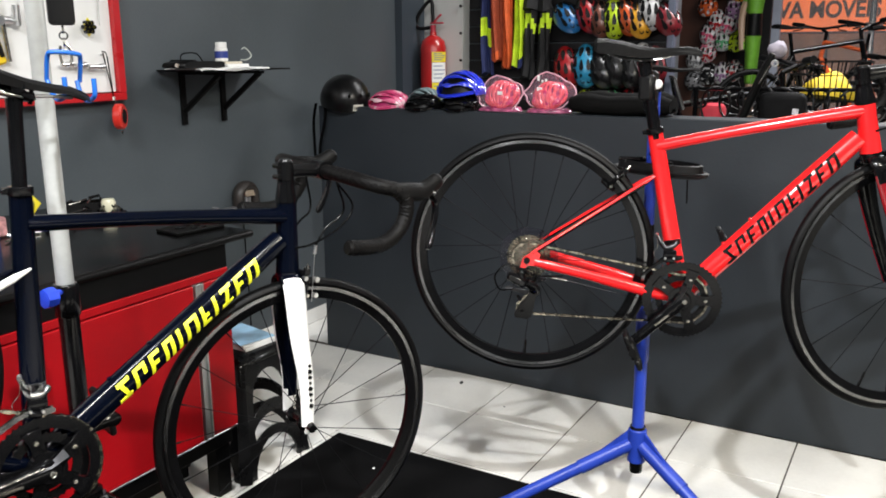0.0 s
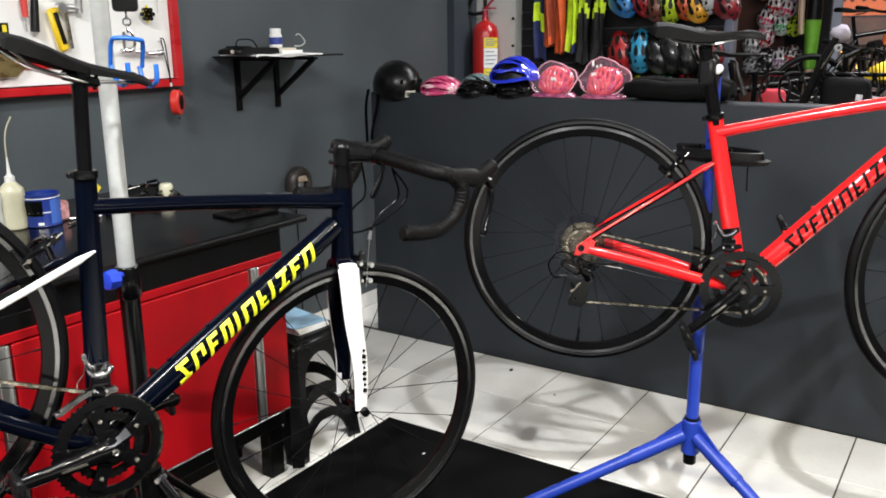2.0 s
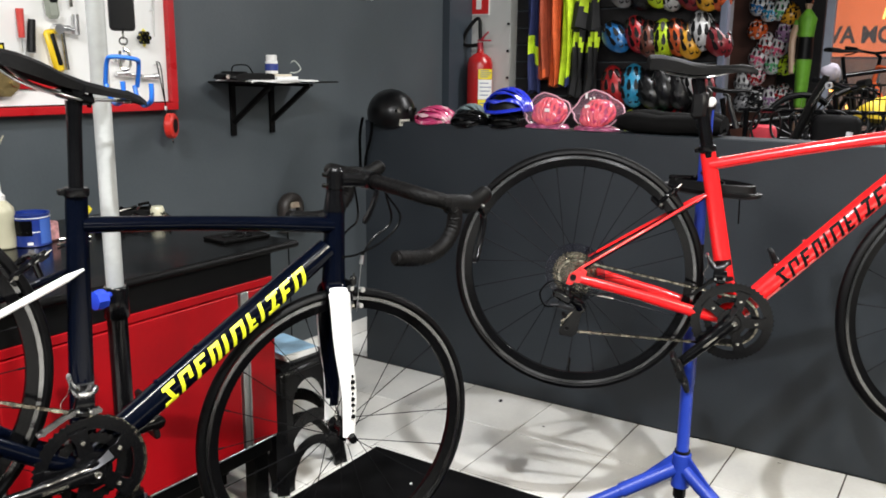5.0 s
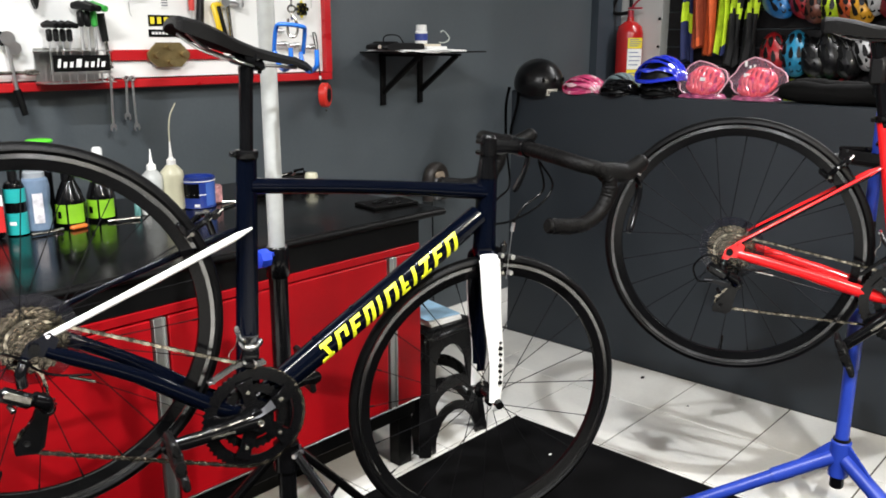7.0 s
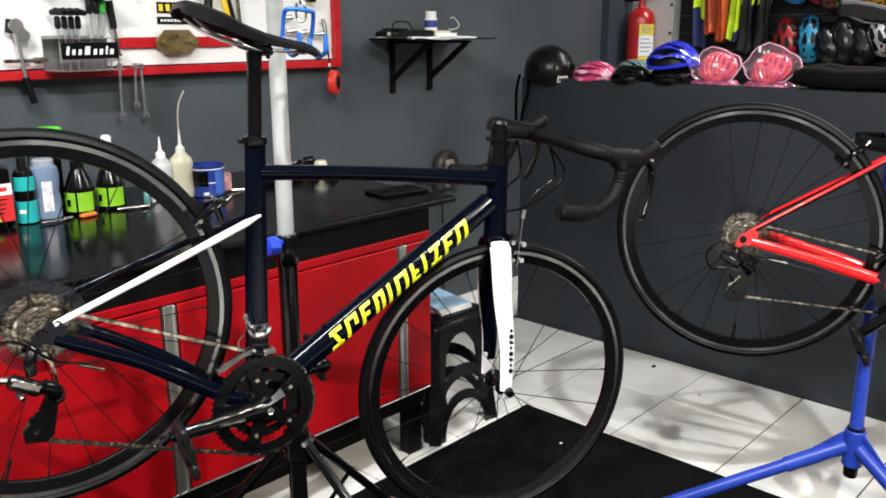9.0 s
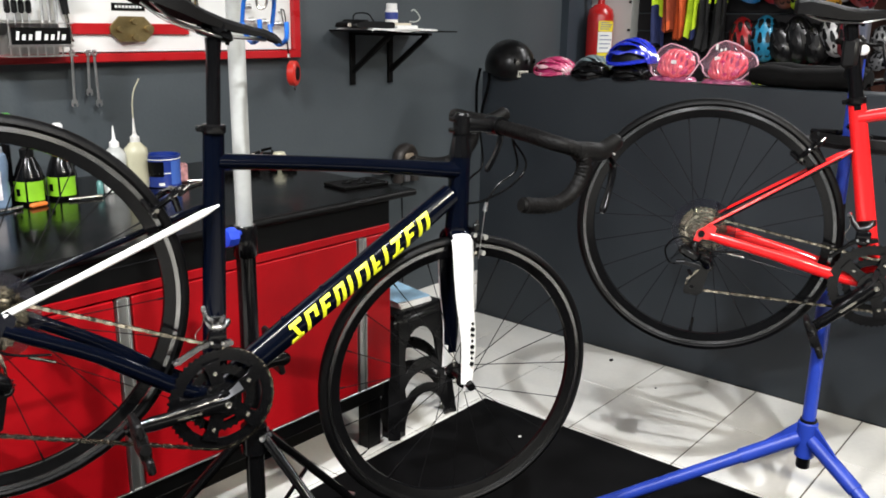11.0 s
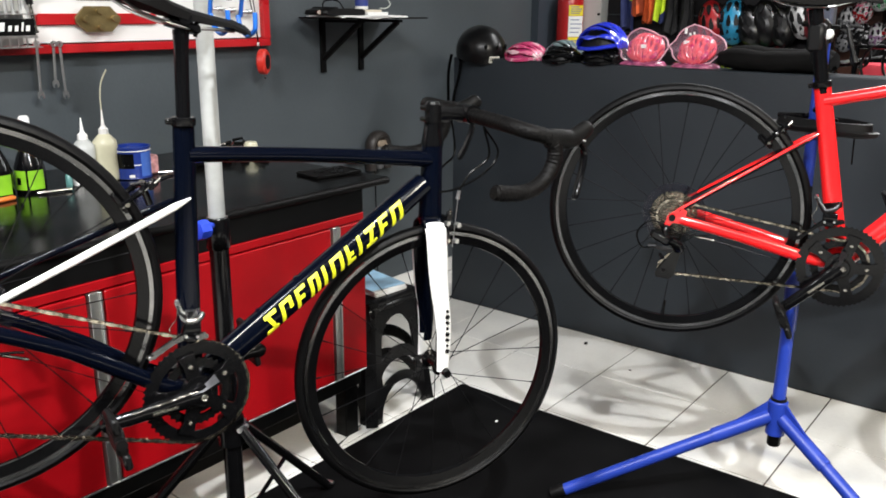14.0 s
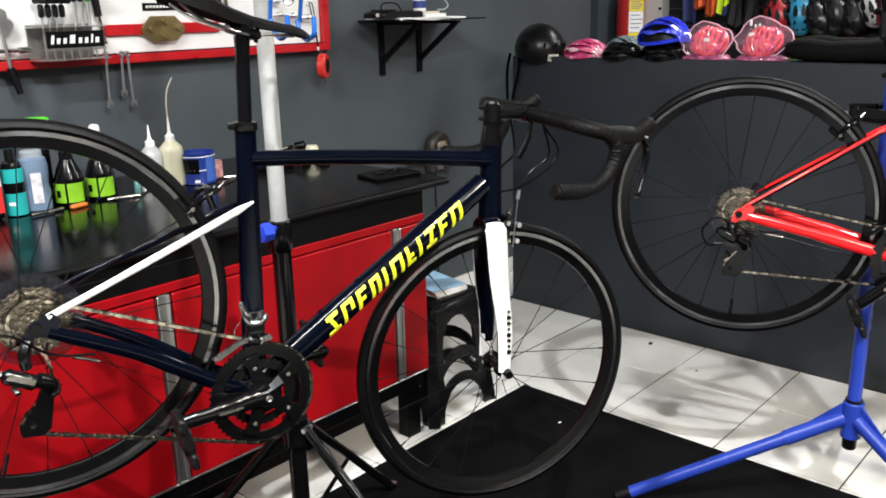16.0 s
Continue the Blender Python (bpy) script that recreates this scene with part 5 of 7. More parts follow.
for x, z, L, ln in ((1.360, 1.310, 0.160, 2), (1.415, 1.308, 0.125, 3), (1.436, 1.308, 0.162, -1)):
    def spanner(bm, L=L):
        rod(bm, (0, 0, -0.012), (0, 0, -L + 0.012), 0.0048, n=8, flat=(0.5, 1))
        lathe(bm, [(0.0055, -0.003), (0.0105, -0.003), (0.0105, 0.003), (0.0055, 0.003)], 16, "y", closed=True)
        plate(bm, [(-0.010, -0.004), (-0.011, 0.010), (-0.005, 0.016), (-0.005, 0.004), (0.005, 0.004), (0.005, 0.016), (0.011, 0.010), (0.010, -0.004), (0.003, -0.012), (-0.003, -0.012)], 0.005, Matrix.Translation((0, 0, -L)) @ Matrix.Rotation(radians(180), 4, "Y"))
    tool("spanner", "steel combination spanner hanging under the board", x, z, [("body", M["steel"], spanner)], lean=ln, group="spanners under the board")
gauge = thing("cable_gauge", "octagonal bronze plate with four knobs", "tool", pose(1.583, BDY - 0.018, 1.385), "tools on the board")
bm = B()
plate(bm, [(-0.082, 0.006), (-0.045, 0.042), (0.045, 0.042), (0.082, 0.006), (0.078, -0.012), (0.045, -0.042), (-0.045, -0.042), (-0.080, -0.012)], 0.010)
part("plate", bm, M["brass"], gauge, smooth=False)
for x, z in ((-0.052, 0.0), (0.052, 0.002), (0.0, 0.026), (0.0, -0.026)):
    bm = B()
    lathe(bm, [(0.010, -0.022), (0.012, -0.018), (0.006, -0.012), (0.007, -0.004)], 12, "y", at=(x, 0, z))
    part("knob", bm, M["brass"], gauge)
tool("screwdriver", "small red-handled screwdriver on the board", 1.684, 1.588, [("handle", tint("red_handle", (0.55, 0.05, 0.04)), tube_fill(((0, 0, 0.045), (0, 0, -0.050), 0.013, 0.010))), ("blade", M["steel"], tube_fill(((0, 0, -0.05), (0, 0, -0.100), 0.0025)))])
tool("chisel", "short dark-handled tool on the board", 1.722, 1.560, [("handle", M["plastic"], tube_fill(((0, 0, 0.04), (-0.004, 0, -0.07), 0.012, 0.015)))], lean=4)
tool("cutter_knife", "yellow and black snap-off cutter on the board", 1.790, 1.530, [("body", tint("cutter_yellow", (0.80, 0.55, 0.02)), lambda bm: box(bm, (0, 0, -0.035), (0.040, 0.018, 0.150), 0.008)), ("slide", M["plastic"], lambda bm: box(bm, (0.004, -0.011, -0.03), (0.016, 0.008, 0.110), 0.003))], lean=-14)
tool("wire_stripper", "grey-green handled wire tool on the board", 1.800, 1.680, [("body", tint("grey_green_plastic", (0.30, 0.32, 0.27)), lambda bm: box(bm, (0, 0, 0.0), (0.050, 0.020, 0.150), 0.012)), ("inset", M["plastic"], lambda bm: box(bm, (0.004, -0.011, 0.02), (0.028, 0.004, 0.080), 0.004))], lean=-5)
tool("hammer", "steel-headed hammer hanging on the board", 1.834, 1.572, [("handle", M["dull"], tube_fill(((0, 0, 0), (0.004, 0, -0.140), 0.007))), ("head", M["steel"], tube_fill(((-0.030, 0, 0.004), (0.030, 0, 0.000), 0.013), ((-0.020, -0.02, 0), (-0.020, 0.01, 0), 0.018)))], lean=-3)
tool("socket", "steel socket piece on the board", 1.890, 1.590, [("body", M["steel"], tube_fill(((0, 0, 0.035), (0, 0, -0.035), 0.013), ((-0.03, 0, -0.02), (0.01, 0, -0.02), 0.010)))])
tool("drill_bit", "long thin steel bit on the board", 1.875, 1.700, [("bit", M["dull"], tube_fill(((0, 0, 0.06), (0.003, 0, -0.05), 0.006)))])


def cluster(bm):
    for k in range(7):
        a = 2 * math.pi * k / 6
        c = (0.018 * math.cos(a) * (k < 6), 0.018 * math.sin(a) * (k < 6))
        lathe(bm, [(0.0055, -0.014), (0.0085, -0.014), (0.0085, 0.008), (0.0055, 0.008)], 12, "y", at=(c[0], 0, c[1]), closed=True)


tool("socket_cluster", "round cluster of small sockets on the board", 2.178, 1.555, [("sockets", M["black"], cluster), ("backing", M["label_yellow"], lambda bm: plate(bm, [(-0.026, 0), (0, 0.034), (0.026, 0), (0, -0.034)], 0.006))])
tool("scriber", "thin pale scriber on the board", 2.233, 1.660, [("body", tint("pale_grey_plastic", (0.55, 0.55, 0.53)), tube_fill(((0, 0, 0.05), (-0.004, 0, -0.10), 0.005, 0.002)))])
for x, z, w in ((2.19, 1.408, 0.05), (2.06, 1.42, 0.03), (2.05, 1.47, 0.025), (2.12, 1.415, 0.03)):
    tool("socket", "small steel socket on the board", x, z, [("body", M["steel"], tube_fill(((-w / 2, 0, 0), (w / 2, 0, 0), 0.008), ((w / 2, 0, 0), (w / 2 + 0.018, 0, 0.002), 0.0115)))])
tool("cable_loop", "thin black cable loop hanging on the board", 2.240, 1.455, [("loop", M["cable"], lambda bm: (sweep(bm, smooth_path([(-0.012, 0, 0.01), (0.004, -0.004, 0.0), (0.012, -0.006, -0.08), (0.018, -0.006, -0.165)], 5), 0.0024, 6), sweep(bm, smooth_path([(-0.008, 0, 0.006), (-0.004, -0.006, -0.04), (0.006, -0.008, -0.10), (0.018, -0.006, -0.16)], 5), 0.0024, 6))), ("tip", M["paper"], lambda bm: box(bm, (0.019, -0.006, -0.170), (0.010, 0.006, 0.014), 0.001))])
tape = thing("tape_measure", "red tape measure hanging at the board's corner", "tape measure", pose(2.262, BDY - 0.052, 1.216, 0, 0, 34), "tools on the board")
bm = B()
lathe(bm, [(0.030, -0.016), (0.044, -0.016), (0.050, -0.010), (0.050, 0.012), (0.044, 0.018)], 28, "y")
part("case", bm, tint("tape_red", (0.62, 0.03, 0.02), 0.35), tape)
bm = B()
lathe(bm, [(0.010, -0.020), (0.028, -0.018), (0.030, -0.012)], 24, "y")
part("hub", bm, M["plastic"], tape, "dark hub with steel centre")
bm = B()
rod(bm, (-0.034, -0.004, 0.045), (-0.006, -0.004, -0.062), 0.0010, n=5)
rod(bm, (-0.0065, -0.004, -0.058), (-0.004, -0.004, -0.066), 0.003, n=6)
rod(bm, (0.010, 0.018, 0.04), (0.010, 0.018, 0.075), 0.0012, n=5)
part("wire", bm, M["dull"], tape)

# ---- shelf, exit sign ----
SHELF_BEFORE = set(bpy.data.objects)
shelf = thing("wall_shelf", "small black shelf on two angle brackets", "shelf", pose(2.80, BY, 1.385))
bm = B()
box(bm, (0.004, -0.140, 0.006), (0.535, 0.276, 0.006), 0.001)
part("board", bm, M["bench_black"], shelf, smooth=False)
for x in (-0.132, 0.110):
    bm = B()
    box(bm, (x, -0.008, -0.115), (0.029, 0.012, 0.230), 0.001)
    box(bm, (x, -0.130, -0.007), (0.029, 0.246, 0.012), 0.001)
    sweep(bm, [(x, -0.014, -0.170), (x, -0.236, -0.010)], 0.0125, 8, flat=(1.15, 1.0))
    part("bracket", bm, M["bench_black"], shelf, "black steel angle bracket", smooth=False)
for k in range(4):
    bm = B()
    x0, x1, lift = -0.218 + 0.008 * k, 0.185 - 0.016 * (k % 3), 0.0016 * k
    rows = []
    for i in range(19):
        f = i / 18
        sag = 0.0030 * math.sin(9 * f + k) + 0.0016 * math.sin(23 * f + 2 * k)
        rows.append([(x0 + (x1 - x0) * f, y, 0.0022 + lift + z) for y, z in ((-0.113 - 0.002 * k, sag - 0.0045), (-0.1095 - 0.0014 * k, sag), (0.10, 0.0), (0.10, 0.0012), (-0.1100 - 0.0014 * k, sag + 0.0012), (-0.1145 - 0.002 * k, sag - 0.0045))])
    rings(bm, rows)
    for v in bm.verts:
        v.co.z = max(v.co.z, lift + 0.0004) if v.co.y > -0.105 else v.co.z
    simple("paper_sheet", "white paper sheets curling over the shelf's edge", "paper", bm, M["paper"], (2.732, BY - 0.172, 1.4025), group="papers on the shelf", smooth=False)
case = thing("black_case", "flat black case with a carrying loop on the shelf", "case", pose(2.580, BY - 0.195, 1.4105, 0, 0, 0))
bm = B()
outline = [(-0.128, 0.004), (-0.120, 0.020), (-0.085, 0.027), (-0.078, 0.034), (-0.066, 0.034), (-0.060, 0.027), (0.010, 0.028), (0.080, 0.026), (0.094, 0.022), (0.096, 0.002), (0.0, 0.0), (-0.110, 0.0)]
plate(bm, outline, 0.130)
part("body", bm, M["plastic"], case, smooth=False)
bm = B()
rod(bm, (-0.124, -0.030, 0.012), (-0.140, -0.034, 0.012), 0.007, 0.009, n=12)
part("knob", bm, M["dull"], case, "small steel knob")
bm = B()
box(bm, (0, 0, 0.007), (0.125, 0.12, 0.013), 0.002)
simple("notebook", "white notebook on the papers", "book", bm, M["paper"], (2.770, BY - 0.19, 1.4105), (0, 0, -3), smooth=False)
bm = B()
box(bm, (0, 0, 0.005), (0.090, 0.10, 0.010), 0.002)
simple("notebook", "cream-covered notebook lying on the white one", "book", bm, tint("cream_cover", (0.66, 0.60, 0.48)), (2.764, BY - 0.185, 1.4235), (0, 0, -8), smooth=False)
jar = thing("pill_jar", "white plastic jar with blue label", "jar", pose(2.765, BY - 0.155, 1.4340))
bm = B()
lathe(bm, [(0.025, 0), (0.028, 0.003), (0.028, 0.052), (0.021, 0.060)], 20)
part("body", bm, tint("white_cap", (0.8, 0.8, 0.78)), jar)
bm = B()
lathe(bm, [(0.0245, 0.058), (0.0245, 0.080), (0.020, 0.082)], 20)
part("lid", bm, tint("white_cap", (0.8, 0.8, 0.78)), jar)
bm = B()
lathe(bm, [(0.0283, 0.014), (0.0290, 0.014), (0.0290, 0.044), (0.0283, 0.044)], 20, closed=True)
part("label_band", bm, tint("navy_label", (0.03, 0.05, 0.24)), jar)
for pts, mt, lab in (([(2.500, 2.66, 1.4382), (2.510, 2.67, 1.458), (2.540, 2.68, 1.470), (2.600, 2.675, 1.468), (2.618, 2.66, 1.4375)], M["cable"], "thin black cord on the case"), ([(2.845, 2.66, 1.4400), (2.895, 2.67, 1.440), (2.935, 2.68, 1.456), (2.938, 2.70, 1.480), (2.915, 2.70, 1.492), (2.888, 2.69, 1.486)], tint("clear_grey_tube", (0.45, 0.48, 0.44)), "thin pale tube looped on the notebook")):
    bm = B()
    sweep(bm, smooth_path(pts, 6), 0.0028, 8)
    simple("cord", lab, "cord", bm, mt)
for ob in [o for o in bpy.data.objects if o not in SHELF_BEFORE and o.parent is None]:
    ob.location.z -= 0.006 if ob.name.startswith("wall_shelf") else 0.0137
sign = thing("exit_sign", "green and white exit sign on the wall", "sign", pose(3.52, BY - 0.006, 1.900))
bm = B()
box(bm, (0, 0, 0), (0.345, 0.006, 0.20), 0.001)
part("border", bm, M["paper"], sign, smooth=False)
bm = B()
box(bm, (0, -0.0042, 0), (0.325, 0.003, 0.18), 0.001)
part("face", bm, M["green_sign"], sign, smooth=False)
bm = B()
plate(bm, [(0.06, -0.08), (0.10, -0.07), (0.13, -0.04), (0.11, -0.05), (0.12, -0.02), (0.09, -0.05)], 0.002, Matrix.Translation((0, -0.0066, 0)))
part("arrow", bm, M["paper"], sign, "white arrow shape", smooth=False)
bm = B()
plate(bm, [(-0.13, -0.08), (-0.04, -0.08), (-0.05, -0.05), (-0.07, -0.06), (-0.08, -0.03), (-0.12, -0.04)], 0.002, Matrix.Translation((0, -0.0066, 0)))
part("step_shape", bm, M["paper"], sign, "white shape", smooth=False)


# ---- repair stand, hanging scale and hook of the navy bicycle ----
PX, PY = 1.130, 1.606
stand = thing("repair_stand", "tall grey and black tripod repair stand", "repair stand", pose(PX, PY, 0))
bm = B()
sweep(bm, [(0, 0, 0.95), (0, 0, 1.5), (0, 0, 2.02)], 0.0190, 18)
part("upper_pole", bm, M["greypole"], stand, "worn pale grey steel pole")
bm = B()
sweep(bm, [(0, 0, 0.10), (0, 0, 0.90)], 0.0225, 18)
sweep(bm, [(0, 0, 0.895), (0, 0, 0.900), (0, 0, 0.965), (0, 0, 0.970)], [0.024, 0.0275, 0.0275, 0.024], 18)
part("lower_pole", bm, M["gloss"], stand, "black lower pole with collar")
bm = B()
rod(bm, (-0.02, -0.010, 0.957), (-0.052, -0.026, 0.957), 0.007, n=8)
lathe(bm, [(0.010, -0.016), (0.021, -0.014), (0.023, 0.0), (0.021, 0.012), (0.012, 0.014)], 8, "x", at=(-0.062, -0.030, 0.957))
part("clamp_knob", bm, tint("knob_blue", (0.015, 0.05, 0.50)), stand, "blue plastic clamp knob")
bm = B()
sweep(bm, [(0, 0, 0.395), (0, 0, 0.40), (0, 0, 0.47), (0, 0, 0.475)], [0.024, 0.032, 0.032, 0.024], 16)
part("leg_collar", bm, M["gloss"], stand)
for k, (fx, fy) in enumerate(((0.455, 0.135), (0.11, -0.44), (-0.42, 0.20))):
    d = Vector((fx, fy, 0)).normalized()
    bm = B()
    sweep(bm, [d * 0.03 + Vector((0, 0, 0.445)), Vector((fx, fy, 0.022)) + d * -0.02, Vector((fx, fy, 0.012))], [0.0125, 0.0125, 0.011], 10, flat=(1, 1))
    leg = part("leg", bm, M["gloss"], stand, "black tubular leg")
    bm = B()
    rod(bm, (d * 0.035 + Vector((-d.y * 0.016, d.x * 0.016, 0.445))), (d * 0.035 + Vector((d.y * 0.016, -d.x * 0.016, 0.445))), 0.0062, n=8)
    part("leg_bolt", bm, M["steel"], leg)
    bm = B()
    q = Vector((fx, fy, 0.030)) - d * 0.012
    rod(bm, q + Vector((d.y * 0.015, -d.x * 0.015, 0)), q - Vector((d.y * 0.015, -d.x * 0.015, 0)), 0.0055, n=8)
    part("leg_bolt", bm, M["steel"], leg)
    bm = B()
    rod(bm, Vector((0, 0, 0.16)) + d * 0.022, d * (Vector((fx, fy, 0)).length * 0.52) + Vector((0, 0, 0.245)), 0.006, n=8)
    part("brace", bm, M["gloss"], stand, "thin black leg brace")
bm = B()
sweep(bm, [(0, 0, 0.12), (0, 0, 0.125), (0, 0, 0.185), (0, 0, 0.19)], [0.024, 0.029, 0.029, 0.024], 16)
part("brace_collar", bm, M["gloss"], stand)
bm = B()
hk = Vector((1.037 - PX, 1.397 - PY, 0))
sweep(bm, [(0, 0, 1.985), (hk.x * 1.15, hk.y * 1.15, 1.985)], 0.016, 12)
rod(bm, (hk.x, hk.y, 1.985), (hk.x, hk.y, 1.90), 0.004, n=8)
part("arm", bm, M["greypole"], stand, "grey arm that carries the scale")
scale_ob = thing("hanging_scale", "black tubular luggage scale with steel hook", "scale", pose(1.037, 1.397, 1.362, 0, 0, -38))
bm = B()
box(bm, (0, 0, 0.345), (0.046, 0.034, 0.385), 0.007, seg=2)
part("body", bm, M["plastic"], scale_ob)
bm = B()
for k in range(3):
    lathe(bm, [(0.0055, -0.0018), (0.0085, -0.0018), (0.0085, 0.0018), (0.0055, 0.0018)], 12, "y" if k % 2 else "x", at=(0, 0, 0.146 - 0.012 * k), closed=True)
part("chain_link", bm, M["dull"], scale_ob)
bm = B()
sweep(bm, smooth_path([(0.0, 0, 0.122), (0.008, 0, 0.112), (0.010, 0, 0.092), (0.004, 0, 0.082), (-0.006, 0, 0.084), (-0.009, 0, 0.100), (-0.007, 0, 0.116)], 4), 0.0026, 8)
part("snap_hook", bm, M["dull"], scale_ob)
bm = B()
rod(bm, (0, 0, 0.535), (0, 0, 0.552), 0.005, n=8)
part("eyelet", bm, M["dull"], scale_ob)
cradle = thing("saddle_hook", "blue dipped double hook under the saddle", "hook", pose(1.029, 1.376, 1.371))
bm = B()
ax = Vector((math.cos(radians(-18.3)), math.sin(radians(-18.3)), 0))
ay = Vector((-ax.y, ax.x, 0))
sweep(bm, smooth_path([ax * -0.028 + ay * 0.052 + Vector((0, 0, 0.045)), ax * -0.028 + ay * 0.034 + Vector((0, 0, 0.088)), ax * -0.020 + ay * 0.020 + Vector((0, 0, 0.096)), ax * 0.020 + ay * 0.020 + Vector((0, 0, 0.092)), ax * 0.031 + ay * 0.034 + Vector((0, 0, 0.083)), ax * 0.032 + ay * 0.052 + Vector((0, 0, 0.040))], 5), 0.0043, 10)
for s, dz in ((-1, 0.0), (1, -0.004)):
    sweep(bm, smooth_path([ax * (0.027 * s) + ay * 0.052 + Vector((0, 0, 0.045 + dz)), ax * (0.026 * s) + ay * 0.036 + Vector((0, 0, 0.022 + dz)), ax * (0.026 * s) + ay * 0.004 + Vector((0, 0, 0.010 + dz)), ax * (0.026 * s) + ay * -0.032 + Vector((0, 0, 0.018 + dz)), ax * (0.026 * s) + ay * -0.040 + Vector((0, 0, 0.030 + dz)), ax * (0.026 * s) + ay * -0.040 + Vector((0, 0, 0.052 + dz))], 5), 0.0046, 10)
part("hook_rod", bm, M["hookblue"], cradle)

# ---- blue stand of the red bicycle ----
QX, QY = 2.290, 0.648
bs = thing("bike_stand", "blue steel tripod bicycle stand with clamp", "repair stand", pose(QX, QY, 0))
bm = B()
sweep(bm, [(0, 0, 0.24), (0, 0, 0.60)], 0.0180, 20)
part("lower_tube", bm, M["blue"], bs)
bm = B()
sweep(bm, [(0, 0, 0.58), (0, 0, 0.583), (0, 0, 0.81), (0, 0, 0.813)], [0.0185, 0.0205, 0.0205, 0.0185], 20)
part("outer_sleeve", bm, M["blue"], bs)
bm = B()
sweep(bm, [(0, 0, 0.80), (0, 0, 0.985), (0, 0, 0.988)], [0.0168, 0.0168, 0.0155], 18)
part("middle_collar", bm, M["plastic"], bs, "black collar between the tubes")
bm = B()
sweep(bm, [(0, 0, 0.98), (0, 0, 1.36)], 0.0150, 18)
part("upper_tube", bm, M["blue"], bs)
bm = B()
sweep(bm, [(0, 0, 0.262), (0, 0, 0.265), (0, 0, 0.365), (0, 0, 0.368)], [0.024, 0.027, 0.027, 0.024], 20)
part("hub_sleeve", bm, M["blue"], bs)
bm = B()
sweep(bm, [(0, 0, 0.228), (0, 0, 0.231), (0, 0, 0.262)], [0.0165, 0.0185, 0.0190], 20)
part("end_cap", bm, M["plastic"], bs, "black plastic end cap")
bm = B()
sweep(bm, [(0, 0, 0.369), (0, 0, 0.376)], 0.0225, 20)
part("ring_seal", bm, M["plastic"], bs, "black ring")
for a in (121, 247, 15.5):
    d = Vector((math.cos(radians(a)), math.sin(radians(a)), 0))
    bm = B()
    sweep(bm, [d * 0.02 + Vector((0, 0, 0.318)), d * 0.17 + Vector((0, 0, 0.243))], 0.0212, 14)
    n = Vector((-d.y, d.x, 0)) * 0.003
    tri = [d * 0.028 + Vector((0, 0, 0.362)), d * 0.15 + Vector((0, 0, 0.266)), d * 0.028 + Vector((0, 0, 0.300))]
    rings(bm, [[p - n for p in tri], [p + n for p in tri]])
    sk = part("leg_socket", bm, M["blue"], bs)
    bm = B()
    sweep(bm, [d * 0.15 + Vector((0, 0, 0.253)), d * 0.60 + Vector((0, 0, 0.024))], 0.0180, 14)
    leg = part("leg", bm, M["blue"], bs)
    bm = B()
    sweep(bm, [d * 0.585 + Vector((0, 0, 0.032)), d * 0.625 + Vector((0, 0, 0.014))], [0.0200, 0.0175], 14)
    part("leg_cap", bm, M["plastic"], leg, "black leg cap")
# clamp at the seat post
sp = RED @ Vector((0.276, 0, 0.470))
bm = B()
v = sp - Vector((QX, QY, 0))
box(bm, (0, 0, 1.365), (0.036, 0.034, 0.034), 0.008)
rod(bm, (0, 0, 1.37), (v.x, v.y, sp.z), 0.013, n=12)
box(bm, (v.x, v.y, sp.z), (0.036, 0.038, 0.070), 0.008, None)
box(bm, (v.x * 0.5, v.y * 0.5, sp.z - 0.012), (0.036, 0.036, 0.110), 0.010, None)
part("clamp", bm, M["plastic"], bs, "black seat post clamp with long jaws")
bm = B()
lathe(bm, [(0.004, -0.022), (0.012, -0.020), (0.013, -0.008), (0.008, 0.008)], 16, "x", at=(-0.040, -0.020, 1.375))
part("clamp_nut", bm, tint("white_cap", (0.8, 0.8, 0.78)), bs, "white plastic nut")
bm = B()
sweep(bm, smooth_path([(-0.03, -0.045, 1.395), (-0.04, -0.060, 1.390), (-0.045, -0.070, 1.36), (-0.045, -0.088, 1.310)], 4), [0.004] * 4 + [0.005] * 4 + [0.006] * 4 + [0.0075], 10)
part("clamp_lever", bm, M["plastic"], bs, "black clamp lever")
TRAY = Matrix.Translation((0.012, -0.020, 1.128)) @ Matrix.Rotation(radians(2.5), 4, "X")
bm = B()
lathe(bm, [(0.002, 0.0), (0.098, 0.0), (0.108, 0.004), (0.112, 0.014), (0.106, 0.017), (0.099, 0.013), (0.096, 0.034), (0.090, 0.036), (0.086, 0.012), (0.002, 0.010)], 36)
bmesh.ops.scale(bm, vec=(0.56, 1.20, 1), verts=bm.verts)
for x, y, r in ((0.0, -0.062, 0.026), (-0.006, 0.066, 0.024)):
    ring = [(x + r * 0.8 * math.cos(a), y + r * 1.3 * math.sin(a), 0.022) for a in [2 * math.pi * i / 18 for i in range(18)]]
    sweep(bm, ring, 0.005, 6, closed=True)
box(bm, (0, 0.018, 0.018), (0.080, 0.006, 0.026), 0.002)
box(bm, (0, -0.022, 0.018), (0.080, 0.006, 0.026), 0.002)
bmesh.ops.transform(bm, matrix=TRAY, verts=bm.verts)
part("tool_tray", bm, M["plastic"], bs, "black plastic tool tray with compartments")
bm = B()
rod(bm, (0.0, -0.100, 1.130), (0.002, -0.102, 1.055), 0.0020, n=6)
part("cord", bm, M["cable"], bs, "thin black cord from the tray")
bm = B()
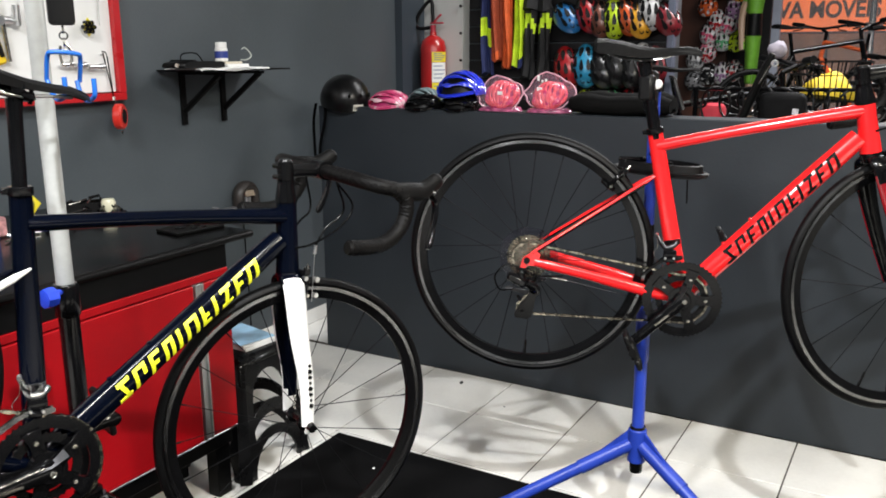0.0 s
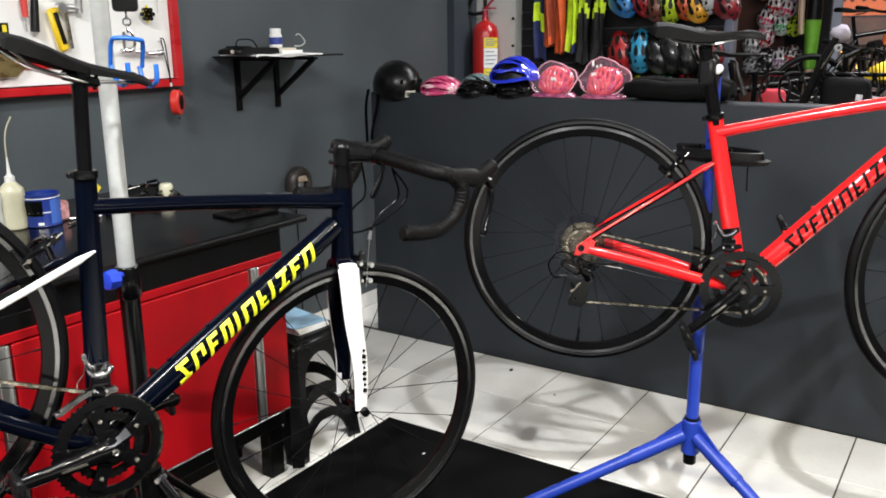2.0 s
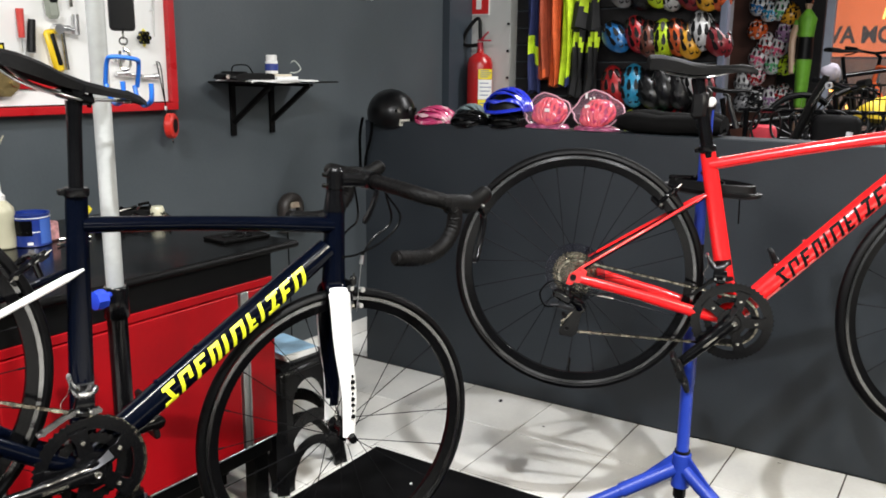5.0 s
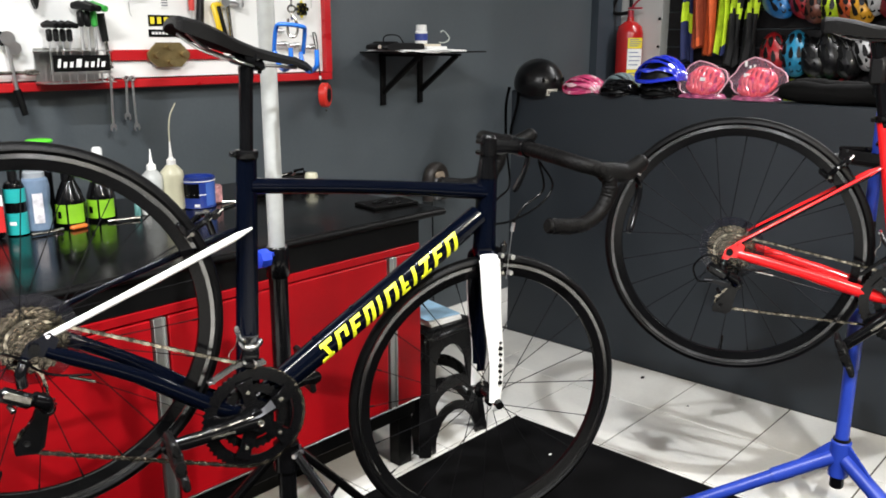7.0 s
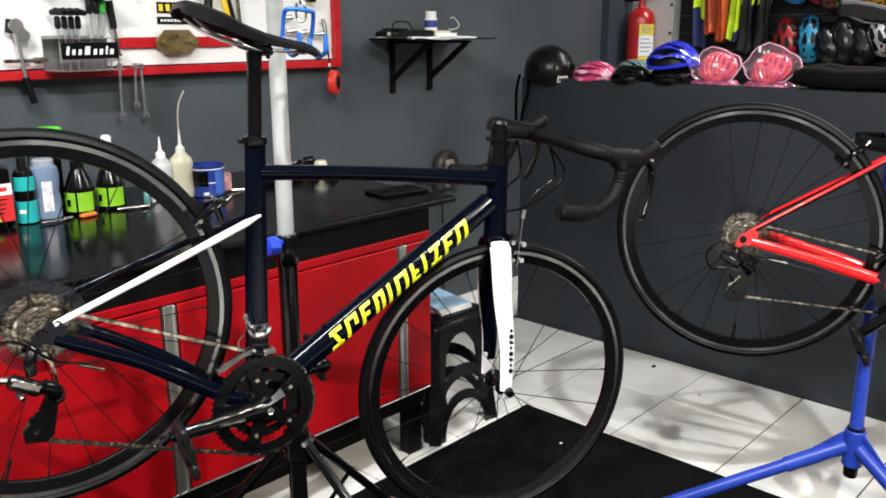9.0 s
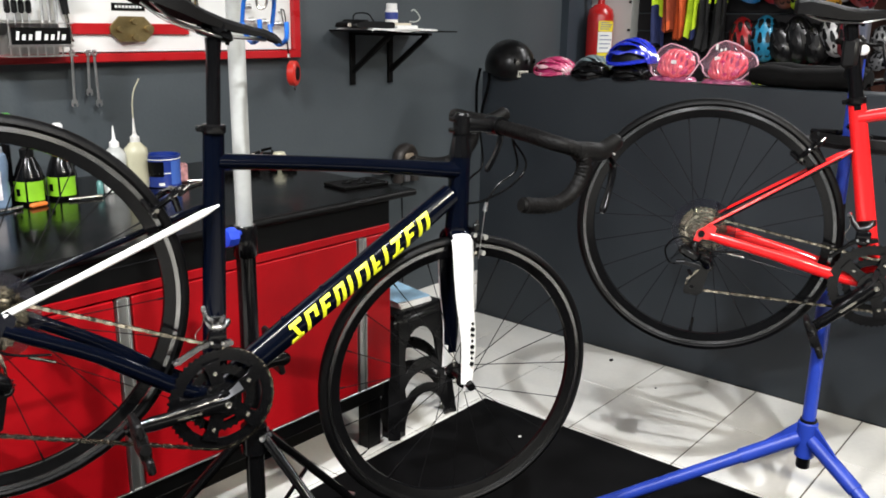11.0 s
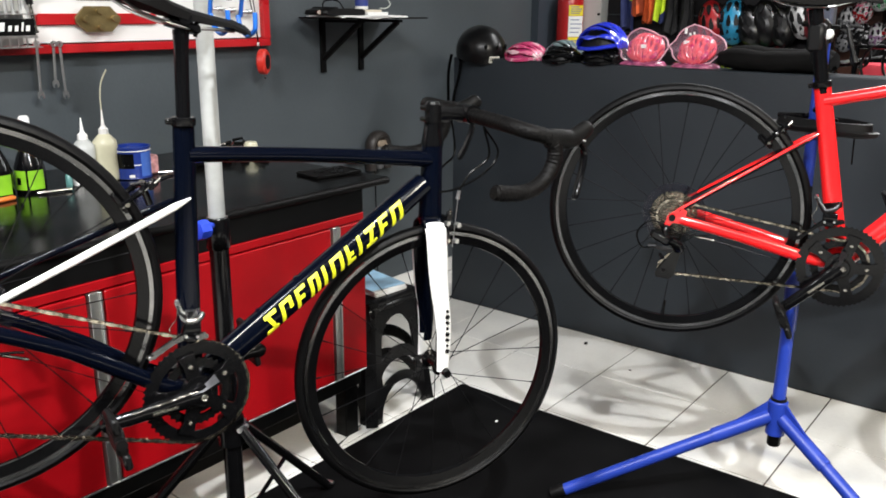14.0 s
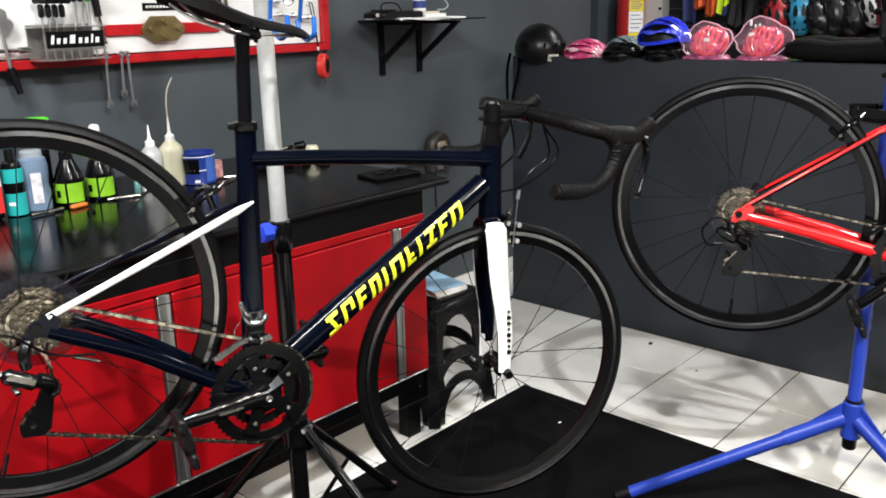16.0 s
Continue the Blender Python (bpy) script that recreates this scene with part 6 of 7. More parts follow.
sweep(bm, smooth_path([(-0.03, -0.060, 1.135), (-0.034, -0.062, 1.06), (-0.036, -0.058, 0.99), (-0.034, -0.060, 0.95)], 5), 0.0032, 8)
part("cord", bm, M["cable"], bs, "thin black cord from the tray")
for k, (a, b) in enumerate((((-0.02, 0.07, 1.160), (0.01, -0.02, 1.176)), ((0.0, 0.09, 1.166), (-0.03, 0.02, 1.172)), ((0.01, -0.05, 1.158), (-0.02, 0.0, 1.190)))):
    bm = B()
    rod(bm, a, b, 0.007, n=8)
    part("hex_key", bm, M["gloss"], bs, "tool lying in the tray")

# ---- stool with booklets ----
stool = thing("plastic_stool", "black plastic stool with arched sides", "stool", pose(2.114, 2.072, 0, 0, 0, 0))


def arc(cx, cz, rx, rz, a0, a1, n=10):
    return [(cx + rx * math.cos(radians(a0 + (a1 - a0) * i / n)), cz + rz * math.sin(radians(a0 + (a1 - a0) * i / n))) for i in range(n + 1)]


H = 0.43
for k in range(4):
    bm = B()
    outl = [(-0.168, 0.0), (-0.112, 0.0)] + arc(0.0, 0.0, 0.112, 0.125, 180, 0)[1:-1] + [(0.112, 0.0), (0.168, 0.0), (0.132, H - 0.012), (0.120, H), (-0.120, H), (-0.132, H - 0.012)]
    w1 = arc(0.0, 0.275, 0.085, 0.10, 0, 180) + [(-0.088, 0.250), (-0.088, 0.250)][:1] + arc(0.0, 0.205, 0.092, 0.052, 170, 10)
    w2 = arc(0.0, 0.150, 0.100, 0.062, 15, 165) + arc(0.0, 0.085, 0.106, 0.072, 150, 30)
    plate(bm, outl, 0.010, None, [w1, w2])
    m = Matrix.Rotation(radians(90 * k), 4, "Z") @ Matrix.Translation((0, -0.164, 0)) @ Matrix.Rotation(radians(-5.4), 4, "X")
    bmesh.ops.transform(bm, matrix=m, verts=bm.verts)
    part("side", bm, M["stool"], stool, smooth=False)
for k in range(4):
    bm = B()
    sx, sy = (1, 1, -1, -1)[k], (1, -1, -1, 1)[k]
    sweep(bm, [(sx * 0.156, sy * 0.156, 0.001), (sx * 0.116, sy * 0.116, H - 0.01)], [0.030, 0.024], 4)
    part("leg", bm, M["stool"], stool, smooth=False)
bm = B()
box(bm, (0, 0, H + 0.004), (0.262, 0.262, 0.026), 0.010, seg=2)
box(bm, (0, 0, H - 0.016), (0.270, 0.270, 0.020), 0.006)
part("seat", bm, M["stool"], stool)
for k, (w, mt) in enumerate(((0.150, M["paper"]), (0.146, M["paper"]), (0.148, M["sky_print"]))):
    bm = B()
    box(bm, (0, 0, 0.005), (0.205, w, 0.010 if k < 2 else 0.003), 0.001)
    simple("booklet", "white-paged booklet on the stool" if k < 2 else "booklet with blue and white cover on the stool", "booklet", bm, mt, (2.128, 2.062, H + 0.017 + 0.0105 * k), (0, 0, 86 - 4 * k), "booklets on the stool", smooth=False)
for k, (x, y, s) in enumerate(((3.119, 1.702, 0.012), (3.19, 1.29, 0.008), (3.185, 0.53, 0.007), (2.98, 1.42, 0.005), (2.252, 1.583, 0.006), (3.215, 1.46, 0.006), (3.210, 1.12, 0.005), (3.214, 0.86, 0.006), (3.216, 0.34, 0.005), (3.205, 1.66, 0.004), (3.212, 1.86, 0.005))):
    bm = B()
    bmesh.ops.create_icosphere(bm, subdivisions=1, radius=s)
    bmesh.ops.scale(bm, vec=(1.2, 0.7, 0.5), verts=bm.verts)
    simple("crumb", "small dark crumb of dirt on the floor" if k in (0, 3) else "small pale chip on the floor", "dirt", bm, M["plastic"] if k in (0, 3) else M["paper"], (x, y, 0.0005 + s * 0.3 + (0.009 if k == 4 else 0)), (0, 0, 40 * k), "crumbs on the floor")


# ---- helmets and packs on the low wall, extinguisher ----
RIBS = {}


def helmet(label, m, shell, liner, size=(0.115, 0.088, 0.085), ribs=7, group="helmets", wide=0.125):
    """A vented bicycle helmet: liner, ribs along it and a rim; front along +x, crown +z."""
    ob = thing("bicycle_helmet", label, "helmet", m, group)
    a, b, c = size
    bm = B()
    n = 16
    loops = []
    for i in range(7):
        t = radians(4 + 84 * i / 6)
        loops.append([(0.90 * a * math.cos(t) * math.cos(q) - 0.010 * math.sin(t), 0.90 * b * math.cos(t) * math.sin(q), 0.90 * c * math.sin(t)) for q in [2 * math.pi * j / n for j in range(n)]])
    rings(bm, loops)
    part("liner", bm, liner, ob)
    bm = B()
    ring = [(a * 0.985 * math.cos(q), b * 0.985 * math.sin(q), 0.004 + 0.006 * math.cos(2 * q)) for q in [2 * math.pi * j / 24 for j in range(24)]]
    sweep(bm, ring, 0.0085, 6, closed=True)
    part("rim", bm, shell, ob)
    for k in range(ribs):
        f = -1 + 2 * k / (ribs - 1)
        key = (size, ribs, k, wide)
        if key not in RIBS:
            bm = B()
            pts = []
            for i in range(9):
                u = radians(-6 + 192 * i / 8)
                yy = b * (0.15 + 0.85 * abs(math.sin(u)) ** 0.6) * f * 0.93
                k2 = math.sqrt(max(0.04, 1 - (yy / (b * 1.02)) ** 2))
                pts.append((a * math.cos(u) * (0.55 + 0.45 * k2) - 0.006, yy, c * max(math.sin(u), -0.05) * k2 + 0.002))
            sweep(bm, smooth_path(pts, 2), [0.006] + [b * wide * (1.0 + 0.45 * math.sin(i * 1.3 + k)) for i in range(15)] + [0.006], 6, flat=(1.0, 0.55))
            RIBS[key] = part("rib", bm, shell, ob)
            r = RIBS[key]
        else:
            r = alike(RIBS[key], Matrix.Identity(4), ob)
            r.material_slots[0].link = "OBJECT"
            r.material_slots[0].material = shell
    return ob


def bump_shell(bm, a, b, c, n=24, lo=-12):
    loops = []
    for i in range(10):
        t = radians(lo + (88 - lo) * i / 9)
        loops.append([(a * math.cos(t) * math.cos(q), b * math.cos(t) * math.sin(q), c * math.sin(t)) for q in [2 * math.pi * j / n for j in range(n)]])
    rings(bm, loops)


# round black skate helmet hung over the wall's end
sk = thing("skate_helmet", "round matt black skate helmet over the wall's end", "helmet", pose(3.290, 2.428, 1.236, 0, 10, 250))
bm = B()
bump_shell(bm, 0.128, 0.114, 0.118, lo=-18)
part("shell", bm, mat("matt_black_helmet", (0.0032, 0.0032, 0.0035), 0.30, var=0.1, spec=0.3), sk)
# Raised black patches for the shade inside the vent holes.
for q in (-28, 0, 28):
    bm = B()
    box(bm, (0.128 * math.cos(radians(q)), 0.116 * math.sin(radians(q)), 0.045), (0.012, 0.010, 0.020), 0.003)
    part("vent", bm, M["black_decal"], sk)
bm = B()
box(bm, (0.1230, 0.0, -0.012), (0.010, 0.052, 0.030), 0.001, Matrix.Rotation(radians(-4), 4, "Z"))
bd = part("badge", bm, tint("cream_badge", (0.55, 0.53, 0.46)), sk, "cream badge with dark bars", smooth=False)
for k in range(6):
    bm = B()
    box(bm, (0.1283, -0.019 + 0.0075 * k, -0.012), (0.001, 0.004, 0.016), 0, Matrix.Rotation(radians(-4), 4, "Z"))
    part("mark_bar", bm, M["black_decal"], bd, smooth=False)
inv = sk.matrix_world.inverted()
for y0, bend, low in ((2.555, 0.0, 0.93), (2.500, 0.03, 0.98)):
    bm = B()
    pts = smooth_path([inv @ Vector(q) for q in ((3.215, y0 - 0.01, 1.22), (3.205, y0 - bend * 0.4, 1.14), (3.205, y0 + bend * 0.6, 1.04), (3.210, y0 + bend, low))], 4)
    w = inv.to_3x3() @ Vector((0, 0.008, 0))
    d = inv.to_3x3() @ Vector((0.002, 0, 0))
    rings(bm, [[p - w, p + w, p + w + d, p - w + d] for p in pts])
    part("strap", bm, M["cable"], sk, "black chin strap")

LT = WH + 0.001
pink = patterned("pink_printed_shell", (0.52, 0.05, 0.15), (0.66, 0.14, 0.26), (0.72, 0.45, 0.50), 18)
coral = patterned("pink_and_white_printed_shell", (0.58, 0.035, 0.13), (0.70, 0.10, 0.22), (0.74, 0.46, 0.54), 16)
plum = tint("plum_pad", (0.40, 0.02, 0.12), 0.5)
helmet("pink child helmet lying on the low wall", pose(3.30, 2.185, LT, 0, 0, 80), pink, plum, (0.098, 0.080, 0.072), group="helmets on the low wall")
helmet("black vented helmet lying on the low wall", pose(3.285, 1.990, LT, 0, 0, 95), M["gloss"], M["plastic"], (0.085, 0.072, 0.060), group="helmets on the low wall")
helmet("grey-green helmet lying behind on the low wall", pose(3.345, 2.020, LT, 0, 0, 70), tint("grey_green_shell", (0.17, 0.23, 0.24), 0.3, 0.3), M["plastic"], (0.09, 0.07, 0.085), group="helmets on the low wall")
helmet("black helmet base under the blue one", pose(3.300, 1.800, LT, 0, 0, 75), M["gloss"], M["plastic"], (0.105, 0.078, 0.070), group="helmets on the low wall")
helmet("glossy royal blue helmet stacked on a black one", pose(3.300, 1.805, LT + 0.062, 0, 4, 80), tint("royal_blue_shell", (0.02, 0.04, 0.62), 0.18, 0.8), M["plastic"], (0.108, 0.082, 0.100), group="helmets on the low wall")
coral_in = patterned("coral_printed_shell", (0.72, 0.07, 0.10), (0.74, 0.10, 0.13), (0.50, 0.03, 0.12), 26)
FILM = tint("pink_film_edge", (0.72, 0.42, 0.50), 0.2)
POUCH = (((-0.105, 0.065), (-0.070, 0.130), (-0.020, 0.146), (0.050, 0.122), (0.098, 0.098), (0.082, 0.020), (0.010, 0.004), (-0.075, 0.022)),
         ((-0.110, 0.080), (-0.066, 0.148), (-0.010, 0.162), (0.060, 0.132), (0.118, 0.096), (0.090, 0.040), (0.012, 0.006), (-0.070, 0.030)))
for k, y in enumerate((1.605, 1.385)):
    helmet("coral pink child helmet in clear plastic wrap", pose(3.310, y - 0.004, LT + 0.062, 6 - 12 * k, -48, 0), coral_in, plum, (0.066, 0.068, 0.060), group="helmets on the low wall", wide=0.16)
    bag = thing("plastic_bag", "clear pink-edged plastic bag round a helmet", "bag", pose(3.300, y, LT), "bags on the low wall")
    edge = smooth_path([(0.0, -u, v) for u, v in POUCH[k] + POUCH[k][:1]], 3)[:-1]
    mid = Vector((0, 0, 0.075))
    bm = B()
    loops = []
    for f, x in ((0.12, -0.088), (0.50, -0.084), (0.82, -0.062), (1.0, -0.010), (0.88, 0.040), (0.5, 0.070), (0.12, 0.076)):
        loops.append([mid + (Vector(p) - mid) * f * (1 + 0.03 * math.sin(2.3 * i + 9 * f)) + Vector((x + 0.45 * (p[2] - 0.07) + 0.006 * math.sin(1.7 * i + 5 * f), 0, 0)) for i, p in enumerate(edge)])
    for lp in loops:
        for p in lp:
            p.z = max(p.z, 0.002)
    rings(bm, loops)
    film = part("film", bm, M["wrap"], bag)
    bm = B()
    sweep(bm, loops[3], 0.0030, 6, closed=True)
    part("seam", bm, FILM, film, "folded pale pink film edge")
    bm = B()
    bump_shell(bm, 0.066, 0.100, 0.026, 20, lo=0)
    for v in bm.verts:
        v.co *= 1 + 0.16 * noise.noise(v.co * 40 + Vector((k, 0, 0)))
        v.co.z = max(v.co.z, 0.001)
    part("folded_film", bm, tint("mauve_film", (0.34, 0.085, 0.17), 0.15, 0.5, var=0.6, scale=45), bag, "crumpled mauve film at the base")
    bm = B()
    q = loops[1][4 if k else 9]
    box(bm, (q[0] - 0.002, q[1], q[2] - 0.02), (0.001, 0.022, 0.014), 0, None)
    if k:
        for dy, dz, w, h in ((0.004, 0.024, 0.010, 0.022), (-0.014, 0.012, 0.008, 0.010), (-0.030, 0.016, 0.008, 0.010)):
            box(bm, (q[0] - 0.004, q[1] + dy, q[2] + dz), (0.001, w, h), 0, None)
    part("price_tag", bm, M["paper"], bag, smooth=False)
bundle = thing("tyre_bundle", "long bundle of folded black tyres on the low wall", "tyres", pose(3.305, 1.070, LT))
for k in range(3):
    bm = B()
    pts = [(0.040 * (k - 1), -0.205 + 0.41 * i / 10, (0.040 if k != 1 else 0.050) + 0.004 * math.sin(i * 0.9 + k)) for i in range(11)]
    sweep(bm, pts, [0.026] + [0.039 + 0.0025 * math.sin(2.1 * i + k) for i in range(9)] + [0.026], 14)
    part("folded_tyre", bm, M["folded"], bundle)

ext = thing("fire_extinguisher", "red fire extinguisher with yellow and white label", "fire extinguisher", pose(4.560, 2.690, 1.090))
bm = B()
lathe(bm, [(0.070, 0.0), (0.078, 0.004), (0.079, 0.02), (0.079, 0.385), (0.070, 0.425), (0.040, 0.450), (0.022, 0.458), (0.020, 0.480)], 28)
part("cylinder", bm, M["ext_red"], ext)
for z0, z1, mt in ((0.30, 0.36, M["label_yellow"]), (0.18, 0.298, M["paper"]), (0.06, 0.178, M["label_yellow"])):
    bm = B()
    rings(bm, [[(rr * math.cos(a), rr * math.sin(a), z) for rr, z in ((0.0792, z0), (0.0800, z0), (0.0800, z1), (0.0792, z1))] for a in [radians(204 + 74 * k / 10) for k in range(11)]])
    lb = part("label_band", bm, mt, ext)
    for i in range(4):
        bm = B()
        z = z0 + (z1 - z0) * (0.2 + 0.2 * i)
        rings(bm, [[(rr * math.cos(a), rr * math.sin(a), zz) for rr, zz in ((0.0800, z), (0.0804, z), (0.0804, z + 0.005), (0.0800, z + 0.005))] for a in [radians(212 + (40 + 9 * (i % 3)) * k / 6) for k in range(7)]])
        part("text_bar", bm, tint("blue_grey_print", (0.10, 0.14, 0.30)), lb)
bm = B()
rod(bm, (0, 0, 0.478), (0, 0, 0.520), 0.018, n=12)
box(bm, (-0.005, -0.03, 0.530), (0.020, 0.090, 0.010), 0.003, None)
sweep(bm, [(0, 0.0, 0.528), (0, -0.03, 0.560), (0, -0.055, 0.580)], 0.007, 8)
part("valve", bm, tint("valve_red", (0.40, 0.03, 0.05)), ext)
bm = B()
sweep(bm, smooth_path([(0, 0.01, 0.505), (-0.01, 0.09, 0.500), (-0.01, 0.118, 0.530), (-0.01, 0.090, 0.590), (0, 0.035, 0.655), (0, 0.008, 0.650), (0, 0.004, 0.600), (0, 0.0, 0.53)], 6), 0.0115, 10)
part("hose", bm, M["plastic"], ext, "black hose")
bm = B()
box(bm, (0.080, 0, 0.30), (0.012, 0.06, 0.14), 0.003)
part("wall_bracket", bm, M["dull"], ext)
fs = thing("fire_sign", "red fire extinguisher sign with white border", "sign", pose(4.647, 2.755, 1.875))
bm = B()
box(bm, (0, 0, 0), (0.004, 0.150, 0.200), 0.001)
part("border", bm, M["paper"], fs, smooth=False)
bm = B()
box(bm, (-0.003, 0, 0), (0.003, 0.134, 0.184), 0.001)
part("face", bm, M["red_sign"], fs, smooth=False)
bm = B()
box(bm, (-0.0052, 0, -0.01), (0.0015, 0.036, 0.110), 0.0)
part("symbol", bm, M["paper"], fs, "white cylinder symbol", smooth=False)


# ---- showroom behind the low wall ----
SX = 4.735
slatwall = thing("slat_wall", "black slatted display wall for helmets and clothes", "display wall", pose(SX, 1.905, 0))
bm = B()
box(bm, (0, 0, 0), (0.012, 1.25, 0.092), 0.003)
first = part("slat", bm, M["slat"], slatwall, smooth=False)
first.location = (-0.004, 0, 0.75)
for k in range(1, 23):
    alike(first, Matrix.Translation((-0.004, 0, 0.75 + 0.1 * k)), slatwall)
for k in range(7):
    bm = B()
    rod(bm, (-0.010, 0, 0), (0.004, 0, 0), 0.008, n=8)
    simple("wall_stud", "small dark stud at the wall's edge", "stud", bm, M["plastic"], (4.648, 2.545, 1.24 + 0.16 * k), (0, 0, 0), "studs along the wall")
post = slab("column", (4.60, 1.232, 0), (4.66, 1.272, CEIL), tint("blue_grey_steel", (0.10, 0.115, 0.16), 0.4), "blue-grey end post of the display wall", "column", bevel=0.006)
PAL = dict(blue=(0.02, 0.16, 0.42), red=(0.42, 0.015, 0.02), black=(0.008, 0.008, 0.009), lime=(0.55, 0.75, 0.02), orange=(0.62, 0.10, 0.02), amber=(0.70, 0.34, 0.02), white=(0.62, 0.62, 0.62), wine=(0.20, 0.012, 0.02),
           sky=(0.03, 0.30, 0.52), grey=(0.22, 0.22, 0.23), brown=(0.16, 0.05, 0.03), pink=(0.68, 0.10, 0.20), purple=(0.30, 0.16, 0.30), green=(0.10, 0.42, 0.18))


def hue(name):
    return tint(name + "_gloss_shell", tuple(0.75 * c for c in PAL[name]), 0.3, 0.25, var=0.3, scale=30)


VENT = []


def closed_helmet(label, m, shell, size, group):
    """A road helmet with a smooth shell, dark plates for its shaded slots; front +x, crown +z."""
    ob = thing("bicycle_helmet", label, "helmet", m, group)
    a, b, c = size
    bm = B()
    loops = []
    for i in range(8):
        t = radians(-8 + 94 * i / 7)
        loops.append([(a * math.cos(t) * math.cos(q) * (1.10 if math.cos(q) < 0 else 1.0) - 0.012 * math.sin(t), b * math.cos(t) * math.sin(q) * (1 - 0.14 * (math.cos(q) < 0) * math.cos(q) ** 2), c * math.sin(t) + 0.010 * math.cos(t) * math.cos(q)) for q in [2 * math.pi * j / 22 for j in range(22)]])
    rings(bm, loops)
    part("shell", bm, shell, ob)
    bm = B()
    bump_shell(bm, a * 0.93, b * 0.90, 0.03, 16, lo=-80)
    part("liner", bm, M["plastic"], ob)
    for f, us in ((-0.66, (48, 92, 134)), (-0.24, (38, 78, 122)), (0.24, (38, 78, 122)), (0.66, (48, 92, 134))):
        for u in us:
            w = radians(u)
            k = math.sqrt(1 - f * f)
            p = Vector((a * math.cos(w) * k - 0.008, b * f, c * math.sin(w) * k))
            nrm = Vector((p.x / a ** 2, p.y / b ** 2, p.z / c ** 2)).normalized()
            tx = Vector((1, 0.25 * f, 0))
            tx = (tx - nrm * tx.dot(nrm)).normalized()
            if u > 100:
                tx = -tx
            mm = Matrix((tx, nrm, tx.cross(nrm))).transposed().to_4x4()
            mm.translation = p
            if not VENT:
                bm = B()
                plate(bm, [(-0.030, -0.005), (-0.035, 0.0), (-0.030, 0.005), (0.004, 0.0125), (0.022, 0.010), (0.027, 0.0), (0.022, -0.010), (0.004, -0.0125)], 0.008, Matrix.Identity(4))
                VENT.append(part("vent", bm, M["plastic"], ob, smooth=False))
                VENT[0].matrix_basis = mm
            else:
                alike(VENT[0], mm, ob)
    return ob


hung = ((1003, 30, "blue"), (1043, 26, "red"), (1064, 34, "brown"), (1090, 36, "lime"), (1114, 32, "orange"), (1133, 38, "amber"), (1153, 22, "white"), (1182, 36, "wine"),
        (1006, 121, "red"), (1040, 117, "sky"), (1070, 122, "black"), (1096, 118, "black"), (1124, 124, "black"), (1150, 110, "white"), (1172, 114, "wine"),
        (1010, -52, "grey"), (1042, -48, "black"), (1072, -50, "lime"), (1098, -46, "white"), (1128, -44, "wine"), (1156, -42, "amber"), (1180, -44, "orange"),
        (1050, 190, "lime"), (1092, 186, "green"), (1130, 188, "red"), (1170, 190, "black"), (1030, -130, "red"), (1070, -128, "sky"), (1110, -126, "black"), (1150, -128, "orange"))
for k, (px, py, c) in enumerate(hung):
    y, z = 2.525 - (px - 820) * 0.00344 - 0.00025 * (1182 - px), 1.64 - (py - 30) * 0.0031
    tilt = 62 + (k * 37 % 23)
    m = pose(4.640, y, z) @ Matrix.Rotation(radians(-24 + (k * 29 % 22)), 4, "X") @ Matrix.Rotation(radians(222 - (k * 13 % 30)), 4, "Z") @ Matrix.Rotation(radians(tilt), 4, "Y") @ Matrix.Translation((0.0, 0, -0.02))
    ob = closed_helmet(c + " road helmet with dark vents on the slat wall", m, hue(c), (0.122, 0.080, 0.084) if k in (8, 9, 10, 11) else (0.108, 0.072, 0.076), "helmets on the slat wall")
    bm = B()
    rod(bm, (4.700, y, z - 0.005), (4.735, y, z), 0.004, n=6)
    rod(bm, (4.700, y, z - 0.005), (4.690, y, z + 0.012), 0.004, n=6)
    pg = part("peg", bm, M["dull"], ob)
    pg.matrix_parent_inverse = m.inverted()


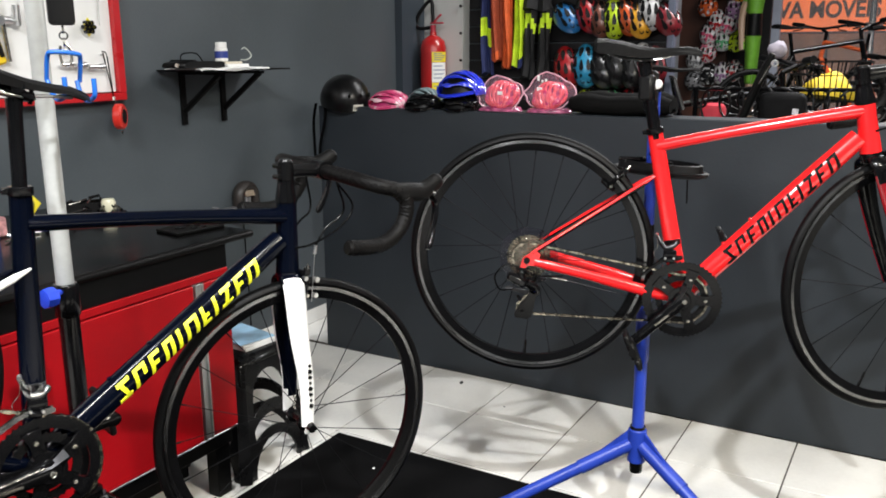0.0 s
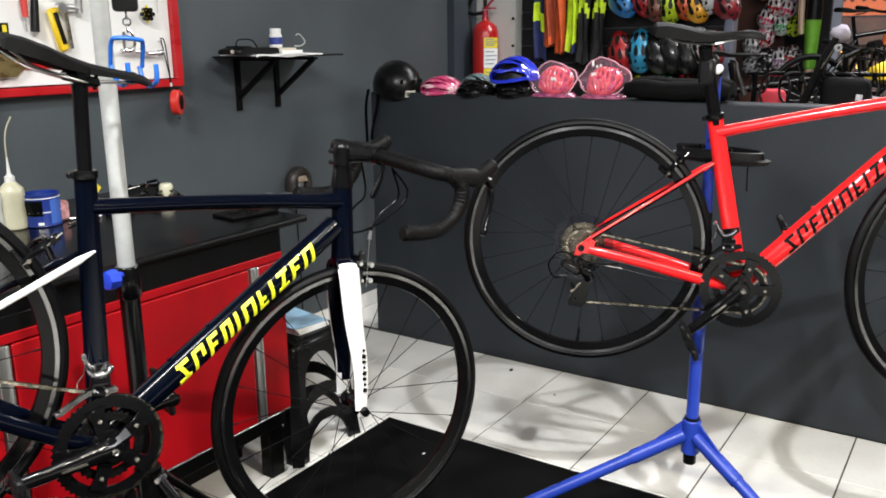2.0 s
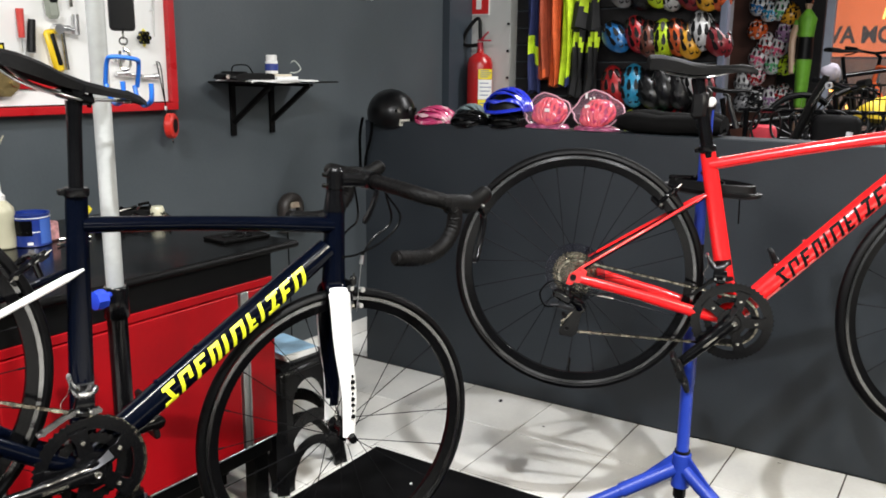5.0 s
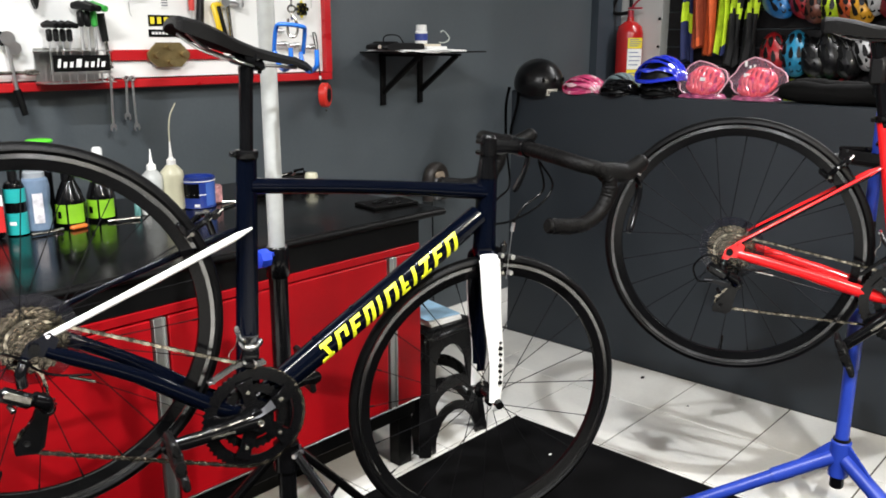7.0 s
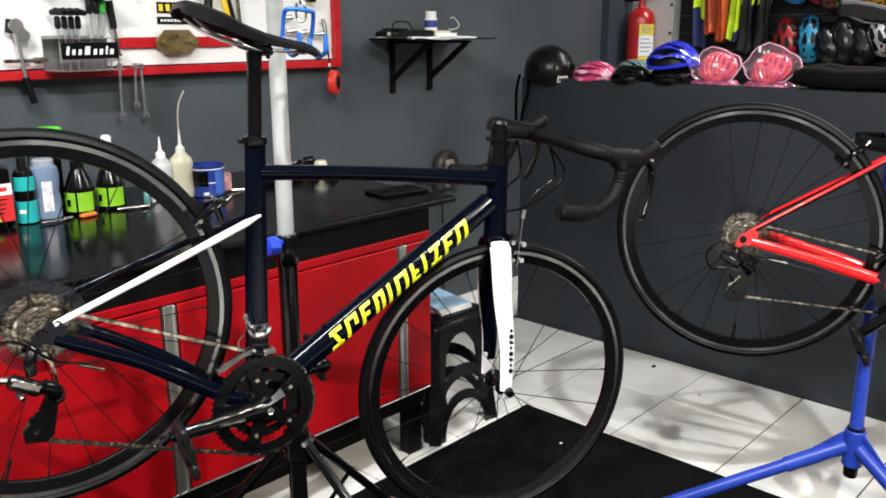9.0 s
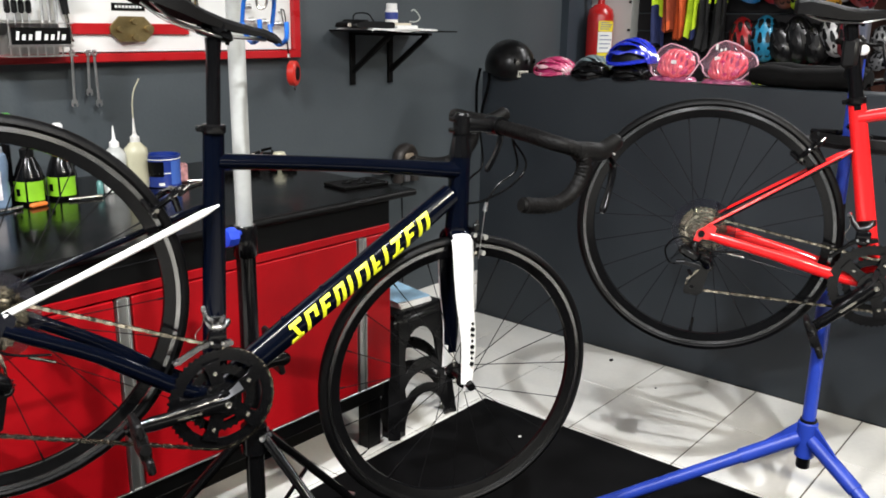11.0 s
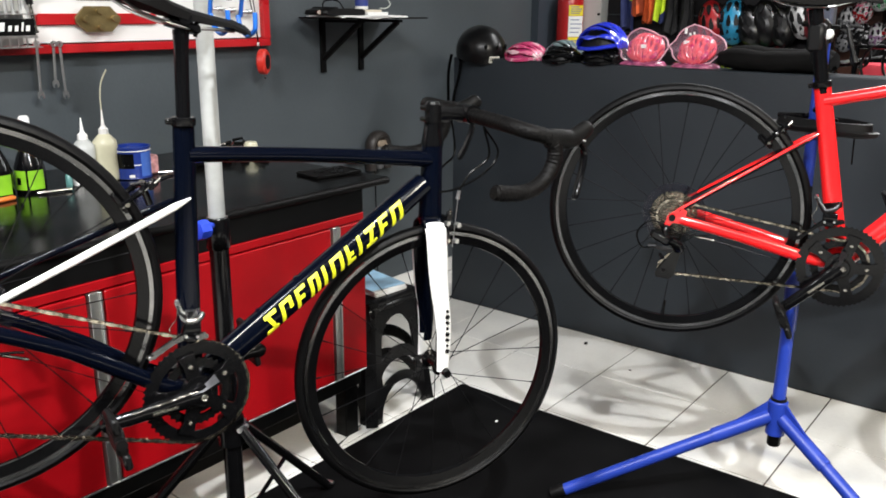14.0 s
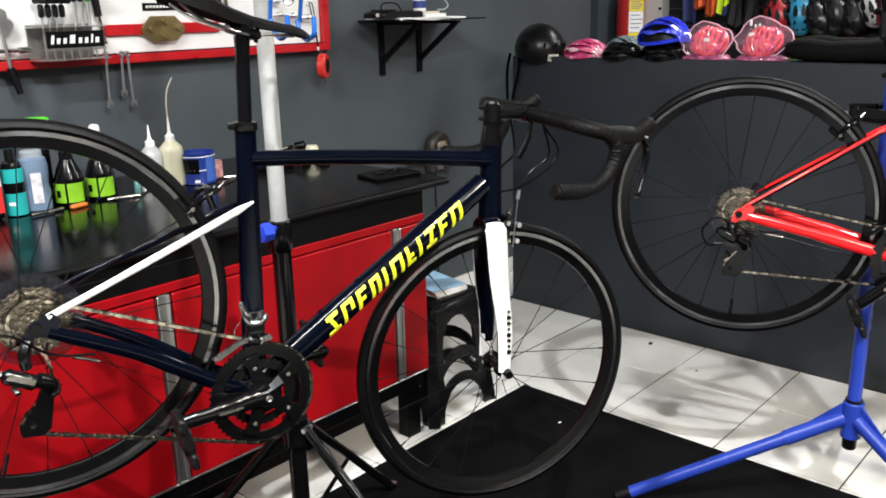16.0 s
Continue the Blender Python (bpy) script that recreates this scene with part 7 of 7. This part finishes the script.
def garment(label, y, top, bottom, width, bands, legs=False, seed=0):
    """A folded jersey or bib suit on a hanger; bands: (from height, colour) downwards."""
    ob = thing("cycling_suit" if legs else "cycling_jersey", label, "clothing", pose(4.655, y, 0), "clothes on the slat wall")
    cols = []
    for _, c in bands:
        if c not in cols:
            cols.append(c)
    bm = B()
    n = 22
    split = top - (top - bottom) * 0.52
    for off, part_w in [(0.0, 1.0)] + ([(-0.25, 0.44), (0.25, 0.44)] if legs else []):
        z0, z1 = (top, split if legs and part_w == 1.0 else bottom) if part_w == 1.0 else (split + 0.01, bottom)
        loops = []
        for i in range(15):
            t = i / 14
            z = z0 + (z1 - z0) * t
            w = width * part_w * (0.35 + 0.65 * min(1, (top - z) / 0.10)) * (1 - 0.14 * math.sin(math.pi * t))
            d = 0.030 * part_w ** 0.5
            loops.append([(d * math.sin(q) * (1 + 0.6 * math.sin(5 * q + seed + 2 * t)) - 0.006 * math.sin(9 * t + seed), off * width + w / 2 * math.cos(q) + 0.010 * math.sin(4 * t + seed + 2 * math.sin(q)), z + 0.012 * math.sin(3 * q + seed) * t) for q in [2 * math.pi * j / n for j in range(n)]])
        rings(bm, loops)
    ob2 = part("cloth", bm, tint(cols[0] + "_cloth", PAL[cols[0]], 0.75, var=0.2, scale=25), ob, second=[tint(c + "_cloth", PAL[c], 0.75, var=0.2, scale=25) for c in cols[1:]])
    for f in ob2.data.polygons:
        c = bands[0][1]
        for h, cc in bands:
            if f.center.z < h + 0.03 * math.sin(f.center.y * 60 + seed):
                c = cc
        f.material_index = cols.index(c)
    bm = B()
    rod(bm, (0.0, 0, top - 0.02), (0.0, 0, top + 0.03), 0.003, n=6)
    rod(bm, (0.0, 0, top + 0.03), (0.075, 0, top + 0.03), 0.003, n=6)
    part("hanger", bm, M["dull"], ob)


PAL["navy"] = (0.012, 0.02, 0.09)
PAL["rust"] = (0.36, 0.06, 0.02)
garment("navy jersey with lime stripe on a hanger", 2.372, 2.08, 1.32, 0.08, [(3, "navy"), (1.62, "lime"), (1.52, "navy")], seed=1)
garment("rust orange jersey hanging on the slat wall", 2.305, 2.10, 1.40, 0.085, [(3, "rust"), (1.42, "orange")], seed=2)
garment("bright orange jersey hanging on the slat wall", 2.235, 2.10, 1.36, 0.065, [(3, "orange"), (1.34, "white")], seed=3)
garment("lime and navy jersey on a hanger", 2.160, 2.10, 1.36, 0.075, [(3, "lime"), (1.40, "navy")], seed=4)
garment("black cycling suit with lime yellow band", 2.045, 2.10, 1.30, 0.19, [(3, "black"), (1.88, "lime"), (1.82, "black"), (1.64, "lime"), (1.57, "black")], True, seed=5)

# platform and bicycles on show
slab("platform", (3.95, -3.0, 0), (6.1, 1.15, 0.40), M["slat"], "dark display platform for bicycles", "platform", bevel=0.01)
slab("platform_2", (6.6, -3.0, 0), (9.0, 1.6, 0.65), M["slat"], "dark display platform for bicycles", "platform", bevel=0.01)


def town_bike(label, m, paint, basket=False):
    ob = thing("town_bicycle", label, "bicycle", m, "bicycles on show")
    R = 0.33
    for nm, x in (("rear_wheel", 0.0), ("front_wheel", 1.05)):
        bm = B()
        lathe(bm, [(R - 0.03, -0.010), (R - 0.03, 0.010), (R - 0.045, 0.006), (R - 0.045, -0.006)], 40, "y", closed=True)
        w = part(nm, bm, M["rim"], ob)
        w.location = (x, 0, R)
        bm = B()
        ring = [((R - 0.018) * math.cos(a), 0, (R - 0.018) * math.sin(a)) for a in [2 * math.pi * i / 40 for i in range(40)]]
        sweep(bm, ring, 0.019, 8, closed=True)
        part("tyre", bm, M["rubber"], w)
        bm = B()
        rod(bm, (0, -0.04, 0), (0, 0.04, 0), 0.018, n=12)
        part("hub", bm, M["dull"], w)
        for k in range(16):
            a = 2 * math.pi * k / 16
            bm = B()
            rod(bm, (0.018 * math.cos(a + 0.8), 0.03 * (-1) ** k, 0.018 * math.sin(a + 0.8)), ((R - 0.04) * math.cos(a), 0, (R - 0.04) * math.sin(a)), 0.0014, n=4)
            part("spoke", bm, M["steel"], w)
    bm = B()
    bbp, st, hd, hb = (0.44, 0, 0.29), (0.30, 0, 0.78), (0.84, 0, 0.86), (0.88, 0, 0.72)
    for a, b, r in ((bbp, st, 0.016), (bbp, hb, 0.021), (st, hd, 0.017), (hd, hb, 0.020)):
        rod(bm, a, b, r, n=12)
    for s in (-1, 1):
        rod(bm, (0, s * 0.06, R), bbp, 0.011, n=8)
        rod(bm, (0, s * 0.06, R), (st[0], s * 0.02, st[2] - 0.03), 0.009, n=8)
    part("frame", bm, paint, ob)
    bm = B()
    for s in (-1, 1):
        rod(bm, (0.885, s * 0.05, 0.70), (1.05, s * 0.055, R), 0.016, 0.011, n=10)
    box(bm, (0.884, 0, 0.70), (0.05, 0.13, 0.04), 0.01)
    part("fork", bm, M["gloss"], ob)
    bm = B()
    rod(bm, st, (0.27, 0, 0.92), 0.0135, n=10)
    part("seat_post", bm, M["black"], ob)
    bm = B()
    saddle_mesh(bm)
    bmesh.ops.translate(bm, vec=(0.15, 0, 0.975), verts=bm.verts)
    part("saddle", bm, M["saddle"], ob)
    bm = B()
    rod(bm, hd, (0.825, 0, 0.94), 0.015, n=10)
    rod(bm, (0.825, 0, 0.94), (0.90, 0, 0.975), 0.014, n=10)
    part("stem", bm, M["black"], ob)
    bm = B()
    sweep(bm, smooth_path([(0.84, -0.32, 1.01), (0.88, -0.20, 1.0), (0.90, -0.05, 0.978), (0.90, 0.05, 0.978), (0.88, 0.20, 1.0), (0.84, 0.32, 1.01)], 4), 0.012, 10)
    part("handlebar", bm, M["black"], ob)
    for s in (-1, 1):
        bm = B()
        rod(bm, (0.845, s * 0.22, 1.003), (0.838, s * 0.33, 1.012), 0.017, n=10)
        part("grip", bm, M["rubber"], ob)
        bm = B()
        sweep(bm, [(0.90, s * 0.16, 0.985), (0.93, s * 0.20, 0.965), (0.92, s * 0.27, 0.955)], 0.006, 8)
        part("brake_lever", bm, M["gloss"], ob)
    bm = B()
    lathe(bm, [(0.06, -0.004), (0.095, -0.004), (0.095, 0.004), (0.06, 0.004)], 30, "y", at=(0.44, -0.05, 0.29), closed=True)
    rod(bm, (0.44, -0.07, 0.29), (0.50, -0.08, 0.13), 0.012, n=8)
    rod(bm, (0.44, 0.07, 0.29), (0.38, 0.08, 0.45), 0.012, n=8)
    part("crankset", bm, M["gloss"], ob)
    if basket:
        bm = B()
        for k in range(4):
            z = 0.80 + 0.065 * k
            q = 0.10 + 0.012 * k
            sweep(bm, [(1.06 + sx * q, sy * (q + 0.05), z) for sx, sy in ((-1, -1), (1, -1), (1, 1), (-1, 1))], 0.004, 6, closed=True)
        for k in range(9):
            f = -1 + k / 4
            for s in (-1, 1):
                rod(bm, (1.06 + 0.10 * f, s * 0.15, 0.80), (1.06 + 0.136 * f, s * 0.186, 0.995), 0.003, n=5)
                rod(bm, (1.06 + s * 0.10, 0.15 * f, 0.80), (1.06 + s * 0.136, 0.186 * f, 0.995), 0.003, n=5)
            rod(bm, (1.06 + 0.10 * f, -0.15, 0.80), (1.06 + 0.10 * f, 0.15, 0.80), 0.003, n=5)
        rod(bm, (0.96, 0, 0.86), (0.86, 0, 0.86), 0.010, n=8)
        part("basket", bm, M["plastic"], ob, "black wire basket")["kind"] = "stuff"
    return ob


town_bike("black town bicycle with wire front basket", pose(4.24, 1.40, 0.401, 0, 0, -60), M["gloss"], True)
town_bike("black bicycle on the display platform", pose(5.35, 0.95, 0.401, 0, 0, -60), M["gloss"], True)
town_bike("orange bicycle standing near the shop window", pose(7.777, 0.35, 0.651, 0, 0, 42), tint("orange_bike_paint", (0.75, 0.13, 0.04), 0.25, 0.6), False)
town_bike("dark bicycle near the shop window", pose(6.80, 1.22, 0.651, 0, 0, -55), M["gloss"], False)
bm = B()
bump_shell(bm, 0.125, 0.122, 0.128, lo=0)
for v in bm.verts:
    v.co *= 1 + 0.22 * noise.noise(v.co * 14)
simple("yellow_pack", "crumpled yellow cover lying over the basket", "cover", bm, tint("yellow_cloth", (0.78, 0.55, 0.03), 0.6, var=0.25), (4.77, 0.48, 1.215), (8, 6, 20))
bm = B()
box(bm, (0, 0, 0.16), (0.10, 0.12, 0.32), 0.03, seg=2)
simple("red_pannier", "red cloth pannier on the platform", "bag", bm, tint("red_cloth", (0.50, 0.02, 0.04), 0.7, var=0.25), (4.25, 0.925, 0.885), (0, 0, 10))
bm = B()
box(bm, (0, 0, 0.25), (0.16, 0.24, 0.50), 0.01)
simple("display_box", "dark display box under the pannier", "box", bm, M["slat"], (4.25, 0.925, 0.385))
bm = B()
bmesh.ops.create_icosphere(bm, subdivisions=2, radius=0.054)
for v in bm.verts:
    v.co *= 0.9 + 0.2 * noise.noise(v.co * 30)
simple("cleaning_puff", "pale fluffy ball on a bicycle handlebar", "puff", bm, tint("pale_lilac_fluff", (0.34, 0.31, 0.36), 0.9, var=0.2), (4.85, 0.745, 1.455))

# Tube of a bicycle, set alone and placed to fit the camera's view.
prop = thing("folding_stand", "black folding bicycle stand propped behind the low wall", "stand", pose(4.10, 1.045, 0.40))
bm = B()
sweep(bm, [(0.0, 0.0, 0.0), (0.0, -0.279, 0.735), (0.0, -0.370, 0.975), (0.0, -0.398, 1.040)], [0.034, 0.034, 0.033, 0.024], 12, flat=(0.6, 1.0))
part("arm", bm, M["plastic"], prop)
bm = B()
rod(bm, (-0.026, -0.353, 0.908), (-0.026, -0.400, 0.995), 0.006, n=8)
part("strut", bm, M["dull"], prop, "thin steel strut")
bm = B()
lathe(bm, [(0.008, -0.008), (0.016, -0.008), (0.016, 0.008), (0.008, 0.008)], 14, "x", at=(-0.026, -0.414, 0.998), closed=True)
part("clip", bm, M["steel"], prop, "bright steel clip")
blackbag = thing("black_pannier", "black cloth pannier with two pale marks", "bag", pose(4.115, 0.590, 0.40))
bm = B()
box(bm, (0, 0, 0.435), (0.10, 0.20, 0.87), 0.035, seg=3)
part("body", bm, mat("black_pannier_cloth", (0.006, 0.006, 0.0065), 0.7, var=0.3, scale=14, bump=0.2, bscale=200, spec=0.1), blackbag)
for y in (0.02, -0.045):
    bm = B()
    box(bm, (-0.051, y, 0.790), (0.002, 0.026, 0.026), 0.0, Matrix.Rotation(radians(6), 4, "X"))
    part("pale_mark", bm, tint("pale_print", (0.35, 0.35, 0.36)), blackbag, smooth=False)

rail = thing("cable_rack", "black rail with looped cables and locks", "rack", pose(4.20, 0.62, 0))
bm = B()
rod(bm, (0, -0.75, 1.285), (0, 0.42, 1.275), 0.009, n=8)
for y in (-0.7, 0.38):
    rod(bm, (0, y, 0.40), (0, y, 1.28), 0.012, n=8)
part("rail", bm, M["gloss"], rail)
for k in range(13):
    y = 0.36 - 0.075 * k
    r = 0.05 + 0.012 * (k * 7 % 4)
    bm = B()
    lp = [(0.012 * math.sin(3 * a + k), y + r * 0.8 * math.cos(a), 1.285 - r + r * math.sin(a)) for a in [2 * math.pi * i / 20 for i in range(20)]]
    sweep(bm, lp, 0.006, 6, closed=True)
    part("cable_loop", bm, M["plastic"], rail)

# kids' helmets, mannequin and window at the far end
FX = 9.6
slab("panel_brown", (9.62, 2.02, 0), (9.70, 2.60, CEIL), M["wood"], "dark brown display panel", "panel")
slab("panel_dark", (9.705, 1.60, 0), (9.78, 2.62, CEIL), M["slat"], "dark display panel behind the helmets", "panel")
kids = ((1252, 18, "orange", "white"), (1270, 42, "red", "white"), (1290, 46, "pink", "white"), (1300, 22, "purple", "white"), (1258, 62, "pink", "white"), (1284, 74, "green", "white"), (1306, 76, "lime", "black"),
        (1256, 92, "red", "pink"), (1236, 104, "grey", "white"), (1262, 130, "black", "white"), (1285, 128, "purple", "white"), (1304, 124, "red", "black"), (1236, 138, "grey", "black"), (1272, -10, "sky", "white"), (1290, -14, "green", "white"), (1304, -6, "amber", "black"), (1252, -22, "blue", "white"))
for k, (px, py, c, d) in enumerate(kids):
    y, z = 2.376 - (px - 1225) * 0.00595, 1.62 + (60 - py) * 0.0063
    m = pose(FX - 0.09, y, z) @ Matrix.Rotation(radians(-10 + (k * 31 % 22)), 4, "X") @ Matrix.Rotation(radians(180), 4, "Z") @ Matrix.Rotation(radians(50 + (k * 17 % 20)), 4, "Y")
    ob = closed_helmet(c + " and " + d + " printed child helmet on the display", m, patterned(c + "_and_" + d + "_print", PAL[c], PAL["white"] if k % 3 else PAL[c], PAL[d], 22), (0.125, 0.105, 0.100), "child helmets on display")
    bm = B()
    rod(bm, (FX - 0.06, y, z), (9.705, y, z), 0.005, n=6)
    pg = part("peg", bm, M["dull"], ob)
    pg.matrix_parent_inverse = m.inverted()
bm = B()
spec = [(0.60, 0.10, 0.12, 3), (0.62, 0.09, 0.11, 3), (1.10, 0.075, 0.085, 3), (1.12, 0.095, 0.115, 1), (1.40, 0.105, 0.14, 1), (1.58, 0.11, 0.16, 1), (1.60, 0.11, 0.165, 2), (1.80, 0.10, 0.15, 2), (1.82, 0.10, 0.155, 0), (1.98, 0.10, 0.19, 0), (2.04, 0.06, 0.10, 0), (2.07, 0.05, 0.05, 3), (2.12, 0.08, 0.07, 4), (2.20, 0.10, 0.09, 4), (2.27, 0.06, 0.05, 4)]
rings(bm, [[(d * math.cos(q), 0.48 * w * math.sin(q), z) for q in [2 * math.pi * j / 16 for j in range(16)]] for z, d, w, _ in spec])
sweep(bm, smooth_path([(0, 0.08, 1.96), (-0.02, 0.12, 1.78), (-0.05, 0.11, 1.60), (-0.08, 0.09, 1.44)], 4), [0.04] * 4 + [0.034] * 4 + [0.030] * 4 + [0.028], 8)
man = part("mannequin", bm, tint("lime_green_kit", (0.16, 0.42, 0.03), 0.6, var=0.15), None, second=[tint("lime_green_kit", (0.16, 0.42, 0.03)), M["plastic"], M["skin"], M["gloss"]])
for f in man.data.polygons:
    z = f.center.z
    f.material_index = 3 if (f.center.y > 0.075 and z < 1.9) else [s[3] for s in spec if s[0] <= z + 0.01][-1]
man.matrix_world = pose(9.30, 1.690, 0)
tagged(man, "shop mannequin in lime green and black cycling kit", "mannequin")
slab("mannequin_plinth", (9.12, 1.53, 0), (9.48, 1.85, 0.60), M["slat"], "dark plinth under the mannequin", "plinth")
slab("wall_east_a", (9.95, 1.62, 0), (10.10, 3.0, CEIL), M["pale"], "pale shop front wall", "wall")
slab("wall_east_b", (9.95, -5.0, 0), (10.10, 1.62, 0.55), M["wall"], "dark wall under the shop window", "wall")
slab("wall_east_c", (9.95, -5.0, 2.75), (10.10, 1.62, CEIL), M["pale"], "pale wall over the shop window", "wall")
slab("wall_north_far", (4.80, BY, 0), (10.1, BY + 0.15, CEIL), M["wall"], "dark grey showroom wall", "wall")
win = thing("window_1", "large shop window with pale blue frame", "window", pose(10.0, 0, 0))
win["kind"] = "structure"
for y in (1.59, -0.55, -2.75):
    bm = B()
    box(bm, (-0.03, y, 1.65), (0.09, 0.10 if y > 1 else 0.06, 2.2), 0.006)
    part("window_frame", bm, M["frame_blue"], win, smooth=False)
for z in (0.585, 2.72):
    bm = B()
    box(bm, (-0.03, -1.7, z), (0.08, 6.55, 0.06), 0.006)
    part("window_frame", bm, M["frame_blue"], win, smooth=False)
for a, b in ((1.54, -0.52), (-0.58, -2.72), (-2.78, -4.9)):
    bm = B()
    box(bm, (0, (a + b) / 2, 1.65), (0.008, a - b, 2.1))
    g = part("pane", bm, M["glass"], win, smooth=False)
    g.visible_shadow = False
bm = B()
for k in range(16):
    rod(bm, (9.90, 1.70 + 0.06 * k, 2.05), (9.90, 1.70 + 0.06 * k, 3.05), 0.026, n=8)
simple("roller_shutter", "white ribbed roller shutter over the display", "shutter", bm, tint("white_shutter", (0.6, 0.62, 0.66)))

# street outside at night
slab("road", (10.15, -30, -0.20), (60, 30, -0.08), M["road"], "dark street outside the shop", "road")
shop = thing("street_facade", "shop across the street with an orange sign made to glow", "building", pose(17.0, 0, 0))
bm = B()
box(bm, (0.6, -2, 2.4), (0.6, 24, 5.0))
part("wall", bm, M["road"], shop, smooth=False)
# The board's glow stands in for street light falling on it.
bm = B()
box(bm, (0.20, -0.4, 2.375), (0.12, 7.0, 1.27), 0.01)
sg = part("sign_board", bm, M["glow"], shop, "orange sign board, street light put in as glow", smooth=False)
for nm, txt, y, z, size in (("sign_text", "VA MOVEIS", 2.72, 1.99, 0.40),):
    cu = bpy.data.curves.new(nm, "FONT")
    cu.body, cu.size, cu.extrude, cu.offset = txt, size, 0.01, 0.012
    tmp = bpy.data.objects.new(nm, cu)
    me = bpy.data.meshes.new_from_object(tmp)
    bpy.data.objects.remove(tmp)
    bpy.data.curves.remove(cu)
    me.materials.append(tint("dark_brown_letters", (0.045, 0.018, 0.012), 0.6))
    ob = new(nm, me)
    ob.parent = sg
    ob.matrix_basis = pose(0.12, y, z, 90, 0, -90) @ Matrix.Diagonal((0.86, 1, 1, 1))
bm = B()
for k in range(7):
    box(bm, (0.128, 1.35 - 0.17 * k, 1.84), (0.012, 0.11, 0.10))
nb = part("number_bars", bm, tint("dark_brown_letters", (0.045, 0.018, 0.012)), sg, "row of plain dark bars", smooth=False)
# Panel brown is lightened for the warm glow lying on it.
for k in range(12):
    bm = B()
    box(bm, (0.27, 3.4 - 0.62 * k, 0.80), (0.05, 0.57, 1.80), 0.01)
    part("shutter_panel", bm, tint("dusty_brown_shutter", (0.26, 0.15, 0.10), 0.6, var=0.3, scale=3), shop, smooth=False)
for k, (y, z) in enumerate(((2.25, 0.85), (1.75, 1.05), (1.15, 0.75), (0.7, 1.1), (2.55, 1.15))):
    bm = B()
    bmesh.ops.create_icosphere(bm, subdivisions=1, radius=0.05)
    part("bulb", bm, M["streetlight"], shop, "small warm bulb").location = (-0.05, y, z)
# Fill lamp, added to brighten the panels under the sign.
lamp("street_light", (14.0, 1.40, 3.1), (16.8, 1.2, 0.6), 0.2, 45, (1.0, 0.62, 0.34))
# Glowing shape for a lamp's reflection in the window; its pole is added.
flare = thing("street_lamp", "glowing shape for an orange reflection in the window, on an added pole", "street lamp", pose(14.0, 1.42, -0.08))
bm = B()
sweep(bm, [(0, -0.5, 0), (0, -0.5, 3.2), (0, -0.3, 3.35), (0, 0, 3.3)], 0.05, 10)
part("pole", bm, M["dull"], flare)
bm = B()
sweep(bm, smooth_path([(0, 0.10, 2.30), (0, 0.02, 2.60), (0, -0.22, 2.95), (0, -0.42, 3.18)], 4), [0.03] * 5 + [0.07] * 5 + [0.04] * 3, 8, flat=(0.5, 1))
part("lamp_head", bm, M["streetlight"], flare, "warm glowing shape for the reflection")
# Unseen slab outside, added to shade the shop front from above.
slab("ceiling_shade", (10.1, -5.1, CEIL), (10.8, 3.0, CEIL + 0.1), M["wall"], "unseen slab that shades the shop front", "canopy")


# ---- floor tiles: nearest ones as pieces, the rest joined ----
def tile_mesh(bm, x0, y0, x1, y1):
    g = 0.0027
    box(bm, ((x0 + x1) / 2, (y0 + y1) / 2, -0.004), (x1 - x0 - 2 * g, y1 - y0 - 2 * g, 0.008), 0.0012)


JX, JY = WX - 0.372, 1.902 - TS * 5     # one joint crossing
bm = B()
tile_mesh(bm, -TS / 2, -TS / 2, TS / 2, TS / 2)
first_tile = part("tile", bm, M["tile"], floor, smooth=False)
base = Matrix.Translation(-floor.location)
rest = B()
used = False
for i in range(-16, 24):
    for j in range(-14, 8):
        x0, y0 = JX + i * TS, JY + j * TS
        if x0 + TS <= -2.99 or y0 + TS <= -4.99 or x0 >= 9.7 or y0 >= BY - 0.01:
            continue
        cut = x0 < WX < x0 + TS or y0 + TS > BY - 0.012
        if cut or not (-0.2 < x0 < 3.3 and -1.2 < y0):
            xa, xb, ya, yb = x0, x0 + TS, y0, min(y0 + TS, BY - 0.012)
            if x0 < WX < x0 + TS and y0 < WY - 0.1:
                tile_mesh(rest, xa, ya, WX, yb)
            else:
                tile_mesh(rest, xa, ya, xb, yb)
            continue
        m = base @ Matrix.Translation((x0 + TS / 2, y0 + TS / 2, 0))
        if not used:
            first_tile.matrix_basis = m
            used = True
        else:
            alike(first_tile, m, floor)
tiles_rest = part("floor_tiles", rest, M["tile"], floor, smooth=False)
tiles_rest["kind"] = "stuff"
tiles_rest.matrix_basis = base
